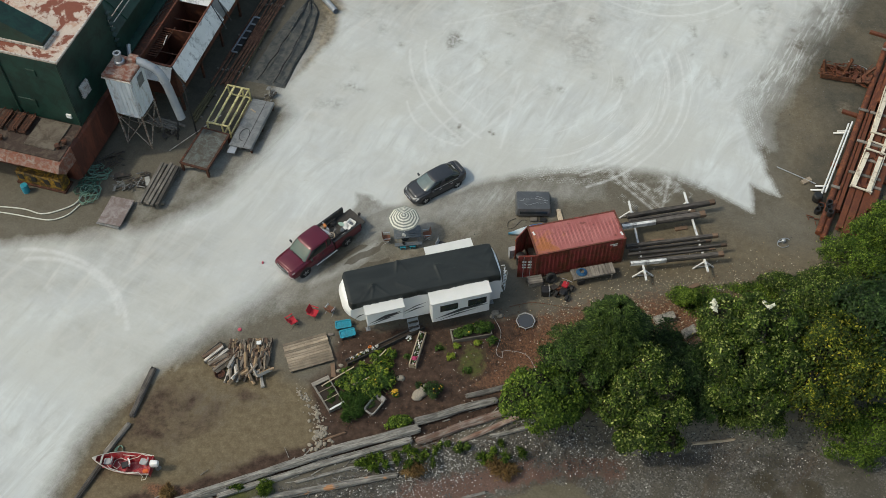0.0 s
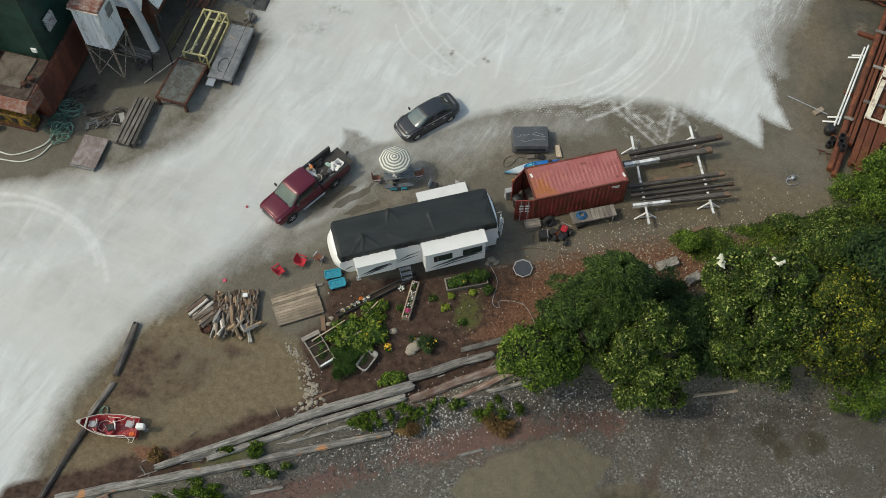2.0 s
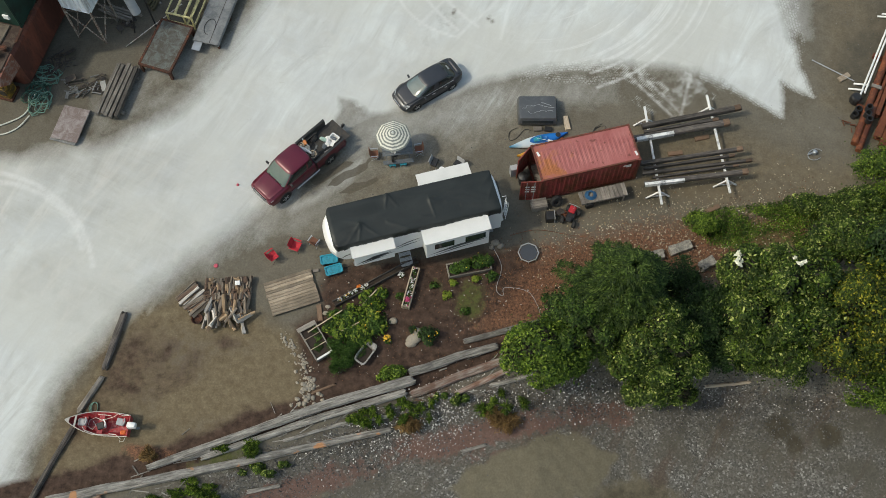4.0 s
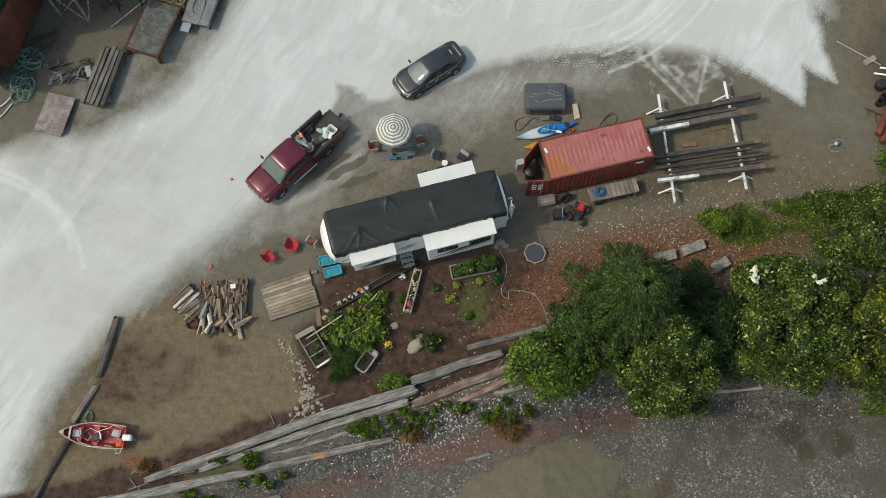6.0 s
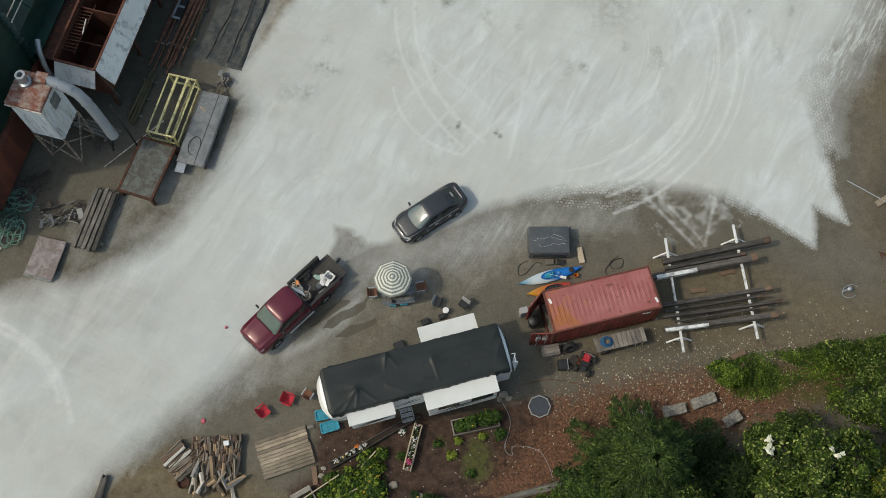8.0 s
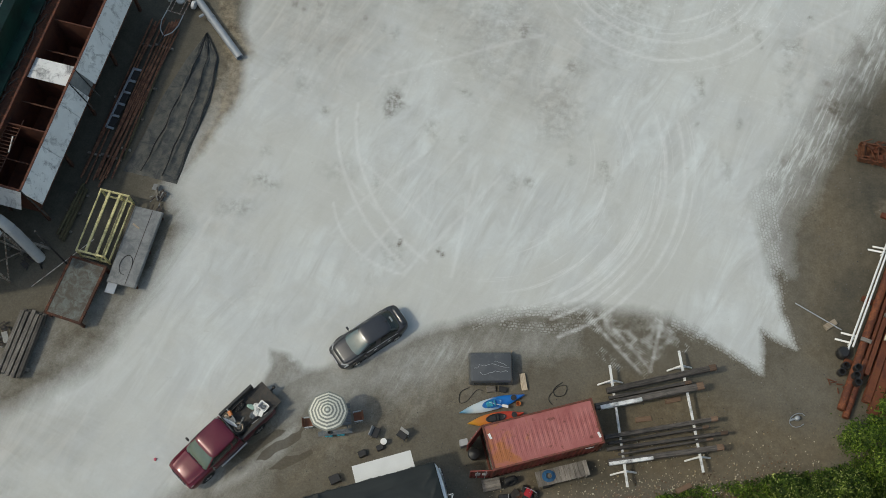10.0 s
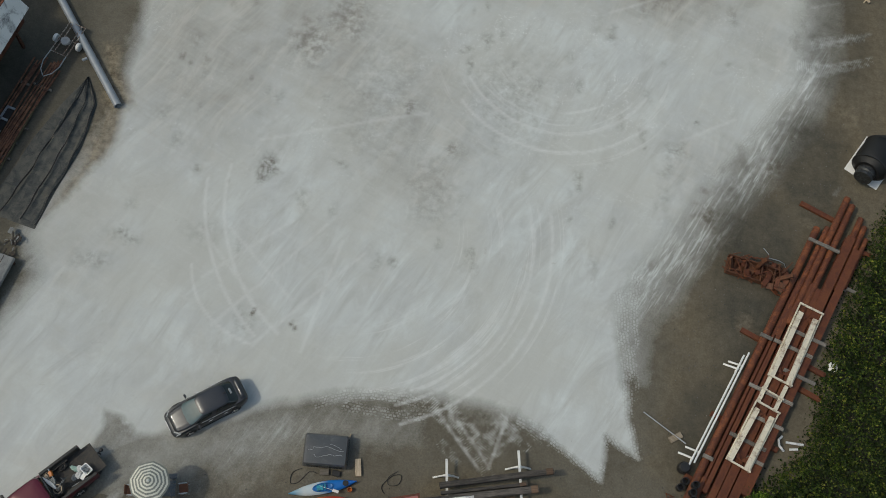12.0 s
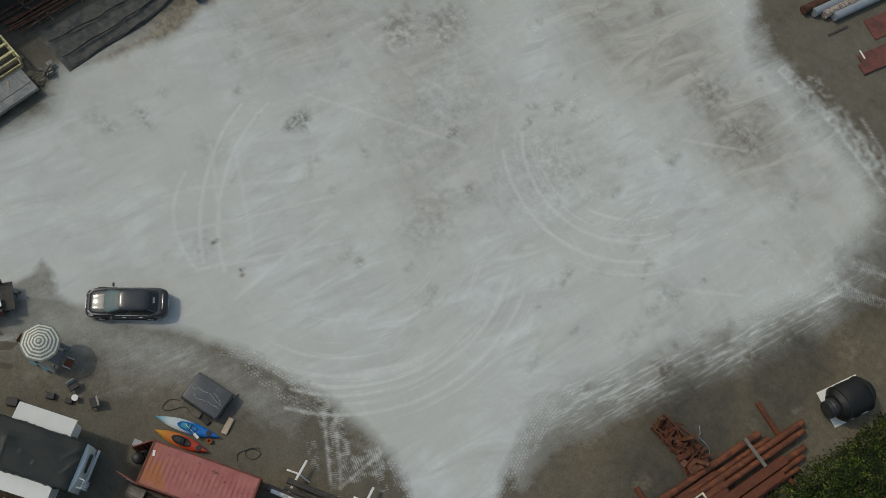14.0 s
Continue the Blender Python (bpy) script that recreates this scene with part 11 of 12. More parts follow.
def plants(name, label, cat, x, y, lobes, count, size, seed, leaf, flowers=(), kind="", z=None, needles=False):
    """A low plant or a patch of them: short stems, leaves, flowers."""
    o = thing(name, label, cat, x, y, gz(x, y) if z is None else z)
    if kind:
        tagged(o, kind=kind)
    v, f = leaf_cloud(lobes, count, size, seed, needles=needles)
    v[:, 2] = np.maximum(v[:, 2], 0.02)
    fast_mesh("leaves", v, f, leaf, o)
    q = random.Random(seed)
    bm = BM()
    for lx, ly, lz, rx, ry, rz in lobes:
        for _ in range(4):
            a = q.uniform(0, 6.28)
            tube(bm, [(lx * 0.9, ly * 0.9, 0), (lx + 0.4 * rx * math.cos(a), ly + 0.4 * ry * math.sin(a), lz + 0.3 * rz)], 0.012, 5)
    tagged(part("stem", bm, M_BARK, o), kind="stuff")
    for mat, n_, sz in flowers:
        v, f = leaf_cloud([(a, b, c + 0.12, d, e, g) for a, b, c, d, e, g in lobes], n_, sz, seed + 3)
        v[:, 2] = np.maximum(v[:, 2], 0.02)
        tagged(fast_mesh("blossom", v, f, mat, o), kind="stuff")
    return o


plants("vegetable_patch", "lush green vegetable patch with yellow flowers", "plants", -7.25, -21.1, [(0.7, 0.9, 0.25, 0.8, 0.7, 0.35), (-0.3, 0.3, 0.28, 0.9, 0.8, 0.4), (0.9, -0.1, 0.28, 0.9, 0.8, 0.4), (0.2, -0.8, 0.3, 0.9, 0.8, 0.42), (-0.9, -0.4, 0.3, 0.7, 0.8, 0.4), (-1.4, 0.3, 0.2, 0.5, 0.5, 0.3), (0.5, 1.6, 0.2, 0.6, 0.5, 0.3), (1.2, 1.9, 0.2, 0.4, 0.45, 0.3), (-1.7, -0.4, 0.2, 0.4, 0.4, 0.3)], 11000, 0.13, 61, M_VEG, ((M_FLOWERY, 26, 0.11), (M_VEGY, 750, 0.17)))
plants("bean_bush", "dense dark green bushy plants at the garden's lower end", "plants", -8.0, -23.1, [(0, 0, 0.35, 0.8, 0.8, 0.55), (0.7, 0.6, 0.3, 0.7, 0.7, 0.5), (-0.3, -0.7, 0.3, 0.55, 0.5, 0.45), (-0.5, 0.5, 0.28, 0.5, 0.6, 0.4)], 10000, 0.07, 62, M_BEAN, needles=True)
plants("shrub", "grey-green shrub with small yellow blooms among stones", "shrub", -3.2, -21.85, [(0, 0, 0.35, 0.6, 0.6, 0.5), (-0.9, 0.35, 0.15, 0.3, 0.3, 0.25)], 1500, 0.12, 63, M_LEAF_DARK, ((M_FLOWERY, 16, 0.1),))
plants("shrub", "low green shrub against the drift log", "shrub", -5.1, -24.0, [(0, 0, 0.3, 0.75, 0.45, 0.4), (-0.5, -0.3, 0.25, 0.5, 0.4, 0.35)], 1800, 0.12, 64, M_LEAF_LIGHT)
plants("orange_flowers", "tuft of orange flowers in the soil", "flowers", -5.6, -22.05, [(0, 0, 0.15, 0.3, 0.3, 0.2)], 160, 0.1, 65, M_VEG, ((M_FLOWERY, 45, 0.11),))
for x, y, s_, k in ((-2.2, -19.3, 0.35, 1), (-3.0, -18.7, 0.28, 2), (-0.6, -18.2, 0.3, 3), (-1.2, -20.2, 0.3, 4), (-1.9, -18.5, 0.25, 5), (-5.0, -19.4, 0.3, 6)):
    plants("weed_tuft", "small green weed tuft in bare soil", "weed", x, y, [(0, 0, 0.1, s_, s_, 0.18)], 200, 0.1, 70 + k, M_VEGY if k % 2 else M_VEG)
for x, y, rx, ry, k in ((-6.6, -26.6, 1.1, 0.4, 1), (-3.9, -26.0, 0.9, 0.5, 2), (-2.0, -25.3, 0.9, 0.4, 3), (-12.9, -28.4, 1.5, 0.35, 4), (-15.4, -30.6, 1.9, 0.45, 5), (-12.0, -29.4, 1.2, 0.3, 6), (-5.4, -26.3, 0.9, 0.5, 7), (1.0, -25.3, 1.2, 0.6, 8), (-19.8, -32.0, 1.6, 0.5, 9), (-17.6, -31.5, 1.2, 0.4, 10)):
    plants("bank_grass", "tall green grass and weeds between the drift logs", "grass", x, y, [(rx * random.Random(k * 7 + j).uniform(-1.1, 1.1), ry * random.Random(k * 11 + j).uniform(-1, 1), 0.16, rx * random.Random(k + j).uniform(0.15, 0.4), ry * 0.6, 0.36) for j in range(7)], int(1100 * rx), 0.15, 80 + k, M_LEAF_LIGHT if k % 3 else M_LEAF_MID, kind="stuff", needles=k % 3 != 0)
for x, y, r_, k in ((-4.2, -26.7, 0.75, 1), (1.2, -26.4, 0.8, 2), (-18.2, -28.9, 0.5, 3), (0.6, -26.0, 0.6, 4)):
    plants("dry_grass_tuft", "tuft of dry orange-brown grass above the shingle", "grass", x, y, [(0, 0, 0.25, r_, r_ * 0.7, 0.4)], int(900 * r_), 0.2, 95 + k, M_DRYGRASS, kind="stuff", needles=True)
# raised bed frames
M_PALEGREY = timber("bleached_frame_wood", (0.42, 0.395, 0.355), (0.2, 0.18, 0.155))
def bed_frame(name, label, x, y, rz, L_, W_, h, mat, slats=0):
    o = thing(name, label, "planter", x, y, gz(x, y), rz)
    for s in (-1, 1):
        bm = BM()
        box(bm, (0, s * (W_ / 2), h / 2), (L_ + 0.08, 0.07, h))
        part("side_board", bm, mat, o, bevel=0.006)
        bm = BM()
        box(bm, (s * (L_ / 2), 0, h / 2), (0.07, W_ - 0.07, h))
        part("end_board", bm, mat, o, bevel=0.006)
    bm = BM()
    box(bm, (0, 0, h * 0.35), (L_ - 0.07, W_ - 0.07, h * 0.7))
    part("soil", bm, M_SOIL, o)
    for k in range(slats):
        bm = BM()
        rod(bm, (-L_ / 2 + L_ * (k + 1) / (slats + 1), -W_ / 2, h + 0.03), (-L_ / 2 + L_ * (k + 1) / (slats + 1), W_ / 2, h + 0.03), 0.02, 6)
        part("crossbar", bm, M_PALEWOOD, o)
    return o


bed_frame("cold_frame", "open wooden cold frame with crossbars", -9.63, -22.27, -56.5, 2.05, 1.0, 0.35, M_PALEGREY, 2)
plants("seedlings", "small green seedlings inside the cold frame", "plants", -9.65, -22.3, [(0.1, 0.3, 0.1, 0.3, 0.3, 0.15), (0.2, -0.3, 0.1, 0.3, 0.35, 0.15), (-0.1, 0.7, 0.08, 0.25, 0.2, 0.12)], 420, 0.09, 131, M_VEG, z=0.2)
o = thing("lid_board", "wide grey board on the cold frame's end", "board", -10.2, -21.45, 0.36, 31)
bm = BM()
box(bm, (0, 0, 0.03), (1.16, 0.28, 0.05))
part("board", bm, M_GREYWOOD, o, bevel=0.006)
o = thing("end_plank", "white-painted plank on the cold frame's other end", "board", -9.03, -23.1, 0.36, 35)
bm = BM()
box(bm, (0, 0, 0.03), (1.0, 0.11, 0.05))
part("board", bm, M_WHITEDIRTY, o, bevel=0.006)
bed_frame("flower_box", "long pale wooden flower box", -4.35, -18.9, 77.5, 2.45, 0.4, 0.4, M_PALEWOOD)
bed_frame("raised_bed", "raised vegetable bed beside the trailer", -1.0, -17.55, 13, 2.5, 0.8, 0.35, M_GREYWOOD)
plants("flowers", "white and pink flowers in the long box", "flowers", -4.35, -18.9, [(0.2 - 0.1 * k * 0.22 * 10 / 2.4, 1.0 - 0.5 * k, 0.0, 0.16, 0.3, 0.12) for k in range(5)], 420, 0.08, 111, M_VEG, ((M_FLOWERW, 70, 0.09), (M_FLOWERP, 10, 0.08)), z=0.32)
plants("vegetables", "leafy green vegetables filling the raised bed", "plants", -1.0, -17.5, [(-0.8, -0.2, 0.1, 0.4, 0.35, 0.25), (-0.2, 0.0, 0.15, 0.5, 0.4, 0.3), (0.5, 0.2, 0.2, 0.5, 0.45, 0.35), (1.1, 0.3, 0.15, 0.45, 0.4, 0.3), (1.3, -0.6, -0.1, 0.35, 0.35, 0.3)], 2200, 0.14, 112, M_VEG, ((M_FLOWERY, 10, 0.08),), z=0.25)
plants("petunias", "pink petunias at the flower box's end", "flowers", -4.52, -19.72, [(0, 0, 0.08, 0.16, 0.22, 0.1)], 60, 0.07, 115, M_VEG, ((M_FLOWERP, 90, 0.09),), z=0.34)
plants("marigolds", "orange marigolds in the plank trough", "flowers", -7.35, -18.95, [(0, 0, 0.05, 0.16, 0.1, 0.1)], 30, 0.06, 116, M_VEG, ((M_FLOWERO, 45, 0.09),), z=0.28)
plants("pink_flowers", "pale violet flower pot beside the flower box", "flowers", -4.95, -18.1, [(0, 0, 0.15, 0.2, 0.2, 0.12)], 90, 0.08, 113, M_VEG, ((M_FLOWERW, 50, 0.09),))
o = thing("plank_trough", "long dark plank trough edging the garden", "planter", -6.4, -18.55, 0, 31.5)
for s in (-1, 1):
    bm = BM()
    box(bm, (0, s * 0.16, 0.17), (5.5, 0.05, 0.34))
    part("side_board", bm, M_DARKTIMBER, o)
bm = BM()
box(bm, (0, 0, 0.1), (5.45, 0.27, 0.2))
part("soil", bm, M_SOIL, o)
plants("white_flowers", "row of white flowers in the plank trough", "flowers", -7.8, -19.4, [(0.3 * k, 0.184 * k, 0.05, 0.16, 0.14, 0.1) for k in range(-2, 4)], 160, 0.07, 114, M_VEG, ((M_FLOWERW, 190, 0.07), (M_FLOWERY, 10, 0.12)), z=0.25)
o = thing("sink_planter", "old grey enamel sink with a drainer, used as a planter", "planter", -6.75, -22.9, 0, 57)


def rounded(cx, a, b, z):
    return [(cx + a * math.copysign(abs(math.cos(t_)) ** 0.35, math.cos(t_)), b * math.copysign(abs(math.sin(t_)) ** 0.35, math.sin(t_)), z) for t_ in [2 * math.pi * j / 28 for j in range(28)]]


bm = BM()
loft(bm, [rounded(0, 0.62, 0.30, 0.0), rounded(0, 0.70, 0.37, 0.36), rounded(0, 0.72, 0.385, 0.40), rounded(0, 0.69, 0.355, 0.405), rounded(-0.10, 0.52, 0.30, 0.39), rounded(-0.10, 0.48, 0.26, 0.18)])
part("basin", bm, M_STEELPALE, o, "stained pale grey enamel", smooth=False)
bm = BM()
prism(bm, [p_[:2] for p_ in rounded(-0.10, 0.47, 0.25, 0)], 0.19, 0.25)
part("soil", bm, M_SOIL, o)
bm = BM()
lathe(bm, [(0.01, 0.415), (0.07, 0.412), (0.075, 0.40)], 14, (0.52, 0.05, 0))
part("drain", bm, M_BLACK, o)
# small round trampoline
o = thing("trampoline", "small black round trampoline with a pale rim", "trampoline", 2.47, -16.55, gz(2.47, -16.55))
bm = BM()
lathe(bm, [(0.01, 0.27), (0.52, 0.27), (0.52, 0.25), (0.01, 0.25)], 8)
part("mat", bm, M_DECAL, o)
bm = BM()
tube(bm, [(0.6 * math.cos(a), 0.6 * math.sin(a), 0.26) for a in [math.pi / 4 * j for j in range(9)]], 0.035, 8)
part("rim", bm, M_GREYSEAT, o)
for k in range(8):
    a = math.pi / 4 * k
    bm = BM()
    rod(bm, (0.58 * math.cos(a), 0.58 * math.sin(a), 0), (0.6 * math.cos(a), 0.6 * math.sin(a), 0.26), 0.018, 6)
    part("leg", bm, M_GALV, o)

# ---------- stones ----------
M_STONE = paint("grey_stone", (0.36, 0.335, 0.285), 0.9, wear=(0.18, 0.17, 0.15), amount=0.4, scale=3, dirt=0.3, rel=0.4)
M_PEBBLE = paint("pale_pebble", (0.40, 0.35, 0.27), 0.9, wear=(0.24, 0.22, 0.19), amount=0.35, scale=6, dirt=0.3, rel=0.2)


def rock_mesh(seed, sub=2):
    bm = BM()
    bmesh.ops.create_icosphere(bm, subdivisions=sub, radius=1.0)
    for v in bm.verts:
        v.co *= 1 + 0.28 * noise.noise(v.co * 1.3 + Vector((seed * 7.1, 0, 0))) + 0.1 * noise.noise(v.co * 3.1 + Vector((0, seed * 3.3, 0)))
    me = bpy.data.meshes.new("stone")
    bm.to_mesh(me)
    bm.free()
    me.shade_smooth()
    me.materials.append(M_PEBBLE)
    return me


ROCKS = [rock_mesh(k) for k in range(5)]
q = random.Random(9)
BORDER = ((-11.6, -21.2), (-11.4, -22.1), (-10.95, -22.6), (-10.35, -23.5), (-9.95, -24.3), (-9.75, -25.1), (-10.1, -25.9))
for k in range(210):
    f_ = q.random() ** 0.75 * 5.999
    (x0, y0), (x1, y1) = BORDER[int(f_)], BORDER[int(f_) + 1]
    u = f_ - int(f_)
    x = x0 + (x1 - x0) * u + q.gauss(0, 0.14 + 0.03 * f_)
    y = y0 + (y1 - y0) * u + q.gauss(0, 0.14)
    s_ = q.choice((0.03, 0.04, 0.055, 0.075, 0.10)) * (0.6 + 0.13 * f_)
    o = new("stone", ROCKS[k % 5])
    o.matrix_basis = pose(x, y, gz(x, y) + s_ * 0.3, q.uniform(0, 30), q.uniform(0, 30), q.uniform(0, 360)) @ Matrix.Diagonal((s_ * 1.2, s_, s_ * 0.7, 1))
    tagged(o, "pale beach stone in a loose garden border", "stone", "stone border")
for x, y, s_, rz in ((0.55, -15.9, 0.2, 0), (0.85, -16.1, 0.16, 40), (0.3, -16.15, 0.14, 80), (-5.3, -20.9, 0.2, 10), (-4.0, -21.9, 0.36, 30), (-3.9, -21.5, 0.2, 60), (-4.2, -22.2, 0.25, 15), (-9.1, -20.1, 0.12, 0), (-9.2, -20.5, 0.14, 0)):
    o = new("stone", ROCKS[int(s_ * 100) % 5])
    o.matrix_basis = pose(x, y, gz(x, y) + s_ * 0.3, 0, 0, rz) @ Matrix.Diagonal((s_ * 1.4, s_, s_ * 0.7, 1))
    tagged(o, "grey garden stone on the soil", "stone", "garden stones")
for x, y, rz, L_, lab in ((8.1, -16.95, 15, 1.3, "half-buried concrete block on the litter"), (9.8, -16.6, 13, 1.5, "weathered concrete block on the litter"), (11.4, -16.05, 20, 1.65, "large weathered concrete block on the litter"), (12.9, -17.0, 30, 1.2, "concrete block partly under leaves")):
    o = thing("concrete_block", lab, "block", x, y, gz(x, y), rz, "concrete blocks")
    bm = BM()
    box(bm, (0, 0, 0.18), (L_ * 0.85, 0.58, 0.42))
    bmesh.ops.subdivide_edges(bm, edges=bm.edges, cuts=3, use_grid_fill=True)
    for v in bm.verts:
        v.co += Vector((noise.noise(v.co * 2.2), noise.noise(v.co * 2.2 + Vector((5, 0, 0))), noise.noise(v.co * 2.2 + Vector((0, 5, 0))))) * 0.07
    part("block", bm, M_STONE, o, bevel=0.03)

# ---------- shrubs, ivy bank, fallen leaves, shells ----------
for x, y, lobes, n_, leaf, lab in ((12.6, -14.7, [(0, 0, 0.7, 0.95, 0.8, 0.7), (0.7, 0.1, 0.5, 0.7, 0.6, 0.5)], 3600, M_LEAF_LIGHT, "round bright green bush at the litter's edge"),
                                   (20.2, -14.3, [(0, 0, 1.0, 2.0, 1.5, 1.0), (1.9, 0.8, 1.1, 1.9, 1.5, 1.1), (-1.2, 1.0, 0.7, 1.4, 0.9, 0.7)], 8500, M_LEAF_MID, "wide green shrub below the trees"),
                                   (23.6, -10.6, [(0, 0, 0.8, 1.6, 1.3, 0.9), (1.4, 1.2, 0.9, 1.6, 1.4, 0.9), (0.8, -1.6, 1.1, 1.9, 1.5, 1.2)], 7500, M_LEAF_LIGHT, "green brambles reaching over the silt"),
                                   (26.4, -9.2, [(0, 0, 1.2, 1.9, 1.6, 1.3), (0.6, 1.5, 1.1, 1.2, 1.0, 1.0)], 6500, M_LEAF_LIGHT, "bright green bush at the end of the steel stock"),
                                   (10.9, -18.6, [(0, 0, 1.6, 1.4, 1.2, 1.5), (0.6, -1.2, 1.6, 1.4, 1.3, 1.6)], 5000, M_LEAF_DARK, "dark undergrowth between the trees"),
                                   (15.8, -18.2, [(0, 0, 1.6, 1.7, 1.4, 1.6)], 4500, M_LEAF_MID, "leafy undergrowth between the trees"),
                                   # unseen shrub, added as a dark mass for the shaded gap between trees
                                   (12.3, -21.4, [(0, 0, 1.9, 1.5, 1.8, 1.9), (0.2, -1.5, 1.2, 1.4, 1.0, 1.3), (-1.4, 0.6, 1.6, 1.3, 1.3, 1.6)], 10000, M_LEAF_DARK, "dark filler leaves standing for the shaded gap between the trees"),
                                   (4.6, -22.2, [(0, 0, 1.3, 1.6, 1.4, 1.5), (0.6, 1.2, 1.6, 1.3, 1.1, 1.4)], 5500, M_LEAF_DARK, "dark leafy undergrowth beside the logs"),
                                   # more added dark leaves, in place of shade over the pale pebbles
                                   (12.0, -22.7, [(0, 0, 1.3, 1.2, 1.0, 1.3), (0.4, 2.6, 1.9, 1.4, 1.2, 1.8)], 6000, M_LEAF_DARK, "dark filler leaves standing for the shaded gap above the beach"),
                                   (16.6, -23.3, [(0, 0, 1.4, 1.6, 1.2, 1.5), (-1.4, 0.4, 1.2, 1.2, 1.0, 1.3)], 5000, M_LEAF_MID, "leafy shrub overhanging the beach"),
                                   (21.4, -23.9, [(0, 0, 1.8, 1.8, 1.4, 1.7), (1.8, 0.4, 2.0, 1.9, 1.5, 1.8), (0.9, -0.9, 1.0, 1.4, 0.9, 1.2), (3.8, 0.6, 2.2, 2.0, 1.6, 2.0)], 11000, M_LEAF_LIGHT, "willowy light green shrub above the beach"),
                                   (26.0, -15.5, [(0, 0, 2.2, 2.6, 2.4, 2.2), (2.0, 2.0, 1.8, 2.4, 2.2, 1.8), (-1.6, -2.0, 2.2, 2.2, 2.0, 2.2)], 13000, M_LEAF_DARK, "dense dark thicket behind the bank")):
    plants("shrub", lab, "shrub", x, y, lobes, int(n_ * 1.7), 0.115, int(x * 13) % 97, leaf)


def make_ivy():
    """A thick carpet of leaves over the eastern slope."""
    P = ((24.6, -12), (27.0, -6.8), (27.9, -5.9), (29.3, -4.6), (30.0, -3.8), (30.5, -1.9), (30.8, 0.2), (31.5, 2.3), (32.5, 4.8), (33.2, 6.7), (34.0, 8.8), (35.7, 11.8), (37.2, 15.4), (46, 26), (56, 10), (48, -16), (34, -22), (27, -17))
    r = np.random.RandomState(31)
    n_ = 260000
    x, y = r.uniform(24, 44, n_), r.uniform(-18, 22, n_)
    d = side_dist(P, x, y)
    keep = (d > 0.25 * r.randn(n_)) & (x < 46)
    x, y, d = x[keep], y[keep], np.clip(d[keep], 0, 3)
    lump = 0.5 * np.sin(x * 1.7 + 1.3 * np.sin(y * 0.9)) * np.cos(y * 1.5 + 0.7) + 0.2 * np.sin(x * 4.1 + y * 3.3)
    z = 0.15 + 0.5 * d + (0.25 + lump) * np.clip(d, 0, 1) - np.abs(r.randn(len(x))) * 0.12
    z = np.maximum(z, 0.03)
    c = np.stack([x, y, z], 1)
    k = len(x)
    nrm = r.normal(0, 0.7, (k, 3)) + np.array([0, 0, 1.0])
    nrm /= np.linalg.norm(nrm, axis=1)[:, None]
    a = np.cross(nrm, r.normal(size=(k, 3)))
    a /= np.linalg.norm(a, axis=1)[:, None]
    b = np.cross(nrm, a)
    s = (0.07 + 0.09 * r.rand(k))[:, None]
    v = np.stack([c - a * s * 0.6, c + b * s * 0.45, c + a * s * 0.6, c - b * s * 0.45], 1).reshape(-1, 3)
    q4 = np.arange(k * 4).reshape(-1, 4)
    tagged(fast_mesh("ivy", v, q4, M_IVY), "thick carpet of dark green ivy and bramble leaves", "ivy", kind="stuff")
    # near-black sheet that closes the gaps between the leaves
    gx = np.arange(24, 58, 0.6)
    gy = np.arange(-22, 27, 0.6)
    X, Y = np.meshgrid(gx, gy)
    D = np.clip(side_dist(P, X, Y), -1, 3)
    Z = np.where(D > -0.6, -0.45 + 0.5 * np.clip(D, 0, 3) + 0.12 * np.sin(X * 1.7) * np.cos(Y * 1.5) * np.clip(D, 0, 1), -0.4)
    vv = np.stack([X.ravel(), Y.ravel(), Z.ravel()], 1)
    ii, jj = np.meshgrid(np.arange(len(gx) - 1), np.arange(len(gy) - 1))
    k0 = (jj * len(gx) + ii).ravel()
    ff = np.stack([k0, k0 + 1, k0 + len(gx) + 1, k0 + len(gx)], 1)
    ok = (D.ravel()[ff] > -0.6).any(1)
    me_ob = fast_mesh("ivy_bank", vv, ff[ok], M_BANKDARK)
    tagged(me_ob, "near-black bank under the ivy", "bank", kind="structure")


M_IVY = leafy("ivy_leaves", [(0.006, 0.013, 0.002), (0.024, 0.046, 0.006), (0.066, 0.104, 0.012), (0.24, 0.25, 0.04)])
M_BANKDARK = paint("near_black_bank", (0.012, 0.012, 0.008), 0.95, scale=2, dirt=0.4, rel=0.4)
make_ivy()


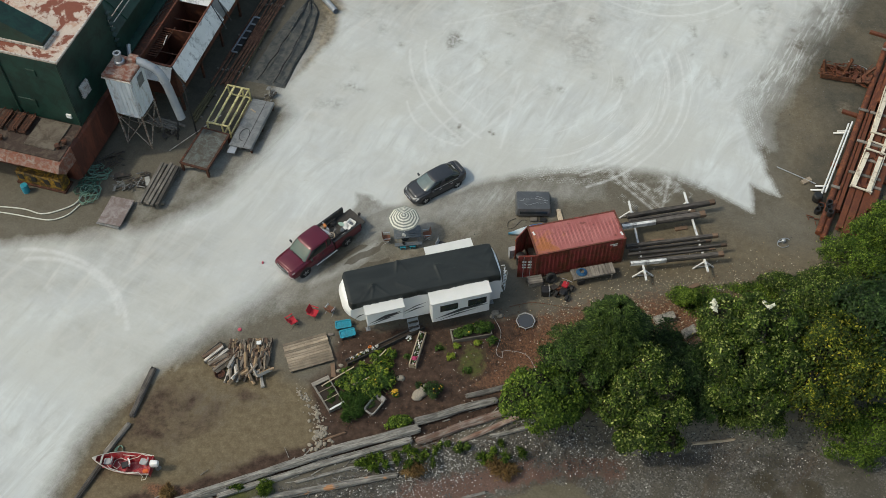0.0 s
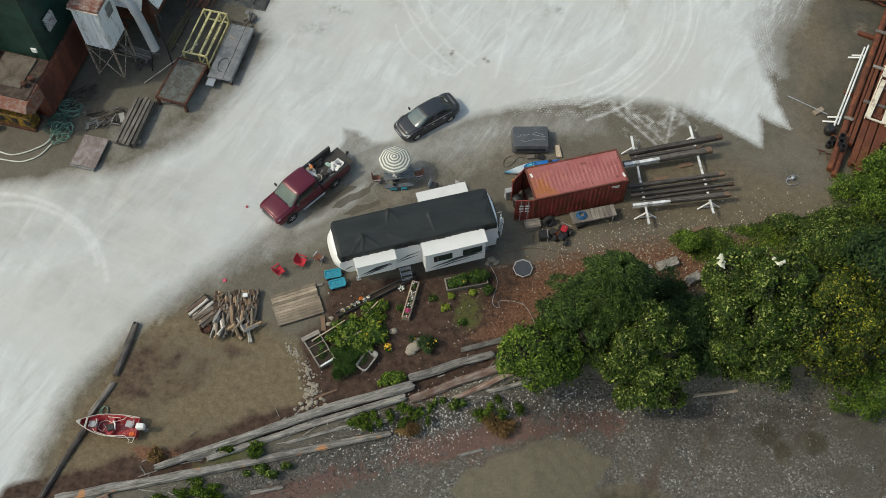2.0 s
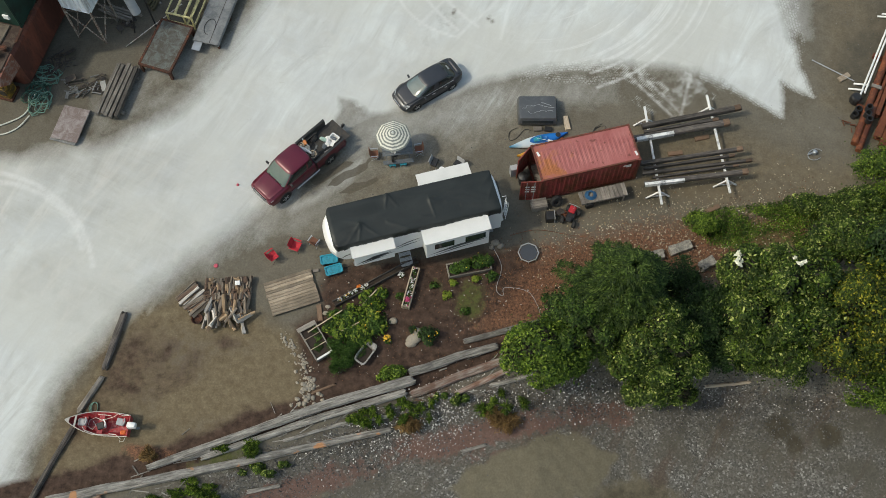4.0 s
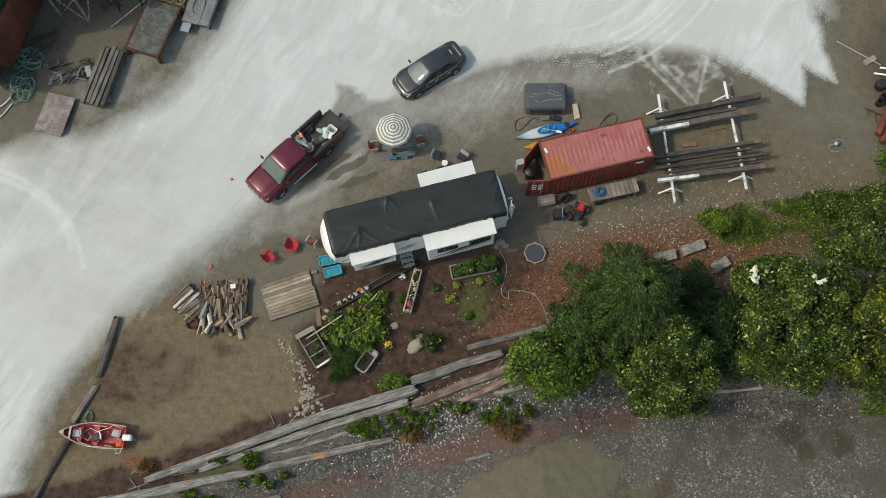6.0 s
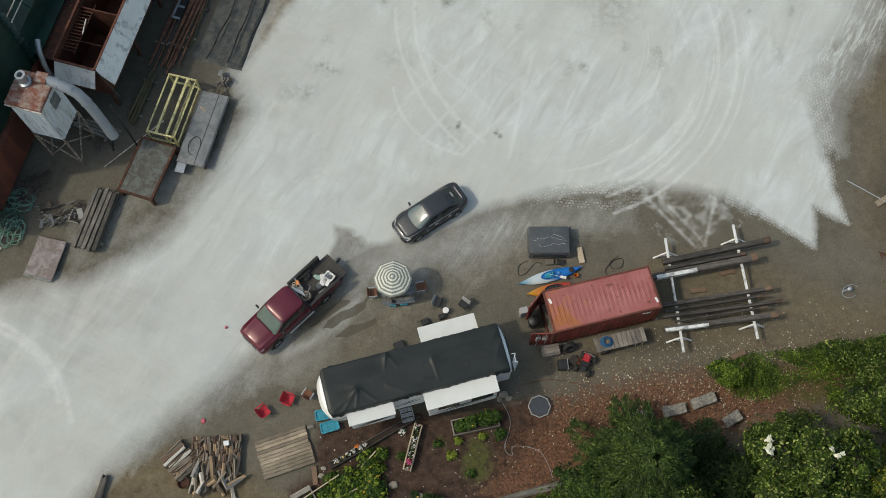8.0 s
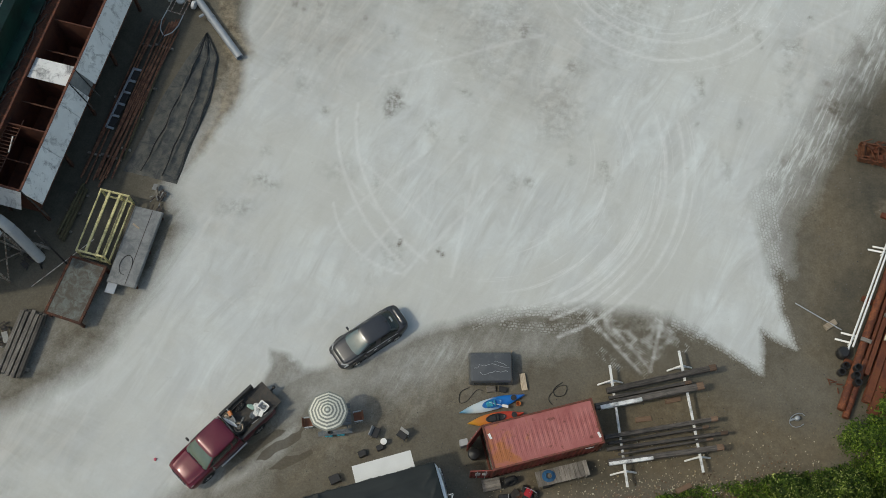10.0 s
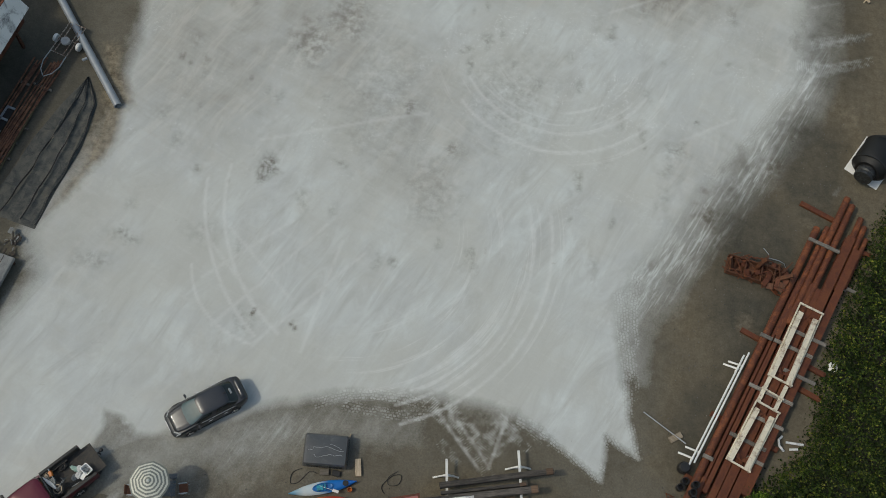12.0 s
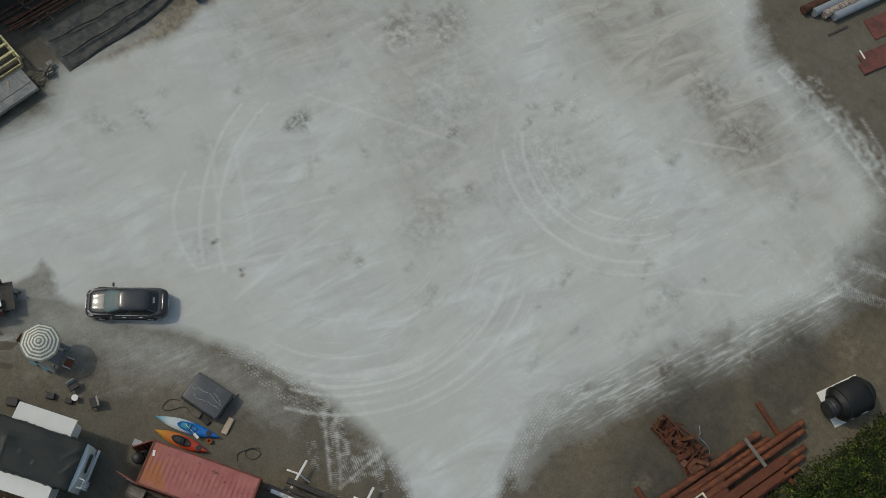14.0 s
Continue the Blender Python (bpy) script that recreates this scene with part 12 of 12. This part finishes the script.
def scatter(name, label, cat, pick, count, smin, smax, mat, seed, lift=0.015):
    """Flat bits strewn over the ground."""
    r = np.random.RandomState(seed)
    x, y = pick(r, count)
    z = ground_z(x, y) + lift + 0.03
    k = len(x)
    th = r.uniform(0, 6.28, k)
    s = smin + (smax - smin) * r.rand(k) ** 2.2
    tl = r.normal(0, 0.25, (k, 2))
    ca, sa = np.cos(th), np.sin(th)
    cor = []
    for u, w in ((-1, -0.2), (0.1, -0.75), (1, 0.1), (-0.1, 0.7)):
        dx, dy = (u * ca - w * sa) * s, (u * sa + w * ca) * s
        cor.append(np.stack([x + dx, y + dy, z + dx * tl[:, 0] + dy * tl[:, 1] + s * 0.2], 1))
    base = np.stack([x, y, z - 0.03], 1)
    v = np.concatenate([np.stack(cor, 1), base[:, None, :]], 1).reshape(-1, 3)
    q5 = np.arange(k) * 5
    f = np.concatenate([np.stack([q5, q5 + 1, q5 + 2], 1), np.stack([q5, q5 + 2, q5 + 3], 1), np.stack([q5 + 1, q5, q5 + 4], 1), np.stack([q5 + 3, q5 + 2, q5 + 4], 1)])
    tagged(fast_mesh(name, v, f, mat), label, cat, kind="stuff")


def make_lawn():
    """Short uneven ground cover with a bare spot, along the litter."""
    P = ((11.8, -14.2), (13.4, -13.5), (15.5, -13.3), (18.5, -12.8), (22.1, -12.2), (24.4, -11.2), (25, -16), (18.2, -16.4), (18.3, -14.7), (16.9, -14.7), (15.7, -15.1), (15.0, -15.9), (13.2, -15.6))
    r = np.random.RandomState(77)
    n_ = 60000
    x, y = r.uniform(11.4, 25, n_), r.uniform(-16.6, -11, n_)
    d = side_dist(P, x, y)
    patch = np.sin(x * 1.9 + 1.1 * np.sin(y * 2.3)) + np.cos(y * 2.7 + x * 0.6)
    keep = (d > 0.35 * np.abs(r.randn(n_)) - 0.25) & (patch > -1.1 + 0.6 * r.randn(n_))
    x, y, d, patch = x[keep], y[keep], np.clip(d[keep], 0, 1), patch[keep]
    k = len(x)
    c = np.stack([x, y, ground_z(x, y) + 0.04 + r.rand(k) * (0.10 + 0.09 * np.clip(patch, 0, 2)) * (0.4 + d)], 1)
    nrm = r.normal(0, 0.6, (k, 3)) + np.array([0, 0, 1.0])
    nrm /= np.linalg.norm(nrm, axis=1)[:, None]
    a = np.cross(nrm, r.normal(size=(k, 3)))
    a /= np.linalg.norm(a, axis=1)[:, None]
    b = np.cross(nrm, a)
    s = (0.04 + 0.06 * r.rand(k))[:, None]
    v = np.stack([c - a * s, c + b * s * 0.35, c + a * s, c - b * s * 0.35], 1).reshape(-1, 3)
    tagged(fast_mesh("ground_cover", v, np.arange(k * 4).reshape(-1, 4), M_LEAF_LIGHT), "short bright green grass and clover along the litter", "grass", kind="stuff")


make_lawn()
M_FALLEN = leafy("fallen_leaves", [(0.26, 0.19, 0.10), (0.50, 0.45, 0.33), (0.68, 0.65, 0.54)])
M_SHELL = paint("bleached_shell", (0.62, 0.60, 0.57), 0.7, dirt=0.2)
M_NEEDLE = leafy("brown_litter", [(0.06, 0.03, 0.018), (0.15, 0.07, 0.035), (0.24, 0.12, 0.05)])
M_GRAVELBIT = leafy("shingle_bits", [(0.04, 0.04, 0.04), (0.12, 0.12, 0.115), (0.22, 0.21, 0.2)])


def leaf_zone(r, n_):
    x = np.concatenate([r.normal(12, 3.6, n_ // 2), r.uniform(3, 21, n_ // 2)])
    y = -14.9 + 0.16 * (x - 10) + r.normal(0, 1.5, len(x))
    return x, y


def beach_zone(r, n_):
    x = r.uniform(-14, 24, n_)
    d = np.abs(r.normal(0, 1.3, n_)) + 0.9 + 2.2 * (r.rand(n_) ** 2)
    return x, bank_y(x) - d


def shell_zone(r, n_):
    x = np.concatenate([r.normal(-3.0, 2.2, n_ // 2), r.uniform(-10, 24, n_ // 4), r.normal(7, 3, n_ - n_ // 2 - n_ // 4)])
    d = np.abs(r.normal(2.2, 0.9, n_))
    return x, bank_y(x) - d


def soil_zone(r, n_):
    x = r.uniform(-10, 6, n_)
    y = r.uniform(-24.5, -16.5, n_)
    return x, y


def litter_zone(r, n_):
    x = r.uniform(0, 20, n_)
    y = -17.3 + 0.2 * (x - 8) + r.normal(0, 1.5, n_)
    return x, y


scatter("fallen_leaves", "pale yellow fallen leaves on the litter", "leaves", leaf_zone, 2600, 0.02, 0.07, M_FALLEN, 41)
scatter("shells", "bleached white shells and barnacle bits on the shingle", "shells", shell_zone, 3000, 0.015, 0.065, M_SHELL, 42)
scatter("shingle", "loose grey stones on the beach", "stones", beach_zone, 9000, 0.03, 0.075, M_GRAVELBIT, 43)
scatter("soil_clods", "twigs and clods on the garden soil", "litter", soil_zone, 3000, 0.015, 0.045, M_NEEDLE, 44)
scatter("needle_litter", "red-brown needle litter and twigs", "litter", litter_zone, 9000, 0.02, 0.055, M_NEEDLE, 45)


def bit_zone(r, n_):
    x = r.uniform(-9.5, 8, n_)
    return x, np.clip(-20.5 + 0.25 * (x + 2) + r.normal(0, 2.0, n_), -24, -15.5)


def track_zone(r, n_):
    x = r.uniform(-8, 22, n_ // 2)
    y = -12.0 + 0.2 * x + r.normal(0, 1.7, n_ // 2)
    y2 = r.uniform(-8, 18, n_ // 2)
    x2 = 21.5 + 0.55 * np.clip(y2 - 2, 0, 30) + np.abs(r.normal(2.5, 1.6, n_ // 2))
    x, y = np.concatenate([x, x2]), np.concatenate([y, y2])
    return x, y


scatter("pale_chips", "pale wood chips and stones on the garden soil", "chips", bit_zone, 420, 0.012, 0.05, M_SHELL, 46)
scatter("gravel_bits", "small dark stones and grit on the silt", "stones", track_zone, 1500, 0.015, 0.05, M_GRAVELBIT, 47)
for x0, y0, x1, y1 in ((-10.1, -21.8, -8.2, -20.5), (-7.1, -20.1, -6.3, -19.2), (-8.6, -21.9, -7.2, -21.2)):
    o = thing("garden_stake", "pale thin wooden stake lying among the vegetables", "stake", x0, y0, 0.0, math.degrees(math.atan2(y1 - y0, x1 - x0)), "garden stakes")
    L_ = math.hypot(x1 - x0, y1 - y0)
    bm = BM()
    beam(bm, (0, 0, 0.42), (L_, 0, 0.62), 0.06, 0.04)
    beam(bm, (0.05, 0, 0.0), (0.05, 0, 0.44), 0.05, 0.04)
    part("stick", bm, M_PALEWOOD, o)
# thin driftwood between the logs
q = random.Random(61)
bm = BM()
for k in range(90):
    x = q.uniform(-21, 3)
    y = float(bank_y(x)) + q.gauss(-0.7, 0.8)
    a, L_ = q.gauss(0.35, 0.5), q.uniform(0.3, 1.3)
    dx, dy = L_ / 2 * math.cos(a), L_ / 2 * math.sin(a)
    z = gz(x, y) + 0.06
    beam(bm, (x - dx, y - dy, gz(x - dx, y - dy) + 0.05), (x + dx, y + dy, gz(x + dx, y + dy) + 0.07), q.uniform(0.03, 0.08), 0.04)
tagged(part("driftwood_sticks", bm, M_DRIFT), "bleached sticks washed up between the drift logs", "driftwood", kind="stuff")
